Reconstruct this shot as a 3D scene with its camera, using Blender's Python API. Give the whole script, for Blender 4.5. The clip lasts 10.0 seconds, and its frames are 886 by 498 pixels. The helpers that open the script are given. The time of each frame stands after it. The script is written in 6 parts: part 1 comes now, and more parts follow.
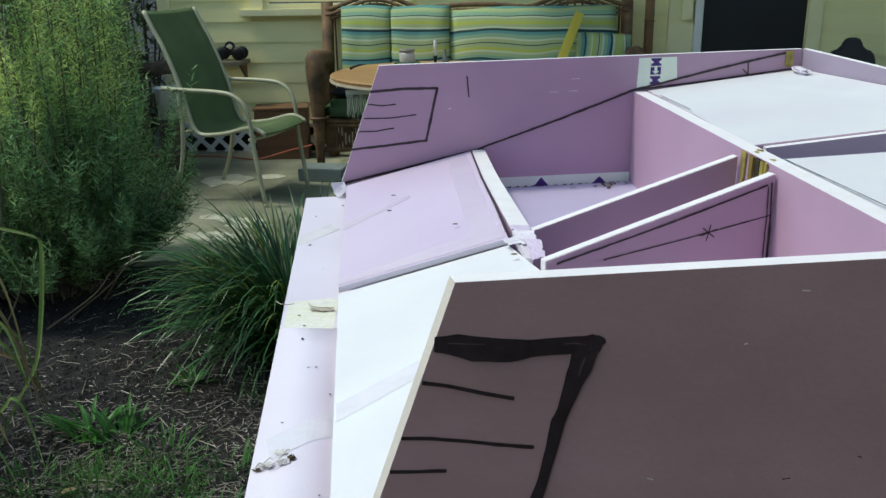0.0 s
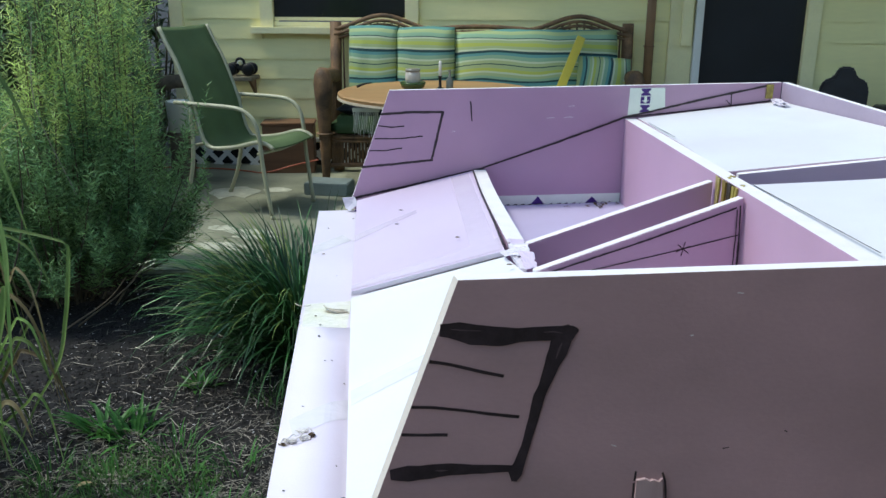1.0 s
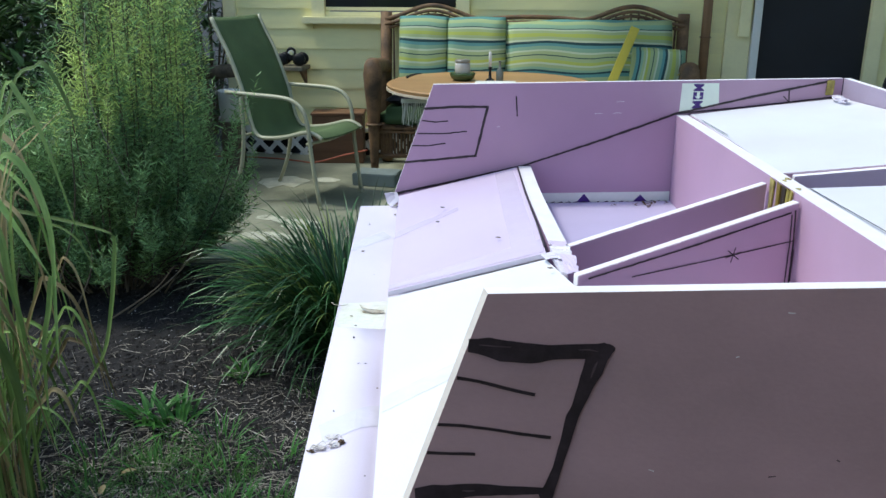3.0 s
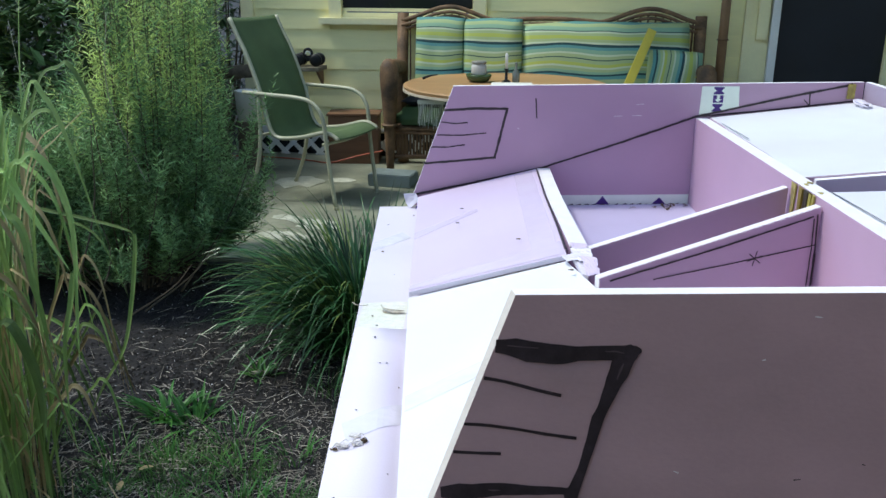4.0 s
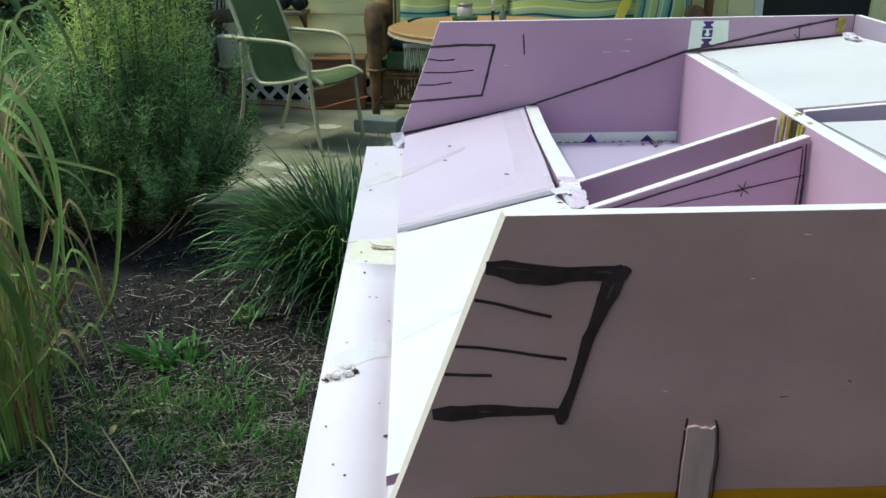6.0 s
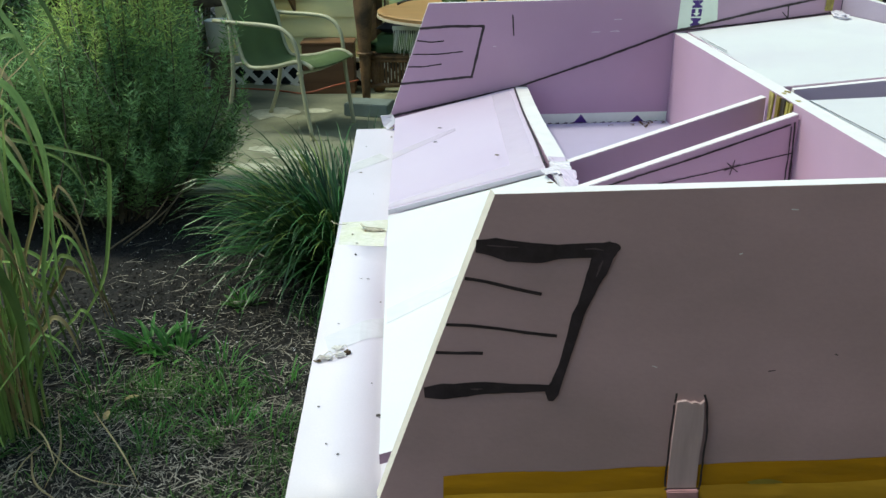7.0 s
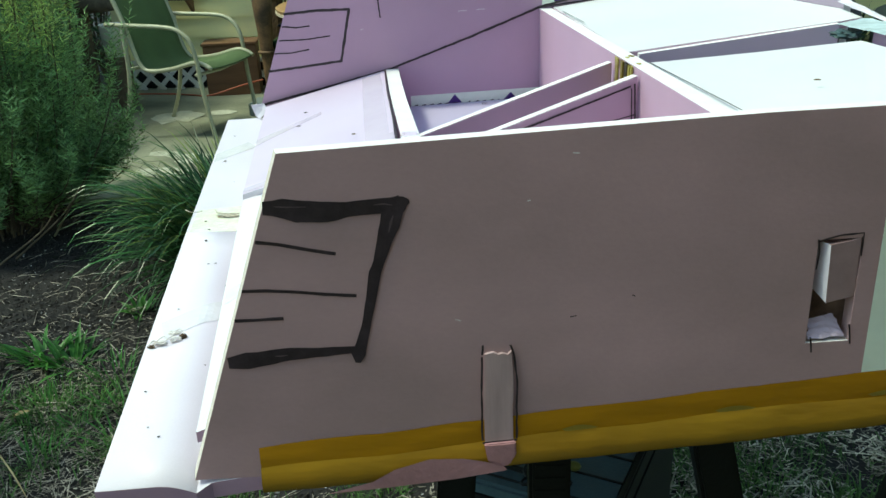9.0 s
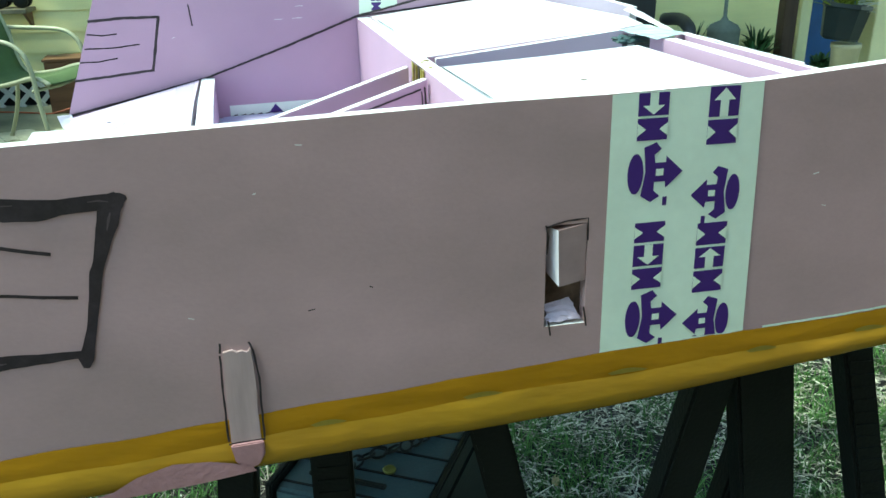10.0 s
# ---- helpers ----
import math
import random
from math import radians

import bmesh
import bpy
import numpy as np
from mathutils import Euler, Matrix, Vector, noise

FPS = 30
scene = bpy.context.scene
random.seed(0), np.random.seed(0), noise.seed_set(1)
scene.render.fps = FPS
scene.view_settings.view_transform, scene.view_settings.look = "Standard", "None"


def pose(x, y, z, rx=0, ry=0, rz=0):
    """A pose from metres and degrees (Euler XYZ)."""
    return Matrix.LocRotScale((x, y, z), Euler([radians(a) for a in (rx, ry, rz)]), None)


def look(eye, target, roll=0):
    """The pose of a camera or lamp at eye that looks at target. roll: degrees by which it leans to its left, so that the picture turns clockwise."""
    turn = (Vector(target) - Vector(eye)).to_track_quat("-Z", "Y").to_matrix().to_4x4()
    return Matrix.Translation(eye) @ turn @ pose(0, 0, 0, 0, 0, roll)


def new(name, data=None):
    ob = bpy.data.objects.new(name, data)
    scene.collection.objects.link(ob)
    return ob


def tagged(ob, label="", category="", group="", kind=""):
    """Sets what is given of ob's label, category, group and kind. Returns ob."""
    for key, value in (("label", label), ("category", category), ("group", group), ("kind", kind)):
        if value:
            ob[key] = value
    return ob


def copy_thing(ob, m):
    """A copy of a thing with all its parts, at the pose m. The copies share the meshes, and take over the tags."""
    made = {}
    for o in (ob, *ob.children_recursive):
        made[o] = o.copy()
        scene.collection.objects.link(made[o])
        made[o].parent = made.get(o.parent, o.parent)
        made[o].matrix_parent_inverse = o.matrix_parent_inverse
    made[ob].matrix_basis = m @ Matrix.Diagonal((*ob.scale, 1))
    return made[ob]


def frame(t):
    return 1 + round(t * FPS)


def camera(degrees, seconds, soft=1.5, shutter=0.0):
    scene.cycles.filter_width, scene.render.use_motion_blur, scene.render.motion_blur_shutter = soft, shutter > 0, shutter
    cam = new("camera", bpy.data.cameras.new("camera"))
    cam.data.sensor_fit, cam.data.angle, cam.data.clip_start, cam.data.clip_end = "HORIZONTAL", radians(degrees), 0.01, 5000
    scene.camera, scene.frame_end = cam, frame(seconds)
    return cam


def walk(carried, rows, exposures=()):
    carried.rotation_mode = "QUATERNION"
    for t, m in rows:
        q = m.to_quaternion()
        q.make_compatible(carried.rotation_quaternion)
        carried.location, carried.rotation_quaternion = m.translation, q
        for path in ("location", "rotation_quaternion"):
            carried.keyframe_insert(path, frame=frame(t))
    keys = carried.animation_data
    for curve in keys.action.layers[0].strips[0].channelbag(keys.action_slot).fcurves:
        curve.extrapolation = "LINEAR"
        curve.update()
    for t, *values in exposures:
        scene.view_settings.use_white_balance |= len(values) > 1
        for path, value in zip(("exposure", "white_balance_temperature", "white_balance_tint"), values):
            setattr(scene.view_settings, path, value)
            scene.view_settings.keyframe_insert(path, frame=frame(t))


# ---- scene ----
cam = camera(55.1, 10.0)
PATH = [
    (0, (0.059, 0.06, 1.351), (-0.079, 1.954, 0.722), -1.0),
    (0.5, (0.053, -0.032, 1.366), (0.061, 1.867, 0.738), -0.7),
    (1, (0.064, -0.071, 1.384), (-0.075, 1.834, 0.792), 0.2),
    (1.5, (0.094, -0.075, 1.383), (-0.053, 1.82, 0.761), 0.2),
    (2, (0.1, -0.062, 1.387), (0.024, 1.838, 0.767), -0.2),
    (2.5, (0.084, -0.033, 1.386), (-0.072, 1.859, 0.757), -0.4),
    (2.7, (0.079, -0.031, 1.389), (-0.144, 1.86, 0.777), -0.3),
    (3.8, (0.07, -0.041, 1.391), (-0.207, 1.838, 0.764), 0.3),
    (4, (0.065, -0.041, 1.392), (-0.219, 1.841, 0.779), 0.3),
    (4.5, (0.063, -0.039, 1.383), (-0.201, 1.83, 0.724), 0.3),
    (5, (0.061, -0.042, 1.371), (-0.183, 1.805, 0.644), 0.2),
    (5.5, (0.061, -0.045, 1.375), (-0.187, 1.804, 0.656), 0.0),
    (5.7, (0.063, -0.044, 1.373), (-0.186, 1.806, 0.655), 0.0),
    (6.8, (0.065, -0.047, 1.369), (-0.178, 1.786, 0.607), -0.4),
    (7, (0.066, -0.048, 1.368), (-0.163, 1.787, 0.607), -0.4),
    (7.5, (0.059, -0.048, 1.37), (-0.191, 1.793, 0.628), -0.2),
    (8, (0.064, -0.052, 1.363), (-0.133, 1.787, 0.603), -0.5),
    (8.5, (0.095, -0.055, 1.355), (-0.02, 1.789, 0.589), -1.3),
    (9, (0.177, -0.044, 1.334), (0.106, 1.801, 0.565), -2.1),
    (9.5, (0.253, -0.052, 1.32), (0.322, 1.806, 0.582), -1.4),
    (10, (0.296, -0.056, 1.313), (0.507, 1.79, 0.574), -0.8),
]
EXPOSURES = [(0.0, -0.27, 7050, -3), (0.5, -0.22, 6850, -2), (1.0, -0.04, 6620, 0), (2.5, 0.03, 6560, 2), (4.0, 0.02, 6500, 2), (5.5, -0.03, 7100, -4), (7.5, -0.06, 7450, -11), (8.5, -0.08, 7500, -13), (9.0, 0.16, 7400, -18), (10.0, 0.90, 6850, -25)]
walk(cam, [(t, look(eye, target, roll)) for t, eye, target, roll in PATH], EXPOSURES)

# ---- world, sun and exposure ----
world = bpy.data.worlds.new("sky")
scene.world = world
world.use_nodes = True
wn = world.node_tree
sky = wn.nodes.new("ShaderNodeTexSky")
sky.sky_type, sky.sun_disc = "NISHITA", False
SUN_EL, SUN_AZ = radians(60), radians(263)          # azimuth clockwise from +y
sky.sun_elevation, sky.sun_rotation = SUN_EL, SUN_AZ
wn.links.new(sky.outputs[0], wn.nodes["Background"].inputs[0])
wn.nodes["Background"].inputs[1].default_value = 0.27
sun = new("sun", bpy.data.lights.new("sun", "SUN"))
sun.data.energy, sun.data.angle, sun.data.color = 2.7, radians(9), (1.0, 0.97, 0.92)
sun_dir = Vector((math.sin(SUN_AZ) * math.cos(SUN_EL), math.cos(SUN_AZ) * math.cos(SUN_EL), math.sin(SUN_EL)))
sun.matrix_world = look(sun_dir * 20, (0, 0, 0))


# ---- materials ----
def mat(name, colour, rough=0.6, metal=0.0, vary=0.15, scale=8.0, fine=120.0, bump=0.15, second=None, island=0.0, spec=0.5, rand=0.0, trans=0.0, stretch=(1, 1, 1)):
    """Base colour with wide stains and a fine grain, in object space metres."""
    m = bpy.data.materials.new(name)
    m.use_nodes = True
    t = m.node_tree
    b = t.nodes["Principled BSDF"]
    b.inputs["Roughness"].default_value, b.inputs["Metallic"].default_value = rough, metal
    b.inputs["Specular IOR Level"].default_value = spec
    co = t.nodes.new("ShaderNodeTexCoord")
    mp = t.nodes.new("ShaderNodeMapping")
    mp.inputs["Scale"].default_value = stretch
    t.links.new(co.outputs["Object"], mp.inputs["Vector"])
    n1 = t.nodes.new("ShaderNodeTexNoise")
    n1.inputs["Scale"].default_value, n1.inputs["Detail"].default_value = scale, 6
    n2 = t.nodes.new("ShaderNodeTexNoise")
    n2.inputs["Scale"].default_value, n2.inputs["Detail"].default_value = fine, 3
    for n in (n1, n2):
        t.links.new(mp.outputs[0], n.inputs["Vector"])
    ramp = t.nodes.new("ShaderNodeValToRGB")
    c2 = second or tuple(c * (1 - 2 * vary) for c in colour)
    ramp.color_ramp.elements[0].position, ramp.color_ramp.elements[1].position = 0.3, 0.7
    ramp.color_ramp.elements[0].color = (*c2, 1)
    ramp.color_ramp.elements[1].color = (*colour, 1)
    t.links.new(n1.outputs[0], ramp.inputs[0])
    mix = t.nodes.new("ShaderNodeMix")
    mix.data_type, mix.blend_type = "RGBA", "MULTIPLY"
    mix.inputs[0].default_value = 1.0
    g = t.nodes.new("ShaderNodeMapRange")
    g.inputs[3].default_value, g.inputs[4].default_value = 1 - vary, 1 + vary
    t.links.new(n2.outputs[0], g.inputs[0])
    t.links.new(ramp.outputs[0], mix.inputs[6])
    t.links.new(g.outputs[0], mix.inputs[7])
    last = mix.outputs[2]
    if island or rand:
        src = t.nodes.new("ShaderNodeNewGeometry") if island else t.nodes.new("ShaderNodeObjectInfo")
        v = t.nodes.new("ShaderNodeMapRange")
        k = island or rand
        v.inputs[3].default_value, v.inputs[4].default_value = 1 - k, 1 + k
        t.links.new(src.outputs["Random Per Island" if island else "Random"], v.inputs[0])
        hs = t.nodes.new("ShaderNodeHueSaturation")
        t.links.new(v.outputs[0], hs.inputs["Value"])
        t.links.new(last, hs.inputs["Color"])
        last = hs.outputs[0]
    t.links.new(last, b.inputs["Base Color"])
    if bump:
        bp = t.nodes.new("ShaderNodeBump")
        bp.inputs["Strength"].default_value, bp.inputs["Distance"].default_value = bump, 0.004
        t.links.new(n2.outputs[0], bp.inputs["Height"])
        t.links.new(bp.outputs[0], b.inputs["Normal"])
    if trans:
        tr = t.nodes.new("ShaderNodeBsdfTranslucent")
        t.links.new(last, tr.inputs["Color"])
        ms = t.nodes.new("ShaderNodeMixShader")
        ms.inputs[0].default_value = trans
        t.links.new(b.outputs[0], ms.inputs[1])
        t.links.new(tr.outputs[0], ms.inputs[2])
        t.links.new(ms.outputs[0], t.nodes["Material Output"].inputs["Surface"])
    return m


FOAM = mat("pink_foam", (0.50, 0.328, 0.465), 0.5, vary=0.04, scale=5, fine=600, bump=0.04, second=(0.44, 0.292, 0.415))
# Browner copy of the pink foam: the near side's shade is in the colour.
FOAM_OUTER = mat("shaded_outer_foam", (0.535, 0.352, 0.382), 0.42, vary=0.05, scale=9, fine=300, bump=0.05, second=(0.40, 0.270, 0.285), stretch=(0.6, 1, 1))
FOAM_CUT = mat("cut_foam_edge", (0.77, 0.75, 0.78), 0.9, vary=0.04, scale=30, fine=300, bump=0.2)
# Lighter copies of the foam: the glare on the tops is put into the colour.
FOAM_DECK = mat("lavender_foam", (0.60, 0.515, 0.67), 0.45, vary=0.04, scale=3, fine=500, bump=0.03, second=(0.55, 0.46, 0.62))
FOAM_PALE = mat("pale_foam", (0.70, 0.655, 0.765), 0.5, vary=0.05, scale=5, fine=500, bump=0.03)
FOAM_WHITE = mat("sunlit_white_foam", (0.71, 0.73, 0.75), 0.45, vary=0.05, scale=5, fine=500, bump=0.04, second=(0.65, 0.64, 0.70))
INK = mat("black_marker_ink", (0.046, 0.032, 0.042), 0.45, vary=0.3, scale=60, fine=400, bump=0.0)
INK_DRY = mat("skipped_marker_ink", (0.15, 0.11, 0.13), 0.35, vary=0.2, scale=80, bump=0.0)
INK_PURPLE = mat("purple_print", (0.052, 0.014, 0.19), 0.5, vary=0.06, bump=0)
PRINT_WHITE = mat("pale_mint_print", (0.84, 0.94, 0.83), 0.5, vary=0.04, scale=20, bump=0.05)
TAPE_CLEAR = mat("clear_packing_tape", (0.74, 0.72, 0.79), 0.2, vary=0.06, scale=25, fine=60, bump=0.25)
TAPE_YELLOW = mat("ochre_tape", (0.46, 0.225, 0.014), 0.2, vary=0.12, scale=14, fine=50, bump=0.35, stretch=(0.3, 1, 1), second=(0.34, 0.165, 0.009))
# Lower wrap of the edge tape, slightly darker than the upper band.
TAPE_LOWER = mat("lower_ochre_tape", (0.36, 0.195, 0.022), 0.16, vary=0.12, scale=12, fine=45, bump=0.45, stretch=(0.25, 1, 1), second=(0.28, 0.175, 0.014))
TAPE_STAIN = mat("olive_tape_stain", (0.30, 0.22, 0.035), 0.35, vary=0.15, bump=0.1)
GLUE = mat("yellowed_glue", (0.46, 0.40, 0.10), 0.4, vary=0.25, scale=60, fine=150, bump=0.8, second=(0.20, 0.15, 0.04))
GLUE_DARK = mat("dark_glue", (0.05, 0.04, 0.025), 0.5, vary=0.3, scale=60)
BLACK_PLASTIC = mat("black_plastic", (0.010, 0.0125, 0.014), 0.5, vary=0.2, scale=12, fine=200, bump=0.2, spec=0.25)
BLUE_GREY = mat("grey_blue_lid", (0.06, 0.105, 0.135), 0.4, vary=0.15, scale=10, fine=160, bump=0.2)
SOIL = mat("dark_mulch_soil", (0.0150, 0.0135, 0.0140), 0.95, vary=0.6, scale=14.0, fine=90, bump=1.0, second=(0.0045, 0.0042, 0.0048))
# Mottled concrete; its strong blotches also put dappled light into the colour.
CONCRETE = mat("worn_concrete", (0.33, 0.34, 0.245), 0.85, vary=0.22, scale=1.6, fine=50, bump=0.4, second=(0.075, 0.085, 0.06))
SIDING = mat("cream_yellow_siding", (0.93, 0.87, 0.44), 0.6, vary=0.06, scale=3, fine=40, bump=0.1, stretch=(0.2, 1, 1))
TRIM_PAINT = mat("cream_trim_paint", (0.88, 0.82, 0.48), 0.55, vary=0.06, scale=4, fine=50, bump=0.1)
WHITE_PAINT = mat("white_paint", (0.75, 0.76, 0.72), 0.6, vary=0.06, scale=5, fine=80, bump=0.1)
DARK_SCREEN = mat("dark_screen_and_void", (0.012, 0.015, 0.022), 0.5, vary=0.2, scale=3, fine=300, bump=0.1)
GLASS_DARK = mat("dark_window_glass", (0.015, 0.018, 0.02), 0.06, vary=0.1, bump=0)
WICKER = mat("brown_wicker", (0.24, 0.135, 0.065), 0.7, vary=0.35, scale=10, fine=80, bump=0.8, second=(0.065, 0.04, 0.022))
WOOD = mat("reddish_wood", (0.20, 0.10, 0.05), 0.55, vary=0.2, scale=5, fine=60, bump=0.3, stretch=(0.25, 1, 3))
TABLE_WOOD = mat("tan_table_top", (0.46, 0.27, 0.12), 0.45, vary=0.15, scale=4, fine=60, bump=0.2, stretch=(0.2, 1, 1))
SLING = mat("olive_sling_fabric", (0.095, 0.15, 0.06), 0.8, vary=0.12, scale=6, fine=400, bump=0.4)
FRAME_PAINT = mat("sage_grey_metal", (0.43, 0.43, 0.30), 0.4, vary=0.1, scale=14, fine=120, bump=0.1)


# ---- building helpers ----
def part(name, bm, material, parent=None, label="", smooth=False):
    me = bpy.data.meshes.new(name)
    bmesh.ops.recalc_face_normals(bm, faces=bm.faces)
    bm.to_mesh(me)
    bm.free()
    if smooth:
        for p in me.polygons:
            p.use_smooth = True
    for m in (material if isinstance(material, (list, tuple)) else [material]):
        me.materials.append(m)
    ob = new(name, me)
    if parent:
        ob.parent = parent
    if label:
        ob["label"] = label
    return ob


def thing(name, label, category, at=(0, 0, 0), rz=0.0, group="", kind=""):
    ob = new(name)
    ob.matrix_basis = pose(*at, 0, 0, rz)
    return tagged(ob, label, category, group, kind)


def prism(pts, d, bevel=0.0, bm=None):
    """A closed solid: the outline pts carried along d."""
    bm = bm or bmesh.new()
    d = Vector(d)
    a = [bm.verts.new(p) for p in pts]
    b = [bm.verts.new(Vector(p) + d) for p in pts]
    n = len(pts)
    faces = [bm.faces.new(a), bm.faces.new(b[::-1])]
    faces += [bm.faces.new((a[i], b[i], b[(i + 1) % n], a[(i + 1) % n])) for i in range(n)]
    if bevel:
        edges = list({e for f in faces for e in f.edges})
        bmesh.ops.recalc_face_normals(bm, faces=faces)
        bmesh.ops.bevel(bm, geom=edges, offset=bevel, segments=2, affect="EDGES", clamp_overlap=True)
    return bm


def box(x0, x1, y0, y1, z0, z1, bevel=0.0, bm=None):
    return prism([(x0, y0, z0), (x1, y0, z0), (x1, y1, z0), (x0, y1, z0)], (0, 0, z1 - z0), bevel, bm)


def tube(pts, r, sides=8, bm=None, closed=False, r2=None):
    """A round bar along pts; r2 is the far end's radius."""
    bm = bm or bmesh.new()
    pts = [Vector(p) for p in pts]
    n = len(pts)
    rings, up = [], None
    for i, p in enumerate(pts):
        d = (pts[(i + 1) % n if closed else min(i + 1, n - 1)] - pts[i - 1 if (i or closed) else 0]).normalized()
        if up is None:
            up = d.orthogonal().normalized()
        up = (up - d * up.dot(d)).normalized()
        side = d.cross(up)
        rr = r + ((r2 - r) * i / max(1, n - 1) if r2 is not None else 0)
        rings.append([bm.verts.new(p + rr * (math.cos(a) * up + math.sin(a) * side)) for a in (2 * math.pi * k / sides for k in range(sides))])
    for i in range(n if closed else n - 1):
        a, b = rings[i], rings[(i + 1) % n]
        for k in range(sides):
            bm.faces.new((a[k], a[(k + 1) % sides], b[(k + 1) % sides], b[k]))
    if not closed:
        bm.faces.new(rings[0][::-1])
        bm.faces.new(rings[-1])
    return bm


def curve_pts(ctrl, n=8):
    """Catmull-Rom through the control points."""
    c = [Vector(p) for p in ctrl]
    c = [2 * c[0] - c[1]] + c + [2 * c[-1] - c[-2]]
    out = []
    for i in range(1, len(c) - 2):
        for k in range(n):
            t = k / n
            out.append(0.5 * ((2 * c[i]) + (c[i + 1] - c[i - 1]) * t + (2 * c[i - 1] - 5 * c[i] + 4 * c[i + 1] - c[i + 2]) * t * t
                              + (3 * c[i] - c[i - 1] - 3 * c[i + 1] + c[i + 2]) * t ** 3))
    return out + [c[-2]]


def lathe(profile, sides=24, bm=None, at=(0, 0, 0)):
    bm = bm or bmesh.new()
    rings = [[bm.verts.new((at[0] + r * math.cos(2 * math.pi * k / sides), at[1] + r * math.sin(2 * math.pi * k / sides), at[2] + z)) for k in range(sides)] for r, z in profile]
    for a, b in zip(rings, rings[1:]):
        for k in range(sides):
            bm.faces.new((a[k], a[(k + 1) % sides], b[(k + 1) % sides], b[k]))
    bm.faces.new(rings[0][::-1])
    bm.faces.new(rings[-1])
    return bm


# ---- ground, patio, house ----
def ground_z(x, y):
    """The soil's height; level under and past the patio."""
    return 0.02 * noise.noise((x * 0.9, (y - 2) * 0.9, 0)) if abs(x) < 10 and abs(y - 2) < 10 else 0.0


def build_ground():
    bm = bmesh.new()
    n, half = 60, 9.0
    xs = [-300, -60] + [-half + 2 * half * i / n for i in range(n + 1)] + [60, 300]
    grid = [[bm.verts.new((x, y + 2, ground_z(x, y + 2))) for x in xs] for y in xs]
    for a, b in zip(grid, grid[1:]):
        for i in range(len(xs) - 1):
            bm.faces.new((a[i], a[i + 1], b[i + 1], b[i]))
    tagged(part("ground", bm, SOIL, smooth=True), "dark mulch and bare soil with thin grass", "ground", kind="structure")
    bm = prism([(-7, 3.95, -0.1), (-1.9, 3.8, -0.1), (-1.2, 3.9, -0.1), (0.6, 4.0, -0.1), (7, 4.1, -0.1), (7, 6.7, -0.1), (-7, 6.7, -0.1)], (0, 0, 0.12), 0.01)
    tagged(part("pavement", bm, CONCRETE), "worn grey stained concrete patio slab, dappled light in its colour", "patio", kind="structure")


def build_slab_patches():
    """Pale patches of sunlight on the slab, laid on as thin skins of colour."""
    m = mat("pale_sun_patch", (0.56, 0.57, 0.47), 0.8, vary=0.25, scale=9, fine=60, bump=0.3, second=(0.34, 0.35, 0.27))
    for k, (x, y, sx, sy) in enumerate(((-1.78, 5.52, 0.19, 0.16), (-1.50, 5.60, 0.10, 0.07), (-1.40, 4.55, 0.15, 0.05), (-1.33, 4.45, 0.13, 0.04), (-1.58, 4.62, 0.09, 0.05), (-1.48, 4.25, 0.17, 0.08))):
        rnd = random.Random(200 + k)
        pts = []
        for q in range(18):
            a = 2 * math.pi * q / 18
            r = 1 + 0.45 * noise.noise((2 * math.cos(a), 2 * math.sin(a), 5.0 * k)) + rnd.uniform(-.12, .12)
            pts.append((x + sx * r * math.cos(a), y + sy * r * math.sin(a), 0.021))
        tagged(part("worn_patch", prism(pts, (0, 0, 0.002)), m), "pale patch of sunlight coloured onto the concrete slab", "stain", kind="structure")


WALL_Y = 6.46
WIN = (-1.70, -0.70, 1.085, 2.1)
DOOR = (1.475, 2.215, 0.12, 2.15)


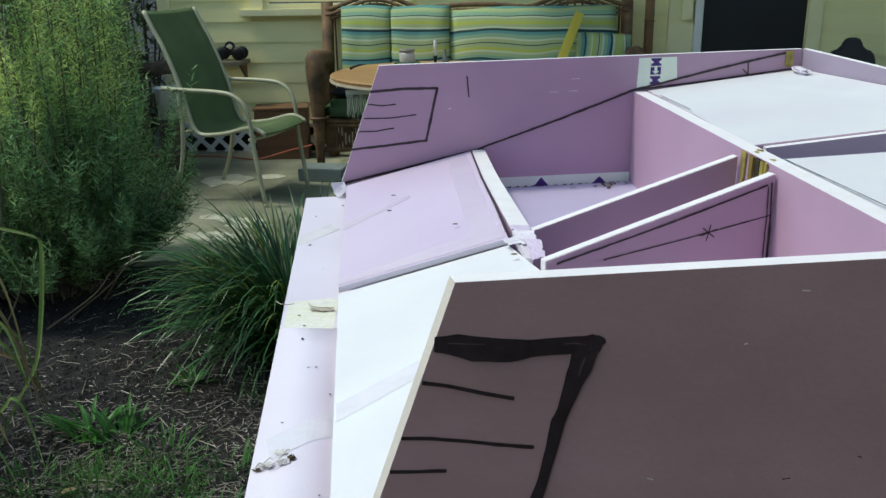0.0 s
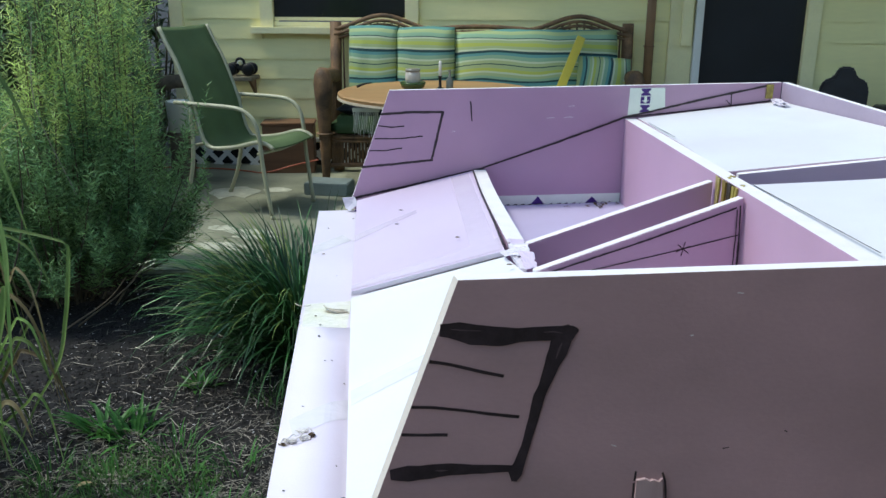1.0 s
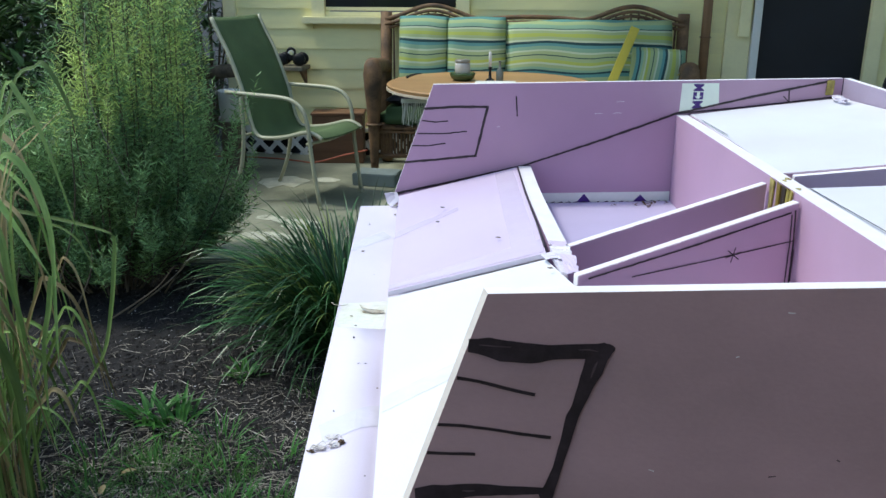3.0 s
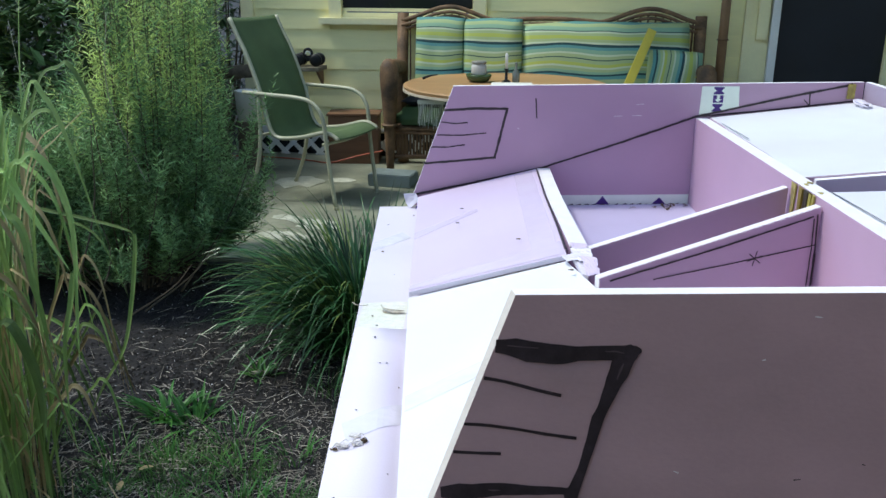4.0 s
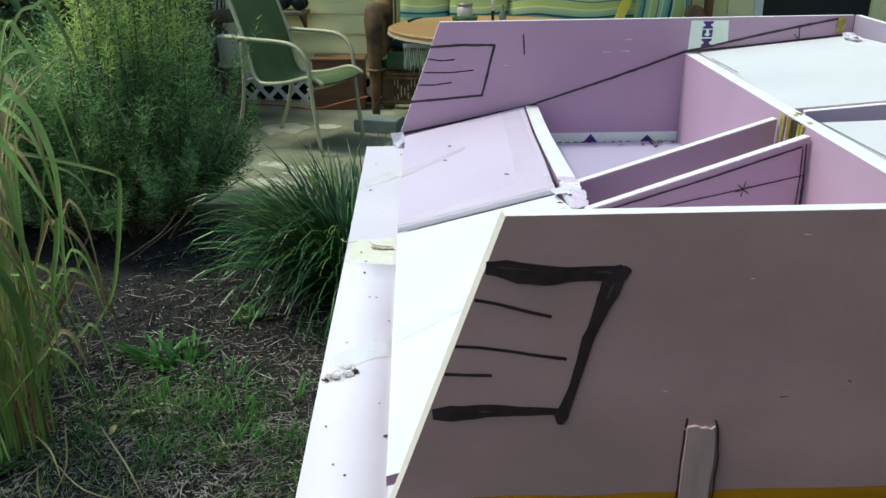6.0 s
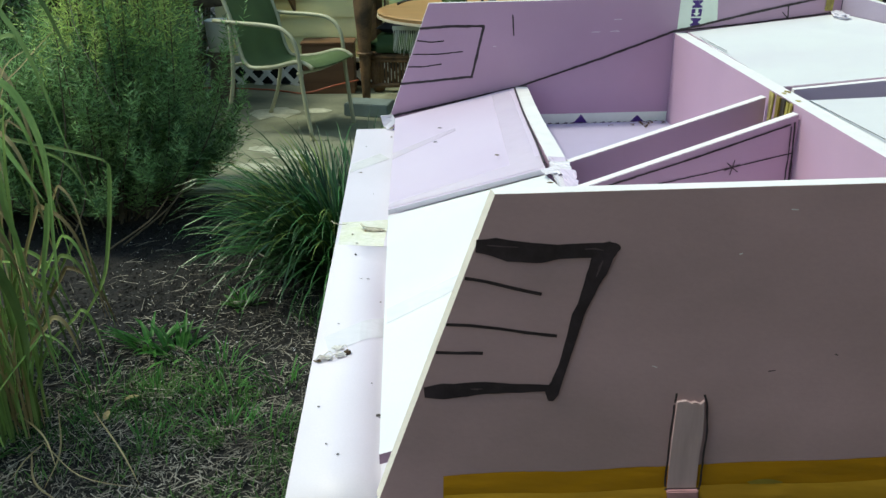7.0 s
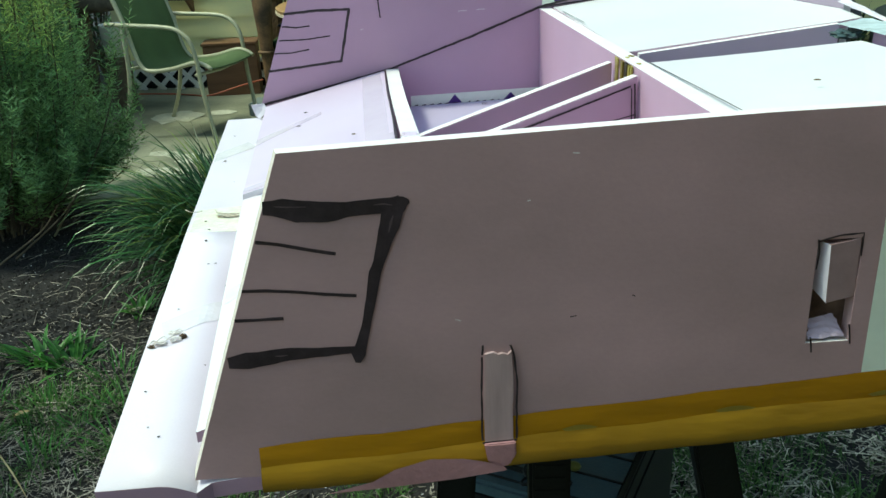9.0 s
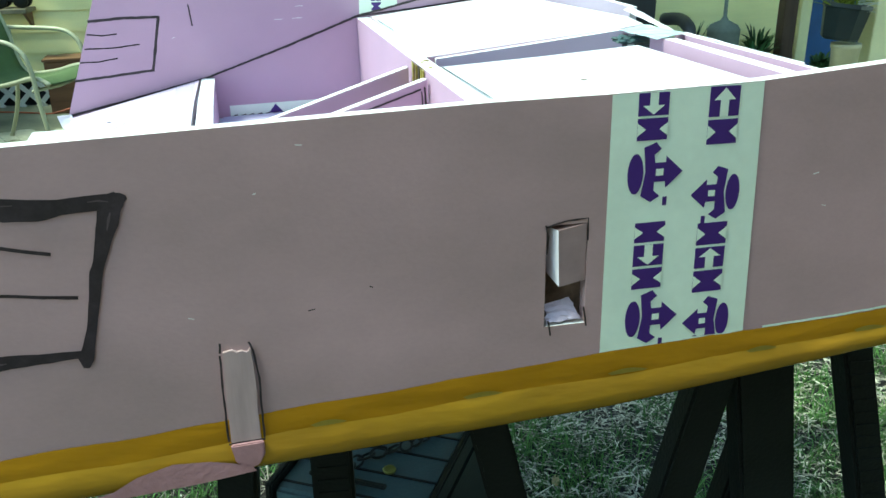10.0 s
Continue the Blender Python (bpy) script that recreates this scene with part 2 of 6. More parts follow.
def build_house():
    wall = tagged(new("wall_north"), "house wall of cream-yellow lapped siding", "wall", kind="structure")
    bm = bmesh.new()
    for x0, x1, z0, z1 in ((-2.5, WIN[0], 0.2, 3), (WIN[0], WIN[1], 0.2, WIN[2]), (WIN[0], WIN[1], WIN[3], 3), (WIN[1], DOOR[0], 0.2, 3), (DOOR[0], DOOR[1], DOOR[3], 3), (DOOR[1], 9, 0.2, 3)):
        box(x0, x1, WALL_Y + 0.03, WALL_Y + 0.15, z0, z1, 0, bm)
    part("wall_core", bm, SIDING, wall)
    step = 0.149
    spans = {}
    for i in range(19):
        z0, z1 = 0.26 + i * step - step * 0.08, 0.26 + (i + 1) * step
        cuts = [(-2.40, 1.24), (2.32, 9.0)]
        if z1 > WIN[2] - 0.02 and z0 < WIN[3]:
            cuts = [(-2.40, WIN[0] - 0.1), (WIN[1] + 0.1, 1.24), (2.32, 9.0)]
        for x0, x1 in cuts:
            key = (round(x1 - x0, 3))
            if key not in spans:
                bm = prism([(0, 0.012, 0), (0, 0.03, 0), (0, 0.03, step), (0, 0.022, step)], (x1 - x0, 0, 0))
                bm.faces.ensure_lookup_table()
                ob = part("siding_board", bm, SIDING, wall)
                spans[key] = ob.data
            else:
                ob = new("siding_board", spans[key])
                ob.parent = wall
            ob.matrix_basis = pose(x0, WALL_Y - 0.012, z0, 0, 0, 0)
    part("corner_board", box(-2.50, -2.40, WALL_Y - 0.025, WALL_Y + 0.03, 0.24, 3, 0.004), TRIM_PAINT, wall)
    win = tagged(new("window_1"), "dark sash window with cream frame and sill", "window", kind="structure")
    x0, x1, z0, z1 = WIN
    part("window_frame", box(x0 - 0.1, x0, WALL_Y - 0.03, WALL_Y + 0.02, z0, z1, 0.003), TRIM_PAINT, win)
    part("window_frame", box(x1, x1 + 0.1, WALL_Y - 0.03, WALL_Y + 0.02, z0, z1, 0.003), TRIM_PAINT, win)
    part("window_sill", box(x0 - 0.17, x1 + 0.17, WALL_Y - 0.07, WALL_Y + 0.02, z0 - 0.05, z0, 0.004), TRIM_PAINT, win)
    part("sash_rail", box(x0, x1, WALL_Y + 0.0, WALL_Y + 0.04, z0 + 0.002, z0 + 0.035, 0.003), TRIM_PAINT, win)
    part("sash_rail", box(x0, x1, WALL_Y + 0.01, WALL_Y + 0.04, z0 + 0.045, z0 + 0.07, 0.003), TRIM_PAINT, win)
    part("pane", box(x0, x1, WALL_Y + 0.02, WALL_Y + 0.028, z0 + 0.07, z1), GLASS_DARK, win)
    door = tagged(new("door_1"), "dark screen door in a cream frame", "door", kind="structure")
    x0, x1, z0, z1 = DOOR
    part("door_frame", box(x0 - 0.055, x0, WALL_Y - 0.06, WALL_Y + 0.03, z0, z1, 0.003), WHITE_PAINT, door)
    part("door_frame", box(1.242, x0 - 0.057, WALL_Y - 0.02, WALL_Y + 0.03, z0, z1, 0.003), TRIM_PAINT, door)
    part("door_frame", box(x1, x1 + 0.10, WALL_Y - 0.02, WALL_Y + 0.03, z0, z1, 0.003), TRIM_PAINT, door)
    part("screen", box(x0, x1, WALL_Y + 0.03, WALL_Y + 0.05, z0, z1), DARK_SCREEN, door)
    latt = tagged(new("lattice_skirting"), "white wooden lattice skirting under the house wall", "lattice", kind="structure")
    # dark box behind the slats, stands in for the shade under the house
    bm = box(-2.6, 9, WALL_Y + 0.04, WALL_Y + 0.12, 0.0, 0.27)
    part("crawl_space", bm, DARK_SCREEN, latt)
    part("top_rail", box(-2.5, 1.2, WALL_Y - 0.026, WALL_Y - 0.004, 0.215, 0.245, 0.003), WHITE_PAINT, latt)
    slat = None
    for i in range(26):
        for s in (-1, 1):
            if slat is None:
                slat = part("slat", box(-0.0165, 0.0165, -0.004, 0.004, -0.145, 0.145), WHITE_PAINT, latt)
                ob = slat
            else:
                ob = new("slat", slat.data)
                ob.parent = latt
            ob.matrix_basis = pose(-2.42 + i * 0.145, WALL_Y - (0.010 if s > 0 else 0.019), 0.118, 0, s * 45, 0)


# ---- the foam hull ----
def near(x, z, off=0.0):
    return Vector((x, 0.535 + 0.0986 * x + 0.03 * z - off, z))


def far(x, z, off=0.0):
    return Vector((x, 1.921 + 0.2 * x - 0.1 * z - off, z))


def stroke(face, pts, w, off=0.0007, bm=None, jag=0.0, seed=1):
    """A marker line on a panel: pts are (x, z) or (x, z, width)."""
    rnd = random.Random(seed)
    bm = bm or bmesh.new()
    fine = []
    for a, b in zip(pts, pts[1:]):
        k = max(2, int(math.hypot(b[0] - a[0], b[1] - a[1]) / 0.008))
        wa, wb = (a[2] if len(a) > 2 else w), (b[2] if len(b) > 2 else w)
        fine += [(a[0] + (b[0] - a[0]) * i / k, a[1] + (b[1] - a[1]) * i / k, wa + (wb - wa) * i / k) for i in range(k)]
    e = pts[-1]
    fine.append((e[0], e[1], e[2] if len(e) > 2 else w))
    prev = None
    for i, (x, z, ww) in enumerate(fine):
        p, q = fine[max(0, i - 1)], fine[min(len(fine) - 1, i + 1)]
        d = Vector((q[0] - p[0], q[1] - p[1])).normalized()
        nrm = Vector((-d.y, d.x))
        h1, h2 = ww / 2 * (1 + jag * rnd.uniform(-1, 1)), ww / 2 * (1 + jag * rnd.uniform(-1, 1))
        cur = (bm.verts.new(face(x + nrm.x * h1, z + nrm.y * h1, off)), bm.verts.new(face(x - nrm.x * h2, z - nrm.y * h2, off)))
        if prev:
            bm.faces.new((prev[0], prev[1], cur[1], cur[0]))
        prev = cur
    return bm


def patch(face, pts, off=0.0007, bm=None):
    bm = bm or bmesh.new()
    bm.faces.new([bm.verts.new(face(x, z, off)) for x, z in pts])
    return bm


def crumple(at, size, seed, rough=0.55):
    """A small crumpled wad."""
    bm = bmesh.new()
    bmesh.ops.create_icosphere(bm, subdivisions=3, radius=1)
    for v in bm.verts:
        k = 1 + rough * noise.noise(v.co * 2.2 + Vector((seed, 0, 0))) + 0.5 * rough * noise.noise(v.co * 5.5 + Vector((0, seed, 0)))
        v.co = Vector(at) + Vector((v.co.x * size[0], v.co.y * size[1], v.co.z * size[2])) * k
    return bm


def flap(pts, seed, th=0.0005, n=7):
    """A loose creased sheet between four corners."""
    bm = bmesh.new()
    a, b, c, d = (Vector(p) for p in pts)
    rows = []
    for j in range(n + 1):
        row = []
        for i in range(n + 1):
            u, v = i / n, j / n
            p = a.lerp(b, u).lerp(d.lerp(c, u), v)
            edge = 0.0035 * noise.noise((u * 6 + seed, v * 6, 1.0))
            row.append(bm.verts.new(p + Vector((edge, edge * 0.6, 0.0028 * abs(noise.noise((u * 3.1 + seed, v * 3.7, 4.0)))))))
        rows.append(row)
    for p, q in zip(rows, rows[1:]):
        for i in range(n):
            bm.faces.new((p[i], p[i + 1], q[i + 1], q[i]))
    r = bmesh.ops.extrude_face_region(bm, geom=list(bm.faces))
    bmesh.ops.translate(bm, verts=[g for g in r["geom"] if isinstance(g, bmesh.types.BMVert)], vec=(0, 0, th))
    return bm


T = 0.0135   # foam board thickness


def solid(polys, d):
    """Boards with openings: polygons that share corners, thickened along d."""
    bm = bmesh.new()
    seen = {}
    for poly in polys:
        vs = []
        for p in poly:
            k = tuple(round(c, 4) for c in p)
            if k not in seen:
                seen[k] = bm.verts.new(p)
            vs.append(seen[k])
        bm.faces.new(vs)
    r = bmesh.ops.extrude_face_region(bm, geom=list(bm.faces))
    bmesh.ops.translate(bm, verts=[g for g in r["geom"] if isinstance(g, bmesh.types.BMVert)], vec=Vector(d))
    return bm


def edged(ob, axis, limit=0.5):
    """Cut edges get the pale second material: faces that look away from the board's own axis."""
    ax = Vector(axis).normalized()
    for p in ob.data.polygons:
        if abs(p.normal.dot(ax)) < limit:
            p.material_index = 1
    return ob


NEAR_TOP = [(0.028, 1.158), (0.41, 1.170), (0.516, 1.171), (0.654, 1.175), (0.77, 1.184), (1.25, 1.225)]
NEAR_LOW = [(-0.070, 0.872), (0.2, 0.866), (0.53, 0.880), (0.82, 0.908), (1.25, 0.965)]
FLOOR_Z = 0.892
LIP_BEND = 1.09


def lip_z(y, x=-1.0):
    """The lip's top; it sags towards the bow corner. Its seam edge is rolled down only to make a shaded band."""
    seam = -0.066 - 0.169 * (y - 0.545)
    u = min(1.0, max(0.0, (x - seam + 0.030) / 0.030))
    return 0.897 - 0.0397 * max(0.0, LIP_BEND - y) - 0.010 * u ** 1.6 * min(1.0, max(0.0, (LIP_BEND - y) / 0.10))


def zline(line, x):
    for (xa, za), (xb, zb) in zip(line, line[1:]):
        if x <= xb:
            return za + (zb - za) * (x - xa) / (xb - xa)
    return line[-1][1]


def deck_at(u, v, lift=0.0):
    """A place on the far bow deck sheet: u across towards the cross beam, v along towards the far side."""
    a, b = Vector((-0.170, 1.166, 0.926)).lerp(Vector((0.068, 1.165, 1.000)), u), Vector((-0.262, 1.752, 0.926)).lerp(Vector((-0.006, 1.818, 0.985)), u)
    return a.lerp(b, v) + Vector((0, 0, lift))


def build_hull():
    hull = thing("foam_hull", "unfinished boat hull of pink foam boards on sawhorses", "boat hull")
    mats = [FOAM, FOAM_CUT]
    # near side, with the square opening
    hx0, hx1, hz0, hz1 = 0.462, 0.500, 0.966, 1.061
    tl, bl = NEAR_TOP[0], NEAR_LOW[0]
    top = lambda x: near(x, zline(NEAR_TOP, x))
    low = lambda x: near(x, zline(NEAR_LOW, x))
    polys = [
        [near(*bl), low(0.2), low(hx0), near(hx0, hz0), near(hx0, hz1), top(hx0), top(0.41), near(*tl)],
        [near(hx0, hz1), near(hx1, hz1), top(hx1), top(hx0)],
        [low(hx0), low(hx1), near(hx1, hz0), near(hx0, hz0)],
        [low(hx1), low(0.53), low(0.82), low(1.25), top(1.25), top(0.77), top(0.654), top(0.516), top(hx1), near(hx1, hz1), near(hx1, hz0)],
    ]
    side = edged(part("side_panel", solid(polys, (-0.0013, T, 0)), [FOAM_OUTER, FOAM_CUT], hull, "pink foam side, shade in its colour, raked end and marker lines"), (-0.1, 1, 0))
    side.data.materials.append(mat("cream_sawn_foam", (0.58, 0.53, 0.50), 0.9, vary=0.05, scale=25, fine=250, bump=0.3))
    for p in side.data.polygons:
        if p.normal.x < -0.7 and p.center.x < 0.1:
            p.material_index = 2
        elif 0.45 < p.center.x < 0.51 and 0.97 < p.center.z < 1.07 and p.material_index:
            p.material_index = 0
    # the raked end is cut at a slant, so that its edge shows from in front
    for v in side.data.vertices:
        if v.co.x < 0.1:
            slant = 0.0012 if abs(near(v.co.x, v.co.z).y - v.co.y) < 0.002 else -0.0018
            v.co.x += slant
            v.co.y += 0.0986 * slant
    # far side
    fx = [(-0.286, 0.90), (0.35, 0.88), (0.70, 0.90), (0.690, 1.176), (-0.187, 1.168)]
    edged(part("side_panel", solid([[far(*p) for p in fx]], (-0.002, T, 0)), mats, hull, "pink foam side with marker lines and a printed band"), (-0.2, 1, 0))
    # bottom board, which runs out past the bow as a lip
    hip, mid = (-0.237, LIP_BEND, 0.897), (0.0, LIP_BEND, 0.897)
    rows = []
    for k in range(11):
        f = k / 10
        (xa, ya), (xb, yb) = (-0.237 + 0.087 * f, LIP_BEND - 0.554 * f), (-0.158 + 0.092 * f, LIP_BEND - 0.545 * f)
        row = []
        for d in (xb - xa, 0.030, 0.022, 0.015, 0.008, 0.0):
            x, y = xb - d, yb + (ya - yb) * d / (xb - xa)
            row.append((x, y, lip_z(y, x)))
        rows.append(row)
    polys = [
        [(-0.351, 1.762, 0.897), hip, mid, (0.30, 0.599, 0.893), (0.86, 0.655, 0.93), (0.78, 1.95, 0.93), (0.34, 1.912, 0.893)],
        [row[-1] for row in rows] + [(-0.055, 0.5555, 0.868), (-0.008, 0.5605, 0.8735), (0.006, 0.570, 0.877), (0.30, 0.599, 0.893), mid],
    ]
    for p, q in zip(rows, rows[1:]):
        polys += [[p[i], q[i], q[i + 1], p[i + 1]] for i in range(5)]
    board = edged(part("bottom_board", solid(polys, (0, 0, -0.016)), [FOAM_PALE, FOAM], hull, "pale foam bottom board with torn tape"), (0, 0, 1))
    for p in board.data.polygons:
        p.use_smooth = abs(p.normal.z) > 0.8 and len(p.vertices) == 4
    # bow deck in two sheets; the far one is slightly warped
    bm = bmesh.new()
    n = 10
    rows = [[bm.verts.new(deck_at(i / n, j / n)) for i in range(n + 1)] for j in range(n + 1)]
    for p, q in zip(rows, rows[1:]):
        for i in range(n):
            bm.faces.new((p[i], p[i + 1], q[i + 1], q[i]))
    r = bmesh.ops.extrude_face_region(bm, geom=list(bm.faces))
    bmesh.ops.translate(bm, verts=[g for g in r["geom"] if isinstance(g, bmesh.types.BMVert)], vec=(0, 0, -0.008))
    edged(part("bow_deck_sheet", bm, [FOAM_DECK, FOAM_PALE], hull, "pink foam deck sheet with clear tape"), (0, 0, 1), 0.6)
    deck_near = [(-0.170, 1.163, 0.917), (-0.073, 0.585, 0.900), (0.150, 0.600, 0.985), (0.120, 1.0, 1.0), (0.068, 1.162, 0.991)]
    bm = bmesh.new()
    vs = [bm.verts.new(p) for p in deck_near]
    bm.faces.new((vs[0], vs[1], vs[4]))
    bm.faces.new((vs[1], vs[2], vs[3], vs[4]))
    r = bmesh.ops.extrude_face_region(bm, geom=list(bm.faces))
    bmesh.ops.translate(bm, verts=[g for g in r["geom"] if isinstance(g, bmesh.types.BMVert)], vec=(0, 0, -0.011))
    edged(part("bow_deck_sheet", bm, [FOAM_WHITE, FOAM], hull, "whitened foam deck sheet, sunlight in its colour"), (-0.3, -0.08, 1), 0.5)
    # cross beam along the deck's upper edge, slightly bowed
    line = curve_pts([(0.008, 1.822, 0.986), (0.040, 1.55, 0.990), (0.086, 1.20, 1.002)], 6)
    bm = bmesh.new()
    prev = None
    for p in line:
        cur = [bm.verts.new(p + Vector(o)) for o in ((-0.014, 0, 0), (0.014, 0.002, 0), (0.014, 0.002, -0.09), (-0.014, 0, -0.09))]
        if prev:
            for k in range(4):
                bm.faces.new((prev[k], prev[(k + 1) % 4], cur[(k + 1) % 4], cur[k]))
        else:
            bm.faces.new(cur[::-1])
        prev = cur
    bm.faces.new(prev)
    edged(part("cross_beam", bm, [FOAM_CUT, FOAM], hull, "white cut foam beam"), (0, 0, 1))
    # inner floor
    # bluish sky light on the floor is put into this lavender colour
    part("floor_sheet", prism([(0.0, 1.0, FLOOR_Z), (0.4, 1.0, FLOOR_Z + 0.002), (0.34, 1.896, FLOOR_Z + 0.002), (0.03, 1.835, FLOOR_Z)], (0, 0, 0.006)), mat("pale_lavender_floor", (0.50, 0.46, 0.66), 0.5, vary=0.05, scale=6, fine=500, bump=0.03), hull)
    # two ribs from the taped corner to the bulkhead
    def rib(a, b, name="rib"):
        a, b = Vector(a), Vector(b)
        n = Vector((-(b - a).y, (b - a).x, 0)).normalized() * T
        pts = [a, b, Vector((b.x, b.y, FLOOR_Z)), Vector((a.x, a.y, FLOOR_Z))]
        return edged(part(name, prism(pts, n, 0.0008), mats, hull), n)
    rib((0.102, 1.190, 1.003), (0.400, 1.296, 1.085))
    rib((0.112, 1.035, 1.012), (0.418, 1.176, 1.087))
    # bulkhead
    ba, bb = Vector((0.333, 1.878, 1.098)), Vector((0.490, 0.628, 1.092))
    pts = [ba, bb, Vector((bb.x, bb.y, 0.89)), Vector((ba.x + 0.004, ba.y + 0.018, 0.89))]
    edged(part("bulkhead", prism(pts, (0.026, 0.004, 0.0)), mats, hull, "pink foam bulkhead with white cut top"), (1, 0.13, 0))
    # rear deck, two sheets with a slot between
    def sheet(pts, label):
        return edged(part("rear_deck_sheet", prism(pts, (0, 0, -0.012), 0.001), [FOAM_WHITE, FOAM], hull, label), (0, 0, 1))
    sheet([(0.362, 1.876, 1.100), (0.4295, 1.335, 1.0925), (0.600, 1.340, 1.112), (0.755, 1.345, 1.128), (0.800, 1.350, 1.134), (0.798, 1.425, 1.138), (0.690, 1.938, 1.134), (0.53, 1.908, 1.118)], "whitened foam deck sheet, sunlight in its colour")
    sheet([(0.441, 1.240, 1.0925), (0.5175, 0.632, 1.090), (0.79, 0.662, 1.130), (0.752, 1.236, 1.117), (0.60, 1.238, 1.104)], "whitened foam deck sheet, sunlight in its colour")
    # slot rib takes the lighter foam to stand in for bounced light
    rb = [(0.446, 1.321, 1.0915), (0.758, 1.333, 1.1275), (0.758, 1.333, 0.93), (0.446, 1.321, 0.90)]
    edged(part("keel_rib", prism(rb, (0, T, 0)), [FOAM_DECK, FOAM_CUT], hull), (0, 1, 0))
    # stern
    # this board is darker and greyer than the other foam boards
    edged(part("stern_panel", prism([(0.692, 1.944, 0.93), (0.692, 1.944, 1.176), (0.799, 1.425, 1.154), (0.799, 1.425, 0.93)], (T, 0.003, 0)), [mat("grey_lavender_foam", (0.34, 0.28, 0.375), 0.5, vary=0.06, scale=6, bump=0.03), FOAM_CUT], hull, "grey-lavender foam stern board"), (1, 0.1, 0))
    for k, (o, z, w) in enumerate(((0.022, 1.128, 0.022), (0.062, 1.131, 0.009))):
        a, b = (0.757 + o, 1.26), (0.793 + o, 0.685)
        pts = [(a[0], a[1], 0.94), (a[0], a[1], z), (b[0], b[1], z + 0.008), (b[0], b[1], 0.94)]
        edged(part("stern_panel", prism(pts, (w, 0.002, 0)), mats, hull), (1, 0.07, 0))
    return hull


def build_hull_marks(hull):
    def ink(bm, label="", m=INK):
        return part("marker_line", bm, m, hull, label)
    # near side drawing: heavy outline gone over twice, and three ticks
    ink(stroke(near, [(0.0150, 1.1155, 0.0105), (0.0295, 1.1147, 0.0155), (0.0410, 1.1115, 0.0180), (0.0581, 1.1100, 0.0172), (0.0691, 1.1097, 0.0155), (0.0800, 1.1109, 0.0128), (0.0974, 1.1121, 0.0122), (0.1148, 1.1124, 0.0130), (0.1213, 1.1130, 0.0145), (0.1246, 1.1145, 0.0085), (0.1281, 1.1145, 0.0025)], 0.011, jag=0.05, seed=2), "thick black marker line")
    ink(stroke(near, [(0.1150, 1.1082, 0.0170), (0.1116, 1.0957, 0.0160), (0.1072, 1.0836, 0.0125), (0.1014, 1.0653, 0.0088), (0.0979, 1.0563, 0.0098), (0.0938, 1.0360, 0.0086), (0.0880, 1.0101, 0.0074), (0.0834, 0.9942, 0.0090), (0.0800, 0.9845, 0.0120), (0.0792, 0.9765, 0.0045)], 0.008, off=0.0010, jag=0.05, seed=3), "thick black marker line")
    ink(stroke(near, [(-0.0268, 0.9838, 0.0095), (-0.0109, 0.9850, 0.0148), (0.0079, 0.9865, 0.0130), (0.0242, 0.9885, 0.0118), (0.0451, 0.9885, 0.0092), (0.0780, 0.9887, 0.0062)], 0.011, jag=0.08, seed=5), "thick black marker line")
    for i, pts in enumerate(([(0.0065, 1.0880), (0.0237, 1.0854), (0.0462, 1.0795), (0.0680, 1.0745)], [(-0.0085, 1.0470), (0.0112, 1.0464), (0.0340, 1.0439), (0.0568, 1.0403), (0.0819, 1.0373)], [(-0.0170, 1.0218), (0.0026, 1.0212), (0.0219, 1.0211)])):
        ink(stroke(near, pts, 0.0029, jag=0.15, seed=6 + i))
    # dry streaks where the pen skipped
    for i, pts in enumerate(([(0.1150, 1.1040, 0.0008), (0.1128, 1.0981, 0.0022), (0.1107, 1.0904, 0.0006)], [(0.024, 1.1165, 0.0005), (0.036, 1.1155, 0.0010), (0.048, 1.1150, 0.0005)], [(0.100, 1.1135, 0.0005), (0.108, 1.1140, 0.0013), (0.115, 1.1125, 0.0005)], [(0.012, 0.9878, 0.0006), (0.017, 0.9876, 0.0016), (0.022, 0.9880, 0.0006)])):
        ink(stroke(near, pts, 0.001, off=0.0013, seed=60 + i), m=INK_DRY)
    for z in (1.113, 0.986):
        x = 0.028 - (1.158 - z) * 0.3427
        ink(prism([(x + 0.0005, near(x, z).y + 0.002, z - 0.007), (x - 0.0026, near(x, z).y + 0.009, z - 0.004), (x + 0.0026, near(x, z).y + 0.008, z + 0.007), (x + 0.0056, near(x, z).y + 0.001, z + 0.005)], (-0.0006, 0, 0)))
    # far side drawing
    for i, pts in enumerate(([(-0.207, 1.116), (-0.14, 1.120), (-0.072, 1.119)], [(-0.073, 1.121), (-0.087, 1.06), (-0.099, 1.010)], [(-0.096, 1.011), (-0.17, 1.004), (-0.252, 0.998)])):
        ink(stroke(far, pts, 0.0055, jag=0.2, seed=10 + i))
    for a, b in (((-0.213, 1.091), (-0.157, 1.089)), ((-0.222, 1.062), (-0.117, 1.066)), ((-0.235, 1.035), (-0.163, 1.040))):
        ink(stroke(far, [(*a,), ((a[0] + b[0]) / 2, (a[1] + b[1]) / 2 - 0.003), (*b,)], 0.0028, jag=0.25))
    ink(stroke(far, [(-0.013, 1.142), (-0.010, 1.098)], 0.003, jag=0.2))
    ink(stroke(far, [(-0.282, 0.924), (-0.15, 0.952), (0.0, 0.985), (0.17, 1.042), (0.333, 1.101), (0.50, 1.138), (0.665, 1.171)], 0.005, off=0.0012, jag=0.25, seed=20))
    ink(stroke(far, [(0.333, 1.101), (0.50, 1.116), (0.68, 1.136)], 0.003, off=0.0009, jag=0.25, seed=21))
    ink(stroke(far, [(0.575, 1.151), (0.578, 1.124)], 0.0028, jag=0.25, seed=24))
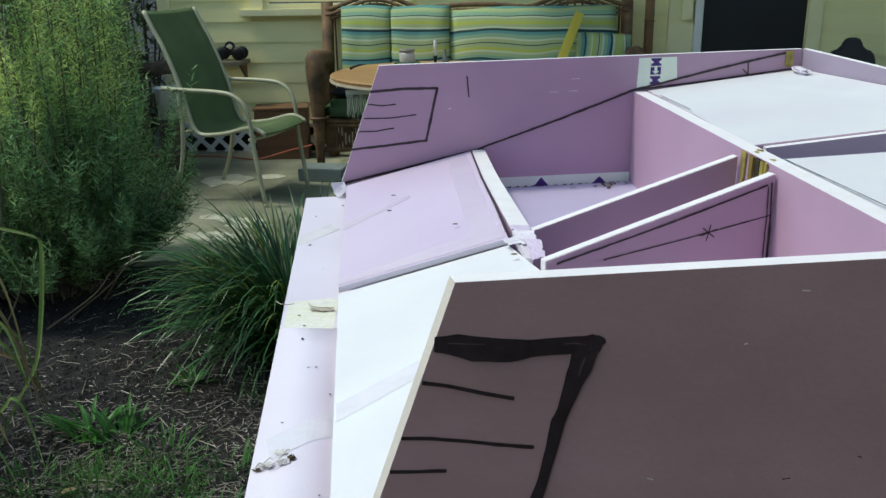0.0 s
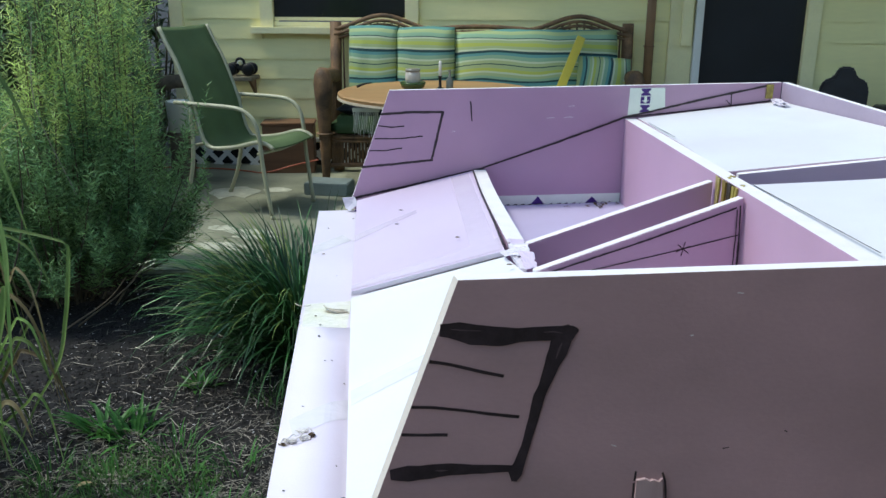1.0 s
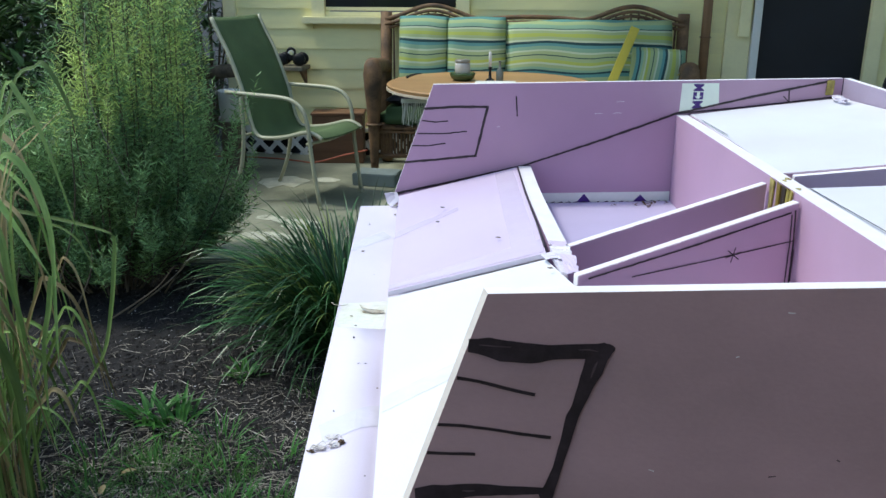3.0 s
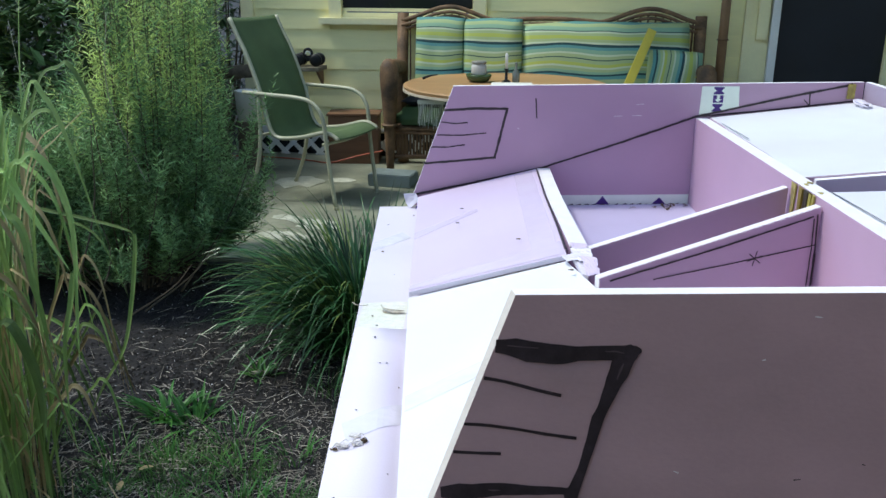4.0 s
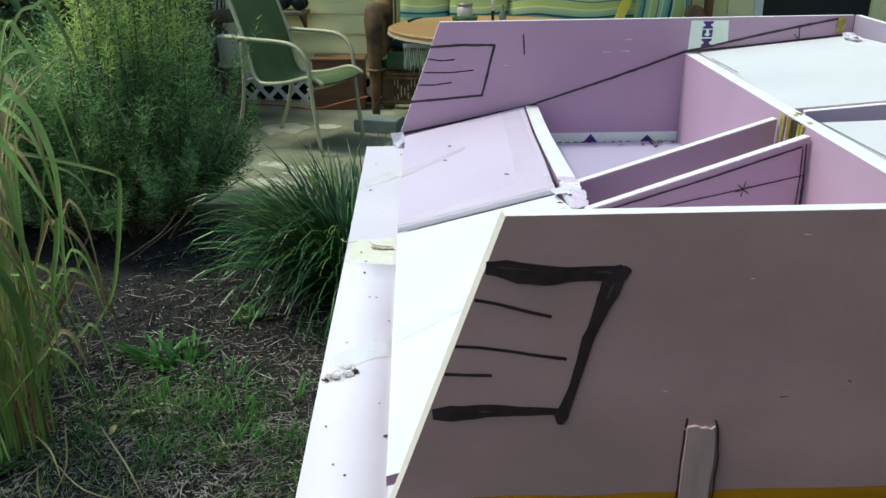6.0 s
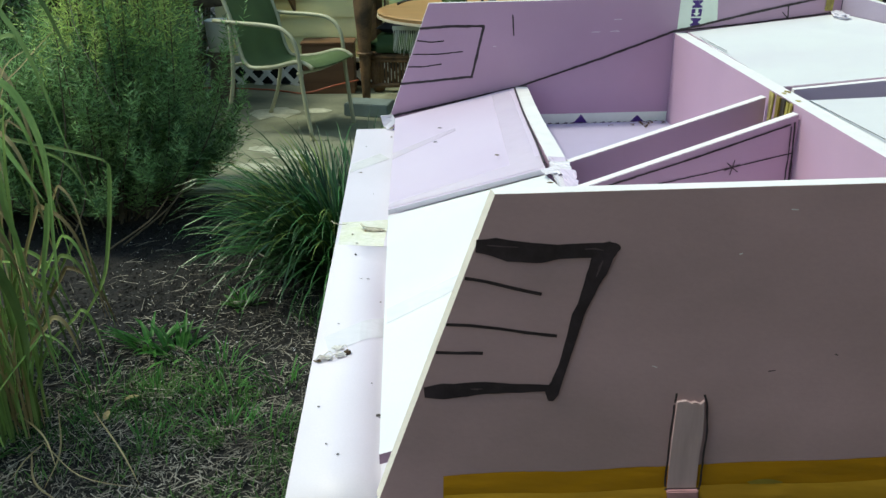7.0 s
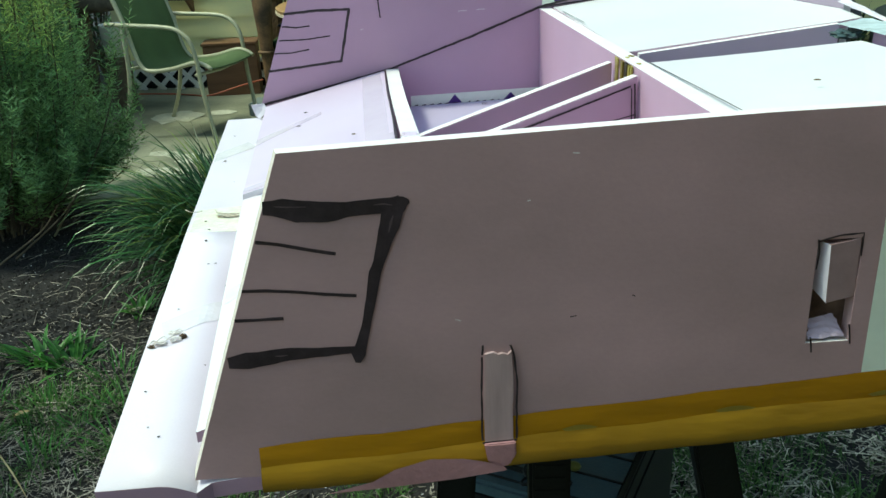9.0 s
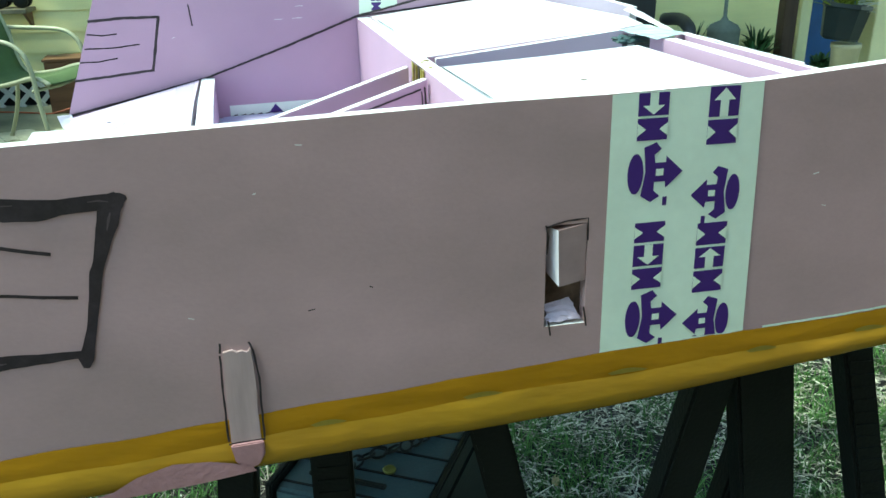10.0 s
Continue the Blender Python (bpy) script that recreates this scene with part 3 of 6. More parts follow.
    ink(stroke(far, [(0.564, 1.138), (0.571, 1.131), (0.578, 1.125)], 0.0020, jag=0.25, seed=25))
    for x, z, w in ((0.165, 1.102, 0.018), (0.205, 1.103, 0.020), (0.21, 1.128, 0.016), (-0.05, 1.075, 0.006)):
        part("nick", stroke(far, [(x - w / 2, z), (x, z + 0.001), (x + w / 2, z + 0.0005)], 0.0013, 0.0006, jag=0.4, seed=int(900 * x) + 90), FOAM_CUT, hull)
    # printed band on the near side
    band = [(0.516, 0.927), (0.660, 0.934), (0.654, 1.1745), (0.516, 1.1705)]
    part("printed_band", patch(near, band, 0.0006), PRINT_WHITE, hull, "pale mint printed band with purple shapes")
    part("printed_band", patch(far, [(0.339, 1.102), (0.424, 1.122), (0.420, 1.1675), (0.340, 1.1675)], 0.0006), PRINT_WHITE, hull, "pale printed band")
    part("printed_band", patch(far, [(0.045, 0.893), (0.336, 0.893), (0.336, 0.922), (0.045, 0.922)], 0.0006), PRINT_WHITE, hull, "pale printed band along the floor")
    # ochre tape that wraps the lower edge
    top_line = [(-0.011, 0.901), (0.18, 0.913), (0.523, 0.934), (0.811, 0.944), (1.25, 0.99)]
    low_line = [(-0.011, 0.858), (0.1, 0.861), (0.2, 0.867), *NEAR_LOW[2:]]
    n = 150
    for lower in (False, True):
        bm = bmesh.new()
        prev = None
        for i in range(n + 1):
            x = -0.011 + 1.26 * i / n
            zt = zline(top_line, x) + 0.0022 * noise.noise((x * 14, 0, 0)) + 0.0008 * noise.noise((x * 60, 3, 0))
            zb = zline(low_line, x)
            zm = zb + (0.52 + 0.12 * noise.noise((x * 6, 9, 0))) * (zt - zb)
            sag = 0.0016 * noise.noise((x * 11, 5, 0)) + 0.0009 * noise.noise((x * 45, 2, 0))
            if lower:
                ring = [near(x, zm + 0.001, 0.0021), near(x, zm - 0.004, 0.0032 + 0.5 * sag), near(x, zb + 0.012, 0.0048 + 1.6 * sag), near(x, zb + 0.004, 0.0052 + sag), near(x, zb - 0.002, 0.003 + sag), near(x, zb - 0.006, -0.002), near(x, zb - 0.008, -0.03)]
            else:
                ring = [near(x, zt, 0.001), near(x, (zt * 2 + zm) / 3, 0.0014 + 0.25 * sag), near(x, (zt + 2 * zm) / 3, 0.0016 + 0.25 * sag), near(x, zm - 0.003, 0.0016)]
            cur = [bm.verts.new(p) for p in ring]
            if prev:
                for k in range(len(ring) - 1):
                    bm.faces.new((prev[k], prev[k + 1], cur[k + 1], cur[k]))
            prev = cur
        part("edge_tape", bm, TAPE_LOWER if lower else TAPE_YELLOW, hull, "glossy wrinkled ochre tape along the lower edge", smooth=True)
    part("paper_edge", stroke(near, [(x, zline(top_line, x) + 0.0012) for x in (0.68, 0.76, 0.85, 0.95, 1.1)], 0.0022, 0.0012, jag=0.3, seed=33), PRINT_WHITE, hull, "thin white paper edge")


def build_hull_details(hull):
    """Printed shapes, plugs, tape, glue and scraps on the foam boards."""
    def shape(face, pts, m, off, name="printed_shape"):
        return part(name, patch(face, pts, off), m, hull)

    def rect(face, x0, x1, z0, z1, m=INK_PURPLE, off=0.0010):
        shape(face, [(x0, z0), (x1, z0), (x1, z1), (x0, z1)], m, off)

    def word(face, x0, x1, zs, up):
        """A run of printed blocks that stand for one word; zs are the block limits from the bottom."""
        for k, (za, zb) in enumerate(zs):
            rect(face, x0, x1, za, zb)
            w, h, cx = x1 - x0, zb - za, (x0 + x1) / 2
            if k % 3 == 1:        # pale arrow let into the middle block
                s = 1 if up else -1
                zc = (za + zb) / 2
                pts = [(cx - w * .14, zc - s * h * .5), (cx + w * .14, zc - s * h * .5), (cx + w * .14, zc + s * h * .05), (cx + w * .36, zc + s * h * .05), (cx, zc + s * h * .45), (cx - w * .36, zc + s * h * .05), (cx - w * .14, zc + s * h * .05)]
                shape(face, pts, PRINT_WHITE, 0.0014)
            else:                  # pale notches in the outer blocks
                n = h * 0.3
                zc = (za + zb) / 2
                shape(face, [(x0, zc - n), (x0 + w * .28, zc), (x0, zc + n)], PRINT_WHITE, 0.0014)
                shape(face, [(x1, zc - n), (x1, zc + n), (x1 - w * .28, zc)], PRINT_WHITE, 0.0014)

    def emblem(cx, cz, s, sgn, cut=0.0):
        """An oval beside a house-shaped arrow."""
        def q(u, v):
            return (cx + sgn * u * s, max(cut, cz + v * s))
        shape(near, [q(-0.5 + 0.145 * (1 - math.cos(a)) , 0.36 * math.sin(a) - 0.02) for a in (2 * math.pi * k / 20 for k in range(20))], INK_PURPLE, 0.0010)
        shape(near, [q(-0.22, 0.44), (q(0.0, 0.52)), q(0.10, 0.40), q(-0.02, 0.30), q(0.0, 0.16), q(0.20, 0.16), q(0.20, 0.27), q(0.52, -0.02), q(0.22, -0.30), q(0.20, -0.18), q(0.0, -0.18), q(0.0, -0.34), q(0.12, -0.44), q(-0.05, -0.54), q(-0.24, -0.42), q(-0.17, 0.0)], INK_PURPLE, 0.0010)
        shape(near, [q(0.02, -0.07), q(0.16, -0.07), q(0.16, 0.05), q(0.02, 0.05)], PRINT_WHITE, 0.0014)
        rect(near, q(0.22, 0)[0] - 0.002, q(0.22, 0)[0] + 0.002, max(cut, cz - 0.62 * s), max(cut + 0.001, cz - 0.46 * s))

    word(near, 0.5395, 0.567, [(1.130, 1.149), (1.151, 1.1705)], False)
    word(near, 0.543, 0.5715, [(0.9935, 1.013), (1.0155, 1.0355), (1.038, 1.0565)], False)
    word(near, 0.604, 0.632, [(1.1225, 1.144), (1.1465, 1.1725)], True)
    word(near, 0.603, 0.632, [(0.984, 1.005), (1.0075, 1.0275), (1.030, 1.051)], True)
    emblem(0.5580, 1.1020, 0.050, 1)
    emblem(0.5640, 0.9650, 0.050, 1, 0.936)
    emblem(0.6175, 1.0790, 0.046, -1)
    emblem(0.6200, 0.9550, 0.046, -1, 0.939)
    word(far, 0.366, 0.388, [(1.112, 1.129), (1.132, 1.148), (1.150, 1.166)], False)
    # print on the band along the floor
    for x, h in ((0.143, 0.020), (0.270, 0.016)):
        shape(far, [(x - 0.016, 0.899), (x + 0.016, 0.899), (x, 0.899 + h)], INK_PURPLE, 0.0010)
    rnd = random.Random(5)
    for k in range(17):
        x = 0.05 + 0.017 * k
        shape(far, [(x, 0.8985), (x + 0.012 * rnd.random() + 0.003, 0.8985), (x + 0.010, 0.9015)], INK, 0.0011, "dark_speck")
    # plug that half fills the square opening
    pl = [near(0.4618, 1.0595, -0.010), near(0.4725, 1.0565, 0.0015), near(0.4985, 1.0605, 0.0), near(0.4995, 1.0075, -0.001), near(0.4745, 1.004, 0.0015), near(0.4660, 1.013, -0.010)]
    bm = bmesh.new()
    f = [bm.verts.new(p) for p in pl]
    g = [bm.verts.new(Vector((p.x + 0.001, 0.535 + 0.0986 * p.x + 0.03 * p.z + 0.02, p.z))) for p in pl]
    bm.faces.new((f[1], f[2], f[3], f[4]))
    bm.faces.new((f[0], f[1], f[4], f[5]))
    for k in range(6):
        bm.faces.new((f[k], f[(k + 1) % 6], g[(k + 1) % 6], g[k]))
    bm.faces.new(g[::-1])
    ob = part("plug", bm, [mat("brownish_pink_foam", (0.40, 0.265, 0.275), 0.6, vary=0.08, scale=30, bump=0.1), FOAM_PALE], hull, "foam plug with a pale cut side")
    for p in ob.data.polygons:
        if p.normal.x < -0.4:
            p.material_index = 1
    # torn skin on the opening's sill
    part("crumb", flap([near(0.4645, 0.983, -0.010), near(0.488, 0.986, -0.012), near(0.497, 0.969, -0.002), near(0.4645, 0.968, -0.001)], 71), FOAM_DECK, hull, "torn lavender foam skin")
    # added dark sheet, stands in for the shade inside the opening
    part("backing", prism([near(0.450, 0.950, -0.0142), near(0.53, 0.950, -0.0142), near(0.53, 1.08, -0.0142), near(0.450, 1.08, -0.0142)], (0, 0.002, 0)), mat("cavity_shade_brown", (0.20, 0.13, 0.105), 0.9, vary=0.35, scale=40, fine=150, bump=0.5, second=(0.06, 0.04, 0.035)), hull)
    for pts in ([(0.4615, 1.060), (0.480, 1.0645), (0.4995, 1.0655), (0.4995, 1.045)], [(0.4615, 1.062), (0.4635, 1.05), (0.4625, 1.035)], [(0.4655, 0.972), (0.468, 0.957)], [(0.4985, 0.982), (0.5015, 0.963)]):
        part("marker_line", stroke(near, pts, 0.0016, 0.0009, jag=0.3), INK, hull)
    # slot with a pale wooden filler
    FILL = mat("pale_filler_strip", (0.50, 0.36, 0.375), 0.85, vary=0.05, scale=40, fine=160, bump=0.05, second=(0.40, 0.285, 0.295), stretch=(2, 1, 0.3))
    sl = [(0.1845, 0.977), (0.192, 0.9785), (0.196, 0.9762), (0.1995, 0.9772), (0.204, 0.9755), (0.207, 0.9785), (0.2085, 0.965), (0.2092, 0.94), (0.2082, 0.925), (0.2085, 0.892), (0.1835, 0.891), (0.1835, 0.93)]
    part("filler_strip", prism([near(x, z, 0.0027) for x, z in sl], (0, 0.004, 0), 0.0003), FILL, hull, "pale wooden strip set in a slot")
    for pts in ([(0.1835, 0.986), (0.1825, 0.977)], [(0.2065, 0.985), (0.2095, 0.975), (0.212, 0.95), (0.2115, 0.917), (0.2115, 0.893)], [(0.1825, 0.975), (0.1815, 0.94), (0.1815, 0.893)], [(0.1815, 0.8905), (0.212, 0.8915)]):
        part("marker_line", stroke(near, [(*p, 0.0018) for p in pts], 0.0018, 0.0028, jag=0.35), INK, hull)
    # bare foam, darkened in its colour for the edge that turns under
    BARE = mat("bare_shaded_foam", (0.45, 0.235, 0.265), 0.7, vary=0.10, scale=25, fine=200, bump=0.2)
    tab_line = [(0.183, 0.890), (0.2105, 0.891), (0.211, 0.878), (0.205, 0.868), (0.195, 0.865), (0.186, 0.873)]
    part("foam_tab", prism([near(x, z, 0.006) for x, z in tab_line], (0, 0.005, 0), 0.001), BARE, hull, "pink foam tab below the slot")
    # bare pink patch where the tape's edge is torn
    tear = [(0.045, 0.853), (0.085, 0.862), (0.105, 0.873), (0.135, 0.881), (0.165, 0.879), (0.185, 0.874), (0.2, 0.868), (0.203, 0.864), (0.16, 0.859), (0.1, 0.855)]
    part("bare_patch", patch(near, tear, 0.0075), BARE, hull, "bare pink foam where the tape is torn")
    for x0, x1, z in ((0.251, 0.283, 0.899), (0.387, 0.424, 0.907), (0.5245, 0.564, 0.9125), (0.665, 0.698, 0.918), (0.78, 0.815, 0.926)):
        n = 10
        pts = [(x0 + (x1 - x0) * k / n, z + 0.0032 * math.sin(math.pi * k / n)) for k in range(n + 1)] + [(x1 - 0.003, z - 0.0012), (x0 + 0.004, z - 0.0024)]
        part("tape_stain", patch(near, pts, 0.0030), TAPE_STAIN, hull)
    for k in range(9):
        x, z = rnd.uniform(0.12, 0.75), rnd.uniform(0.95, 1.15)
        if 0.45 < x < 0.67:
            continue
        part("nick", stroke(near, [(x, z), (x + rnd.uniform(0.002, 0.006), z + rnd.uniform(-0.0015, 0.0015))], 0.0010, 0.0005, jag=0.4, seed=k), FOAM_CUT if k % 6 else INK, hull)
    # ribs: pencilled lines and a star
    a, b = Vector((0.112, 1.035)), Vector((0.418, 1.176))
    d = (b - a).normalized()

    def ribface(u, z, off=0.0):
        return Vector((a.x + d.x * u + d.y * off, a.y + d.y * u - d.x * off, z))
    for pts, w in (([(0.015, 1.007), (0.17, 1.038), (0.325, 1.073)], 0.0028), ([(0.08, 1.003), (0.2, 1.015), (0.335, 1.031)], 0.0018), ([(0.331, 1.076), (0.334, 1.03), (0.335, 0.95)], 0.0028), ([(0.326, 1.07), (0.328, 1.03), (0.328, 0.95)], 0.0022), ([(0.336, 1.018), (0.336, 0.97)], 0.002)):
        part("marker_line", stroke(ribface, pts, w, 0.0008, jag=0.3), INK, hull)
    for k in range(3):
        an = math.pi * k / 3 + 0.3
        part("marker_line", stroke(ribface, [(0.236 - 0.013 * math.cos(an), 1.019 - 0.011 * math.sin(an)), (0.236 + 0.013 * math.cos(an), 1.019 + 0.011 * math.sin(an))], 0.0016, 0.0009), INK, hull)
    # dark seams on the decks and at the cross beam
    def plan_line(pts, w, m=INK, name="marker_line"):
        bm = bmesh.new()
        prev = None
        for i, p in enumerate(pts):
            q, o = Vector(pts[min(i + 1, len(pts) - 1)]), Vector(pts[max(0, i - 1)])
            s = (q - o).cross(Vector((0, 0, 1))).normalized() * w / 2
            cur = (bm.verts.new(Vector(p) + s), bm.verts.new(Vector(p) - s))
            if prev:
                bm.faces.new((prev[0], prev[1], cur[1], cur[0]))
            prev = cur
        return part(name, bm, m, hull)
    plan_line([(-0.007, 1.815, 0.9872), (0.022, 1.55, 0.9925), (0.050, 1.33, 0.9982), (0.066, 1.185, 1.0022)], 0.004)
    plan_line([(-0.005, 1.822, 0.9875), (0.022, 1.826, 0.9875)], 0.006)
    plan_line([(0.445, 1.234, 1.0942), (0.470, 1.05, 1.0955), (0.492, 0.88, 1.0965)], 0.0022)
    plan_line([(0.374, 1.79, 1.1022), (0.398, 1.62, 1.1012)], 0.0022)
    # packing tape
    def tape(pts, m=TAPE_CLEAR, label="", th=0.0001, name="tape"):
        return part(name, prism(pts, (0, 0, th)), m, hull, label)
    tape([(-0.294, 1.440, 0.8970), (-0.303, 1.495, 0.8970), (-0.262, 1.575, 0.8970), (-0.237, 1.540, 0.8970)], label="clear packing tape")
    tape([(-0.232, 1.088, 0.8970), (-0.247, 1.180, 0.8970), (-0.176, 1.200, 0.8970), (-0.164, 1.088, 0.8970)], mat("yellowed_tape", (0.78, 0.76, 0.74), 0.25, vary=0.10, scale=30, bump=0.3, second=(0.72, 0.73, 0.58)), "yellowed packing tape")
    bm = bmesh.new()
    prev = None
    for k in range(11):
        f = k / 10
        cur = [bm.verts.new((x, y, lip_z(y, x) + 0.0004)) for x, y in ((-0.171 + 0.057 * f, 0.787 + 0.063 * f), (-0.186 + 0.060 * f, 0.824 + 0.068 * f))]
        if prev:
            bm.faces.new((prev[0], cur[0], cur[1], prev[1]))
        prev = cur
    part("tape", bm, TAPE_CLEAR, hull, "clear packing tape")
    # tape on the deck: bands along its upper edge and the seam, and one across
    DECK_TAPE = mat("clear_tape_on_foam", (0.63, 0.555, 0.70), 0.2, vary=0.03, scale=14, fine=60, bump=0.08, second=(0.60, 0.52, 0.67))

    def deck_tape(corners, lift, label="clear packing tape"):
        bm = bmesh.new()
        (u0, v0), (u1, v1), (u2, v2), (u3, v3) = corners
        m = 12
        prev = None
        for k in range(m + 1):
            f = k / m
            wob = 0.006 * noise.noise((f * 5, lift * 9000, 0))
            cur = (bm.verts.new(deck_at(u0 + (u3 - u0) * f + wob, v0 + (v3 - v0) * f, lift)), bm.verts.new(deck_at(u1 + (u2 - u1) * f - wob, v1 + (v2 - v1) * f, lift)))
            if prev:
                bm.faces.new((prev[0], prev[1], cur[1], cur[0]))
            prev = cur
        return part("tape", bm, DECK_TAPE, hull, label)
    deck_tape([(0.80, 0.10), (0.965, 0.08), (0.955, 0.975), (0.80, 0.965)], 0.0003)
    deck_tape([(0.0, 0.012), (0.0, 0.045), (0.99, 0.115), (0.99, 0.012)], 0.0005)
    deck_tape([(0.0, 0.46), (0.0, 0.53), (0.48, 0.64), (0.48, 0.60)], 0.0003)
    bm = bmesh.new()
    for p, q in (((-0.117, 0.861), (-0.110, 0.825)), ((-0.02, 0.915), (-0.018, 0.878))):
        row = [bm.verts.new((x, y, 0.917 + 0.3116 * (x + 0.170) + 0.0817 * (y - 1.163) + 0.0003)) for x, y in (p, q)]
        if len(bm.verts) > 2:
            bm.faces.new((last[0], last[1], row[1], row[0]))
        last = row
    part("tape", bm, TAPE_CLEAR, hull, "clear packing tape")
    # taped joint where beam, ribs and decks meet
    CR = mat("crumpled_tape", (0.74, 0.70, 0.80), 0.15, vary=0.08, scale=40, fine=90, bump=0.3)
    for k, (pts, m) in enumerate((
            ([(0.070, 1.215, 1.003), (0.096, 1.205, 1.006), (0.100, 1.160, 1.008), (0.082, 1.165, 1.004)], FOAM_DECK),
            ([(0.072, 1.185, 1.004), (0.102, 1.170, 1.010), (0.106, 1.135, 1.004), (0.086, 1.130, 1.002)], CR),
            ([(0.088, 1.150, 1.005), (0.110, 1.125, 1.010), (0.114, 1.075, 1.004), (0.098, 1.070, 1.001)], FOAM_DECK),
            ([(0.060, 1.155, 1.0005), (0.086, 1.165, 1.004), (0.090, 1.138, 1.003), (0.068, 1.135, 0.999)], CR))):
        part("tape_scrap", flap(pts, 50 + k), m, hull)
    jo = [(0.074, 1.165, 1.0015), (0.073, 1.195, 1.0015), (0.094, 1.195, 1.002), (0.104, 1.12, 1.0), (0.099, 1.085, 0.998), (0.090, 1.09, 0.998)]
    part("tape", prism(jo, (0, 0, -0.006)), CR, hull, "crumpled clear tape over the joint")
    # yellowed glue on the bulkhead by the ribs
    for k in range(15):
        y = rnd.uniform(1.190, 1.290)
        xl = 0.490 - (y - 0.628) * 0.1256
        r = rnd.uniform(0.003, 0.006) if k < 4 else rnd.uniform(0.010, 0.026)
        if k < 4:
            ct = (xl + rnd.uniform(0.002, 0.022), y)
            zt = 1.092 + 0.0048 * (y - 0.628) + 0.0002
            pts = [(ct[0] + r * rnd.uniform(.4, 1) * math.cos(q), ct[1] + 1.8 * r * rnd.uniform(.4, 1) * math.sin(q), zt) for q in (2 * math.pi * g / 7 for g in range(7))]
            bm = prism(pts, (0, 0, rnd.uniform(0.0006, 0.0018)))
        else:
            z0 = rnd.uniform(0.99, 1.07)
            bm = prism([(xl, y - r * .3, z0), (xl, y + r * .25, z0 + 0.004), (xl, y + r * .5, 1.0935), (xl, y - r * .5, 1.0935)], (-0.0006 - 0.0002 * k, 0, 0))
        part("glue_blob", bm, (GLUE, GLUE, TAPE_STAIN, GLUE, GLUE_DARK)[k % 5], hull)
    part("glue_blob", prism([far(0.655, 1.14, 0.001), far(0.672, 1.14, 0.001), far(0.672, 1.172, 0.001), far(0.655, 1.172, 0.001)], (0, -0.004, 0), 0.001), GLUE, hull)
    part("tape_scrap", crumple((0.672, 1.885, 1.138), (0.012, 0.042, 0.006), 3), CR, hull, "crumpled clear tape")
    # blue-green cloth scrap at the end of the slot, tape over the stern joint
    part("scrap", crumple((0.750, 1.285, 1.1185), (0.020, 0.022, 0.006), 21), mat("teal_scrap", (0.06, 0.12, 0.13), 0.6, vary=0.3), hull)
    BLUE_TAPE = mat("pale_blue_tape", (0.55, 0.68, 0.73), 0.25, vary=0.12, scale=40)
    part("tape_scrap", flap([(0.742, 1.305, 1.131), (0.790, 1.318, 1.136), (0.822, 1.225, 1.134), (0.770, 1.205, 1.128)], 22), BLUE_TAPE, hull, "pale blue tape over the stern joint")
    part("tape_scrap", flap([(0.786, 1.42, 1.150), (0.802, 1.425, 1.154), (0.818, 1.26, 1.133), (0.808, 1.25, 1.132)], 23), CR, hull)
    part("tape_scrap", flap([(0.822, 1.25, 1.131), (0.829, 1.24, 1.133), (0.850, 0.92, 1.137), (0.844, 0.91, 1.135)], 24), CR, hull)
    # white leftover strip at the bow end of the far side
    part("tape_scrap", prism([far(-0.292, 0.905, 0.004), far(-0.282, 0.898, 0.012), far(-0.262, 0.915, 0.014), far(-0.270, 0.93, 0.004), far(-0.298, 0.928, 0.002)], (0.001, -0.003, 0)), CR, hull)
    part("dark_corner", prism([(-0.268, 1.748, 0.901), (-0.252, 1.744, 0.901), (-0.258, 1.742, 0.916)], (0, 0.002, 0)), INK_PURPLE, hull)
    return hull


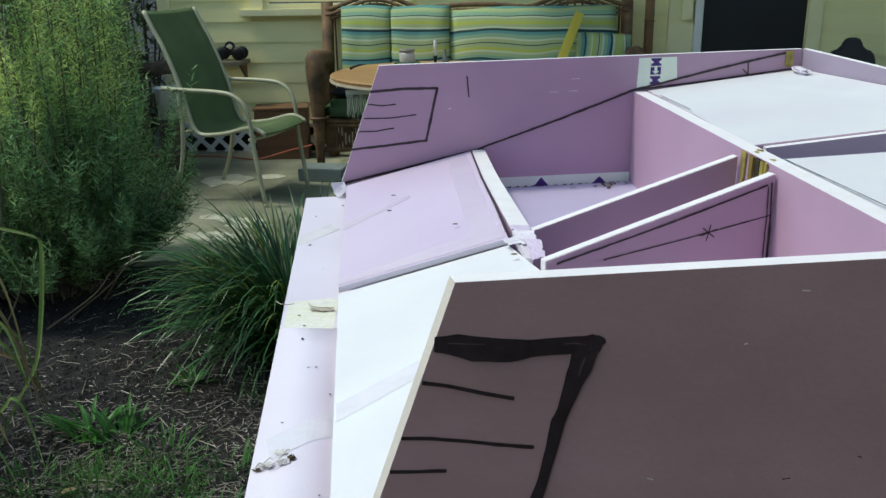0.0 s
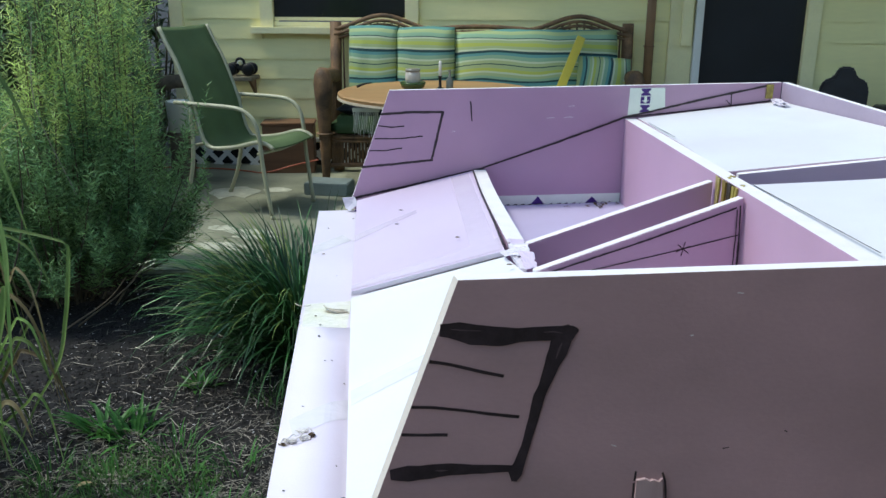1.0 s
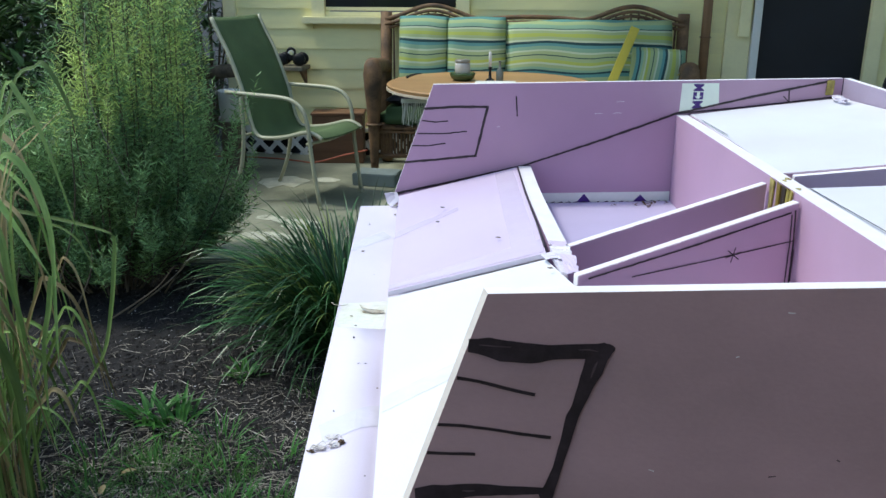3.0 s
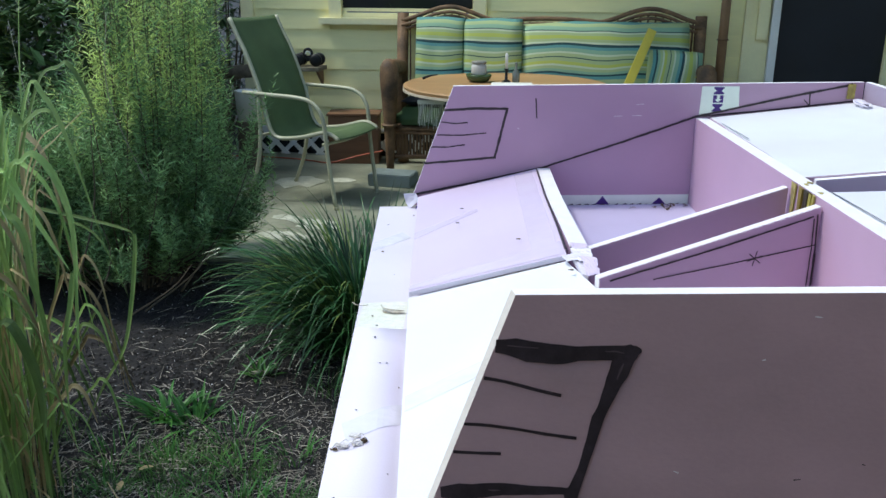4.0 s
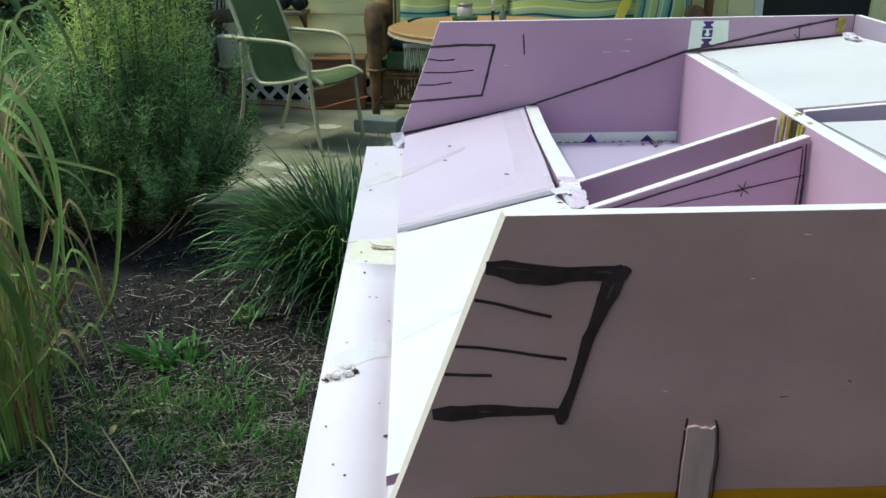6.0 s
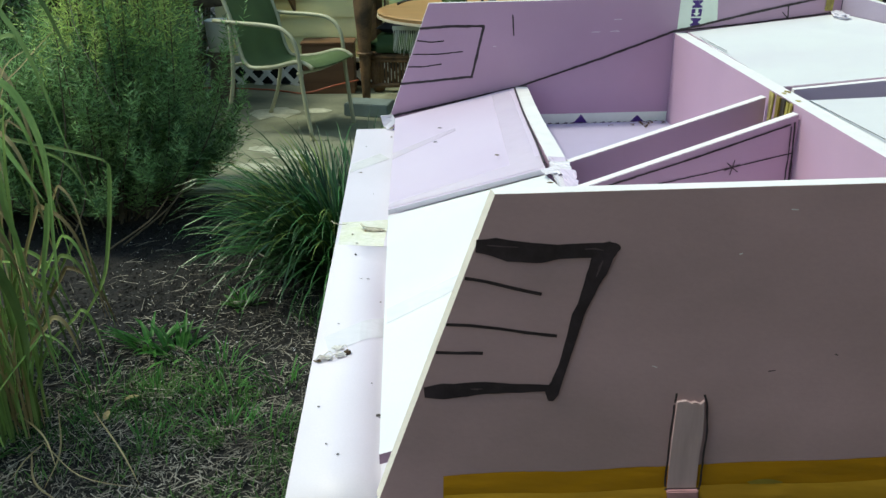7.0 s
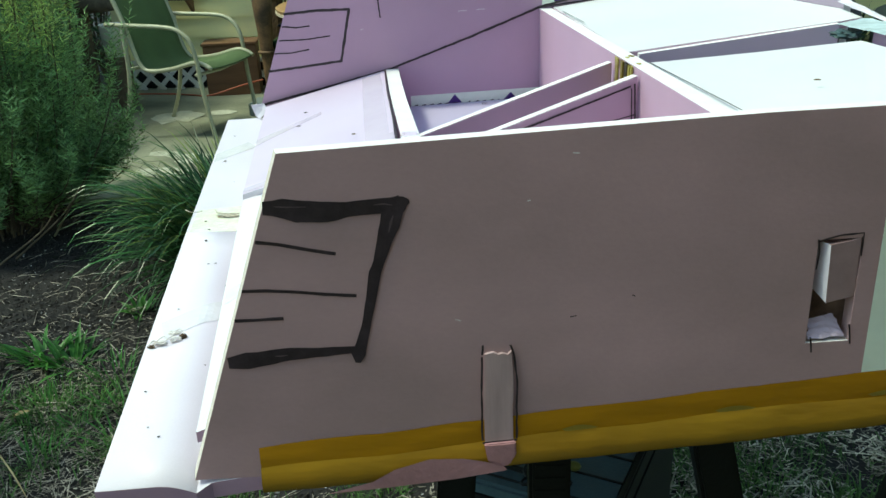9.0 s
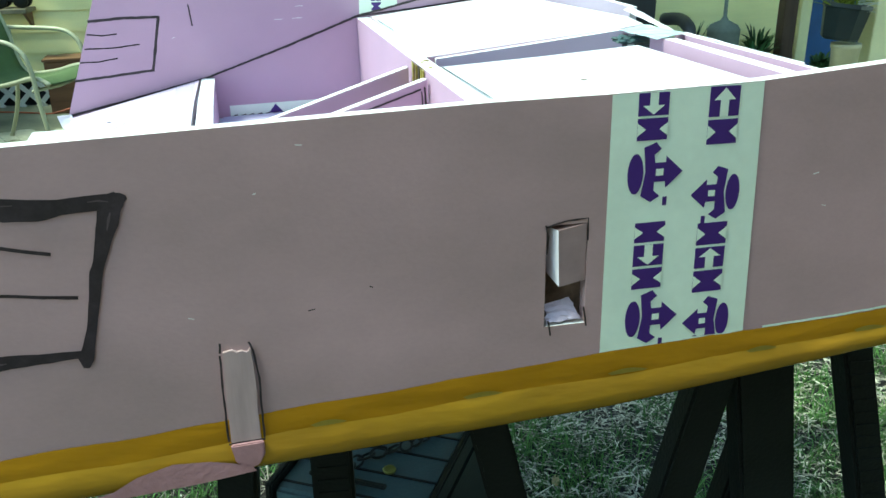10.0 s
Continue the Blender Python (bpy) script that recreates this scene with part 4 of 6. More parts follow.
def build_debris():
    """Leaf scraps and dirt on the boards; each its own small thing."""
    rnd = random.Random(8)
    BROWN = mat("brown_leaf_scrap", (0.16, 0.10, 0.05), 0.8, vary=0.3, bump=0.3)
    DARK = mat("dark_dirt", (0.10, 0.09, 0.095), 0.9, vary=0.3)
    WHITISH = mat("grey_white_fibre", (0.74, 0.72, 0.72), 0.6, vary=0.2, scale=150, fine=400, bump=0.4, second=(0.55, 0.51, 0.49))
    PALE = mat("pale_fibre", (0.55, 0.52, 0.44), 0.6, vary=0.35, scale=150, fine=400, bump=0.4, second=(0.34, 0.29, 0.22))
    spots = [(-0.273, 1.443, .008, BROWN), (-0.198, 1.054, .008, DARK), (-0.172, 0.974, .004, DARK), (-0.163, 0.976, .004, DARK), (-0.172, 0.844, .004, DARK), (-0.149, 0.663, .0045, DARK), (-0.087, 0.665, .009, DARK), (-0.225, 1.32, .004, DARK), (-0.20, 1.47, .004, BROWN), (-0.30, 1.62, .006, DARK), (-0.262, 1.70, .008, BROWN), (-0.29, 1.36, .004, DARK), (-0.125, 0.60, .003, DARK), (-0.105, 0.72, .003, DARK), (-0.11, 0.585, .004, DARK), (-0.22, 1.13, .006, BROWN), (-0.205, 1.095, .005, DARK), (-0.135, 0.92, .004, BROWN)]
    for x, y, r, m in spots:
        r *= 0.48
        drop = 0.897 - lip_z(y)
        x, y = x - 0.45 * drop, y + 1.25 * drop
        bm = bmesh.new()
        c = bm.verts.new((0, 0, r * 0.45))
        vs = [bm.verts.new((r * rnd.uniform(.5, 1.2) * math.cos(a), r * rnd.uniform(.4, .9) * math.sin(a), 0.0004)) for a in (2 * math.pi * q / 6 for q in range(6))]
        for i in range(6):
            bm.faces.new((c, vs[i], vs[(i + 1) % 6]))
        bm.faces.new(vs[::-1])
        o = part("leaf_scrap" if m is BROWN else "dirt_speck", bm, m)
        o.matrix_basis = pose(x, y, lip_z(y, x) + 0.0005, 0, 0, rnd.uniform(0, 180))
        tagged(o, "small brown leaf scrap on the foam lip" if m is BROWN else "small dark dirt speck on the foam lip", "debris", group="debris on the lip")
    # curls of peeled tape, thin and half crushed
    for i, (pts, r) in enumerate((([(-0.181, 0.765, .889), (-0.178, 0.773, .891), (-0.168, 0.771, .890), (-0.160, 0.780, .892), (-0.154, 0.793, .895), (-0.148, 0.789, .890)], 0.0022),
                                  ([(-0.177, 0.768, .889), (-0.170, 0.783, .891), (-0.163, 0.778, .890), (-0.155, 0.785, .889)], 0.0018),
                                  ([(-0.26, 1.165, .904), (-0.252, 1.158, .903), (-0.24, 1.162, .901), (-0.236, 1.17, .90)], 0.0018),
                                  ([(-0.214, 1.165, .902), (-0.205, 1.148, .904), (-0.19, 1.142, .905), (-0.174, 1.148, .902)], 0.0030))):
        o = part("tape_curl", tube(curve_pts(pts, 5), r * 0.45, 5, r2=r * 0.2), PALE if i > 1 else WHITISH, smooth=True)
        tagged(o, "curled scrap of peeled tape and fibre", "tape scrap", group="tape curls on the lip")
    for at, size, sd, m in (((-0.172, 0.777, 0.8860), (0.007, 0.005, 0.0020), 11, WHITISH), ((-0.157, 0.784, 0.8865), (0.006, 0.005, 0.0028), 14, WHITISH), ((-0.164, 0.800, 0.8865), (0.007, 0.005, 0.0016), 15, WHITISH), ((-0.150, 0.790, 0.8875), (0.0035, 0.0030, 0.003), 12, BROWN), ((-0.180, 0.769, 0.8860), (0.004, 0.0022, 0.0015), 16, BROWN), ((-0.193, 1.150, 0.8985), (0.017, 0.006, 0.0015), 13, PALE)):
        o = part("tape_wad", crumple(at, size, sd), m)
        tagged(o, "crumpled wad of peeled tape on the foam lip", "tape scrap", group="tape wads on the lip")
    # leaves on the inner floor and the rear deck
    for k in range(16):
        x, y = (rnd.uniform(0.27, 0.33), rnd.uniform(1.84, 1.88)) if k < 10 else (rnd.uniform(0.05, 0.3), rnd.uniform(1.82, 1.86))
        V, F = [], []
        blade(V, F, (0, 0, 0.001), 0, rnd.uniform(0.008, 0.017), rnd.uniform(0.004, 0.008), 82, 14, 4)
        o = mesh_of("fallen_leaf", V, F, BROWN)
        o.matrix_basis = pose(x, y, 0.898, 0, 0, rnd.uniform(0, 360))
        tagged(o, "small dry leaf on the foam floor", "leaf", group="leaves in the hull")
    for k, (x, y, z) in enumerate(((0.46, 1.45, 1.0955), (0.55, 1.55, 1.109), (0.60, 1.0, 1.111), (0.50, 1.72, 1.108), (-0.011, 1.284, 0.984), (-0.139, 1.556, 0.957), (0.075, 1.10, 0.999), (-0.135, 1.46, 0.955))):
        o = part("dirt_speck", lathe([(0.0032, 0), (0.002, 0.0012), (0.0001, 0.0014)], 5), DARK if k % 2 else BROWN)
        o.matrix_basis = Matrix.Translation((x, y, z)) @ Matrix.Diagonal((1.6, 0.8, 1, 1))
        tagged(o, "small dark speck on the foam deck", "debris", group="specks on the deck")

def build_boat():
    hull = build_hull()
    build_hull_marks(hull)
    build_hull_details(hull)
    # marks, stains and prints belong to the board, band or tape that bears them
    kids = list(hull.children)
    sides = [o for o in kids if o.name.startswith("side_panel")]
    bands = [o for o in kids if o.name.startswith("printed_band")]
    tapes = [o for o in kids if o.name.startswith("edge_tape")]

    def middle(o):
        return sum((v.co for v in o.data.vertices), Vector()) / len(o.data.vertices)

    for o in kids:
        kind_of = o.name.split(".")[0]
        m = middle(o)
        if kind_of in ("printed_shape", "dark_speck"):
            o.parent = min(bands, key=lambda q: (middle(q) - m).length)
        elif kind_of in ("marker_line", "nick", "paper_edge"):
            if abs(near(m.x, m.z).y - m.y) < 0.008:
                o.parent = sides[0]
            elif abs(far(m.x, m.z).y - m.y) < 0.008:
                o.parent = sides[1]
        elif kind_of in ("tape_stain", "bare_patch"):
            o.parent = tapes[0]
    build_debris()


# ---- planting helpers ----
def mesh_of(name, V, F, material, parent=None, label="", smooth=False, mats=None, idx=None):
    me = bpy.data.meshes.new(name)
    me.from_pydata(V, [], F)
    for m in (mats or [material]):
        me.materials.append(m)
    if idx:
        me.polygons.foreach_set("material_index", idx)
    if smooth:
        for p in me.polygons:
            p.use_smooth = True
    ob = new(name, me)
    if parent:
        ob.parent = parent
    if label:
        ob["label"] = label
    return ob


def blade(V, F, base, az, length, width, lean, droop, segs=6, twist=0.0, fold=0.25):
    """One arching leaf: starts lean degrees off the vertical and bends by droop degrees along its length."""
    p = Vector(base)
    h = Vector((math.cos(az), math.sin(az), 0))
    side = Vector((-h.y, h.x, 0))
    first = len(V)
    for i in range(segs + 1):
        s = i / segs
        a = radians(lean + droop * s * s)
        d = h * math.sin(a) + Vector((0, 0, 1)) * math.cos(a)
        w = width * (1 - s ** 3) * (0.55 + 0.45 * min(1, s * 4)) * 0.5
        sd = (side * math.cos(twist * s) + d.cross(side) * math.sin(twist * s))
        n = d.cross(sd)
        V += [p + sd * w + n * w * fold, p, p - sd * w + n * w * fold]
        p = p + d * (length / segs)
        p.z = max(p.z, 0.004)
    for i in range(segs):
        b = first + 3 * i
        F += [(b, b + 1, b + 4, b + 3), (b + 1, b + 2, b + 5, b + 4)]


def needle(V, F, p, d, length, width, rnd):
    side = d.orthogonal().normalized()
    side = Matrix.Rotation(rnd.uniform(0, 6.28), 3, d) @ side
    b = len(V)
    V += [p + side * width * 0.5, p - side * width * 0.5, p + d * length * 0.6 - side * width * 0.5, p + d * length, p + d * length * 0.6 + side * width * 0.5]
    F.append((b, b + 1, b + 2, b + 3, b + 4))


def leaf_mat(name, c1, c2, rough=0.5, trans=0.25, island=0.35, scale=3.0):
    return mat(name, c1, rough, vary=0.12, scale=scale, fine=60, bump=0.0, second=c2, island=island, trans=trans, spec=0.28)


ROSEMARY = leaf_mat("rosemary_green", (0.31, 0.48, 0.20), (0.10, 0.20, 0.085), rough=0.45, trans=0.32, island=0.65, scale=5)
# Brighter copy of the rosemary green: sunlight on the bush's top, as colour.
ROSEMARY_LIT = leaf_mat("lit_rosemary_green", (0.64, 0.74, 0.26), (0.33, 0.47, 0.16), rough=0.45, trans=0.42, island=0.55, scale=5)
STEM = mat("grey_brown_stem", (0.14, 0.11, 0.075), 0.9, vary=0.25, scale=20, fine=100, bump=0.4)
PALE_STEM = mat("pale_dead_stem", (0.44, 0.41, 0.33), 0.8, vary=0.2, scale=20, fine=100, bump=0.2)
REED = leaf_mat("pale_reed_green", (0.37, 0.51, 0.18), (0.15, 0.26, 0.07), rough=0.3, trans=0.3, island=0.6, scale=5)
REED_DRY = leaf_mat("dry_tan_reed", (0.52, 0.43, 0.24), (0.24, 0.17, 0.08), trans=0.2, island=0.5)
LIRIOPE = mat("dark_strap_green", (0.048, 0.132, 0.040), 0.3, vary=0.12, scale=3, fine=60, bump=0.0, second=(0.013, 0.042, 0.017), island=0.8, trans=0.12, spec=0.4)
GRASS = leaf_mat("fresh_grass_green", (0.105, 0.215, 0.055), (0.045, 0.105, 0.03), trans=0.25, island=0.6)
WEED = leaf_mat("bright_weed_green", (0.115, 0.30, 0.065), (0.045, 0.15, 0.035), rough=0.35, trans=0.3, island=0.4)
STRAW = leaf_mat("straw_litter", (0.36, 0.33, 0.28), (0.12, 0.105, 0.09), trans=0.0, island=0.8, scale=5)
BROAD = leaf_mat("broad_leaf_green", (0.30, 0.36, 0.08), (0.10, 0.17, 0.045), trans=0.35, island=0.45)
BROAD_DARK = leaf_mat("dark_broad_leaf", (0.075, 0.14, 0.045), (0.02, 0.045, 0.018), trans=0.15, island=0.6)


def build_rosemary():
    """Upright branches, each a plume of short needle sprays, round a woody middle."""
    rnd = random.Random(4)
    bush = thing("rosemary_bush", "tall dense rosemary bush with thin grey stems", "shrub", (-1.97, 3.50, 0))
    base_sprays, lit_sprays, wood = ([], []), ([], []), bmesh.new()

    def needles(store, a, b, step, reach):
        d = (b - a).normalized()
        o = d.orthogonal().normalized()
        n = max(3, int((b - a).length / step))
        for k in range(n):
            s = k / n
            side = Matrix.Rotation(k * 2.4 + rnd.uniform(-.4, .4), 3, d) @ o
            nd = (side + d * (0.35 + 1.1 * s * s + rnd.uniform(-.15, .2))).normalized()
            needle(*store, a.lerp(b, s), nd, reach * rnd.uniform(0.75, 1.2) * (1.05 - 0.35 * s), rnd.uniform(0.0034, 0.0052), rnd)

    def shoot(store, p, d, ln):
        """One upright sprig that bends up towards its tip."""
        up = Vector((rnd.uniform(-.15, .15), rnd.uniform(-.15, .15), 1))
        m = p + d.normalized() * ln * 0.5
        e = m + (d.normalized() * 0.45 + up).normalized() * ln * 0.5
        needles(store, p, m, 0.0092, 0.040)
        needles(store, m, e, 0.0082, 0.037)

    for i in range(265):
        a = rnd.uniform(0, 6.283)
        q = math.sqrt(rnd.random())
        skirt = i >= 175
        lobe = 1 + 0.30 * noise.noise((2.2 * math.cos(a), 2.2 * math.sin(a), 3.0))
        out = Vector((math.cos(a), math.sin(a), 0))
        if skirt:
            top = out * rnd.uniform(0.32, 0.62) * lobe + Vector((0, 0, rnd.uniform(0.16, 0.80)))
            base = Vector((top.x * 0.35, top.y * 0.35, rnd.uniform(0.0, 0.15)))
        else:
            top = Vector((0.52 * q * math.cos(a) * lobe, 0.50 * q * math.sin(a) * lobe, 0))
            # the older side stands lower
            top.z = (0.88 + 0.97 * min(1, max(0, (top.x + 0.02) / 0.16))) * (1 - 0.28 * q * q) * rnd.uniform(0.60, 1.06)
            base = Vector((top.x * 0.45, top.y * 0.45, 0.02))
        mid = base.lerp(top, 0.5) + out * (0.06 + 0.06 * rnd.random())
        pts = curve_pts([base, mid, top + Vector((rnd.uniform(-.04, .04), rnd.uniform(-.04, .04), 0))], 8)
        if i % 3:
            tube(pts[::3] + [pts[-1]], 0.0052, 4, wood, r2=0.0016)
        lit_top = rnd.random() < 0.62 and top.z > 0.85
        reach = 1.0 if q > 0.45 or skirt else 0.55
        for j in range(1 if skirt else 3, len(pts) - 1):
            s = j / (len(pts) - 1)
            store = lit_sprays if lit_top and pts[j].z > 0.72 else base_sprays
            for k in range(2 if s < 0.6 or skirt else 1):
                if rnd.random() > reach and s < 0.7:
                    continue
                az = a + rnd.gauss(0, 1.1)
                d = Vector((math.cos(az), math.sin(az), 0)) * rnd.uniform(0.3, 0.9) + Vector((0, 0, 1))
                shoot(store, pts[j].lerp(pts[j + 1], rnd.random()), d, rnd.uniform(0.10, 0.24))
        store = lit_sprays if lit_top else base_sprays
        for p, r in zip(pts[-5:], pts[-4:]):
            needles(store, p, r, 0.0072, 0.033)
        shoot(store, pts[-1], pts[-1] - pts[-2], rnd.uniform(0.06, 0.14))
    tagged(mesh_of("foliage", base_sprays[0], base_sprays[1], ROSEMARY, bush, "dark green needle sprays"), kind="stuff")
    tagged(mesh_of("young_foliage", lit_sprays[0], lit_sprays[1], ROSEMARY_LIT, bush, "brighter green upper needle sprays, sunlight in the colour"), kind="stuff")
    tagged(part("stem_tangle", wood, STEM, bush, "thin woody stems"), kind="stuff")
    for x0, y0, x1, y1, z1 in ((0.40, -0.35, 0.66, -0.50, 0.36), (0.36, -0.42, 0.58, -0.55, 0.30), (0.45, -0.1, 0.66, -0.05, 0.62), (0.1, -0.45, 0.25, -0.6, 0.85), (-0.1, -0.4, 0.0, -0.6, 0.95), (0.2, -0.45, 0.22, -0.58, 0.5), (-0.15, -0.45, -0.17, -0.6, 0.4)):
        bm = tube(curve_pts([(x0 - 0.15, y0, 0.0), (x0 * .6 + x1 * .4, y0 * .6 + y1 * .4, z1 * .55), (x1, y1, z1)], 4), 0.005, 5, r2=0.0015)
        part("bare_twig", bm, STEM, bush, "bare grey twig")
    # dead pale stems that stand among the green ones
    for k in range(6):
        x, y, z = rnd.uniform(-0.25, 0.42), rnd.uniform(-0.55, -0.40), rnd.uniform(0.75, 1.5)
        x1, lean = x + rnd.uniform(-0.06, 0.06), rnd.uniform(-0.02, 0.06)
        part("dead_stem", tube(curve_pts([(x, y + 0.14, z * 0.45), (x1, y + 0.02, z * 0.75), (x1 + lean, y - 0.02, z)], 4), 0.0024, 5, r2=0.0012), PALE_STEM, bush, "pale dead stem")
    copy_thing(bush, pose(-2.85, 3.45, 0, 0, 0, 140) @ Matrix.Diagonal((1, 1, 0.66, 1)))


def build_back_shrubs():
    """Broad-leaved growth behind the rosemary, at the house corner."""
    for (cx, cy, sx, sz, n, seed, m, lab) in ((-3.35, 5.7, 0.85, 2.2, 3800, 6, BROAD_DARK, "dark leafy shrub at the house corner"), (-4.35, 4.9, 0.9, 2.2, 3600, 7, BROAD, "yellow-green fern-like shrub beside the house"),
                                              (-2.95, 4.55, 0.55, 1.3, 2200, 8, BROAD_DARK, "dark leafy shrub at the patio edge"), (-4.9, 6.6, 1.4, 2.8, 5200, 9, BROAD_DARK, "tall dark leafy shrub past the house corner"), (-3.0, 7.3, 1.0, 2.6, 3600, 10, BROAD_DARK, "tall dark leafy shrub past the house corner")):
        rnd = random.Random(seed)
        sh = thing("leafy_shrub", lab, "shrub", (cx, cy, 0), group="shrubs at the house corner")
        V, F, bm = [], [], bmesh.new()
        for k in range(14):
            a = rnd.uniform(0, 6.283)
            tip = Vector((math.cos(a) * sx * rnd.uniform(.3, .9), math.sin(a) * sx * rnd.uniform(.3, .8), sz * rnd.uniform(.5, .95)))
            tube(curve_pts([(0, 0, 0), tip * 0.45 + Vector((0, 0, 0.15)), tip], 4), 0.012, 5, bm, r2=0.003)
        for k in range(n):
            a, r = rnd.uniform(0, 6.283), rnd.random() ** 0.4
            z = sz * rnd.uniform(0.04, 1.0)
            rad = sx * r * math.sqrt(max(0.1, 1 - (z / sz - 0.45) ** 2 * 2.2)) * (1 + 0.25 * noise.noise((3 * math.cos(a), 3 * math.sin(a), z * 2)))
            blade(V, F, (rad * math.cos(a), rad * math.sin(a), z), rnd.uniform(0, 6.283), rnd.uniform(0.08, 0.20), rnd.uniform(0.02, 0.055), rnd.uniform(40, 110), rnd.uniform(10, 60), 3)
        tagged(mesh_of("foliage", V, F, m, sh), kind="stuff")
        tagged(part("stem_tangle", bm, STEM, sh), kind="stuff")


def build_reeds():
    rnd = random.Random(9)
    ox, oy = -1.52, 1.78
    clump = thing("reed_clump", "clump of tall arching reed grass with dry blades", "ornamental grass", (ox, oy, 0))
    green, dry = ([], []), ([], [])
    made = 0
    while made < 330:
        a = rnd.uniform(0, 6.283)
        r = 0.24 * math.sqrt(rnd.random())
        isdry = rnd.random() < 0.36
        az = a + rnd.uniform(-0.9, 0.9)
        ln = rnd.uniform(0.55, 1.75) * (0.75 if isdry else 1)
        V, F = [], []
        blade(V, F, (r * math.cos(a), 0.10 + r * math.sin(a), 0), az, ln, rnd.uniform(0.0045, 0.0145) * (0.6 if isdry else 1), rnd.uniform(1, 9), rnd.uniform(45, 175), 14, rnd.uniform(-0.9, 0.9))
        # the clump keeps off the trodden strip beside the hull
        reach = max((v.x + ox) + 0.62 * (v.y + oy) for v in V)
        if reach > rnd.uniform(-0.16, 0.10):
            continue
        W, G = dry if isdry else green
        b = len(W)
        W += V
        G += [tuple(i + b for i in f) for f in F]
        made += 1

    def strip(store, pts, w):
        """A long folded blade along pts, w half wide."""
        V, F = store
        b = len(V)
        pts = curve_pts(pts, 5)
        for i, p in enumerate(pts):
            d = (pts[min(i + 1, len(pts) - 1)] - pts[max(0, i - 1)]).normalized()
            f = i / (len(pts) - 1)
            s = d.cross(Vector((0.1, -0.75, 0.9))).normalized() * w * (0.5 + 0.5 * math.sin(math.pi * min(1, f * 1.15)) if f < 0.87 else (1 - f) * 4.2)
            n = s.cross(d) * 0.35
            V.extend([p + s + n, p, p - s + n])
        for i in range(len(pts) - 1):
            k = b + 3 * i
            F.extend([(k, k + 1, k + 4, k + 3), (k + 1, k + 2, k + 5, k + 4)])
    # one long blade that has snapped and hangs
    strip(green, [(-0.30, 0.10, 0.15), (-0.22, 0.11, 0.6), (0.06, 0.12, 0.825), (0.215, 0.12, 0.814), (0.365, 0.12, 0.791), (0.470, 0.12, 0.768), (0.493, 0.12, 0.752)], 0.0058)
    strip(green, [(0.490, 0.12, 0.757), (0.492, 0.12, 0.735), (0.480, 0.12, 0.656), (0.462, 0.12, 0.561), (0.425, 0.12, 0.429), (0.345, 0.12, 0.302), (0.25, 0.12, 0.12)], 0.0065)
    # arching blades on the open side
    for pts, w in (([(0.10, 0.05, 0.2), (0.22, 0.03, 0.8), (0.342, 0.02, 1.133), (0.407, 0.02, 1.186), (0.429, 0.02, 1.194), (0.456, 0.02, 1.154), (0.484, 0.02, 1.079), (0.520, 0.02, 0.973)], 0.0062),
                   ([(0.10, 0.0, 0.2), (0.26, -0.02, 0.85), (0.355, -0.03, 1.139), (0.393, -0.03, 1.124), (0.423, -0.03, 1.066), (0.453, -0.03, 0.965), (0.499, -0.03, 0.762)], 0.0058),
                   ([(0.08, -0.05, 0.1), (0.287, -0.08, 0.879), (0.351, -0.08, 0.985), (0.387, -0.08, 0.996), (0.430, -0.08, 0.936), (0.453, -0.08, 0.819), (0.437, -0.08, 0.637), (0.42, -0.08, 0.45)], 0.0085),
                   ([(0.10, -0.05, 0.2), (0.20, -0.08, 0.8), (0.290, -0.08, 0.957), (0.332, -0.08, 0.894), (0.374, -0.08, 0.822), (0.435, -0.08, 0.715)], 0.0085),
                   ([(0.436, -0.08, 0.718), (0.432, -0.08, 0.690), (0.421, -0.08, 0.636), (0.390, -0.08, 0.517), (0.36, -0.06, 0.30)], 0.0080),
                   ([(0.12, 0.0, 0.2), (0.304, -0.08, 1.021), (0.367, -0.08, 1.067), (0.406, -0.08, 1.096), (0.433, -0.08, 1.099), (0.442, -0.08, 1.080)], 0.0080),
                   ([(0.15, -0.1, 0.3), (0.28, -0.13, 0.85), (0.333, -0.13, 0.867), (0.363, -0.13, 0.816), (0.367, -0.13, 0.708), (0.380, -0.13, 0.611), (0.385, -0.13, 0.42)], 0.0090),
                   ([(0.22, -0.15, 0.5), (0.317, -0.18, 0.627), (0.368, -0.18, 0.531), (0.382, -0.18, 0.414), (0.372, -0.18, 0.322)], 0.0115)):
        strip(green, pts, w)
    for pts in ([(0.10, 0.02, 0.02), (0.22, 0.02, 0.70), (0.313, 0.02, 0.984), (0.406, 0.02, 1.065)], [(0.12, 0.02, 0.02), (0.24, 0.02, 0.72), (0.305, 0.02, 0.943), (0.376, 0.02, 1.019), (0.478, 0.02, 1.108)]):
        strip(dry, pts, 0.0032)
    # blades that stand close together in front
    for k in range(46):
        px, py, pz = rnd.uniform(0.02, 0.36), rnd.uniform(-0.16, 0.18), rnd.uniform(0.30, 1.05)
        run, drop = rnd.uniform(0.04, 0.16), rnd.uniform(0.2, 0.7) * pz
        ex = min(px + run, 0.45)
        strip(dry if k % 4 == 0 else green, [(rnd.uniform(0.0, 0.2), py * 0.6, 0.02), (px * 0.55 + 0.03, py, pz * 0.62), (px - 0.03, py, pz - 0.03), (px, py, pz), (px * 0.45 + ex * 0.55, py, pz - 0.22 * drop), (ex, py, pz - drop)], rnd.uniform(0.0030, 0.0080))
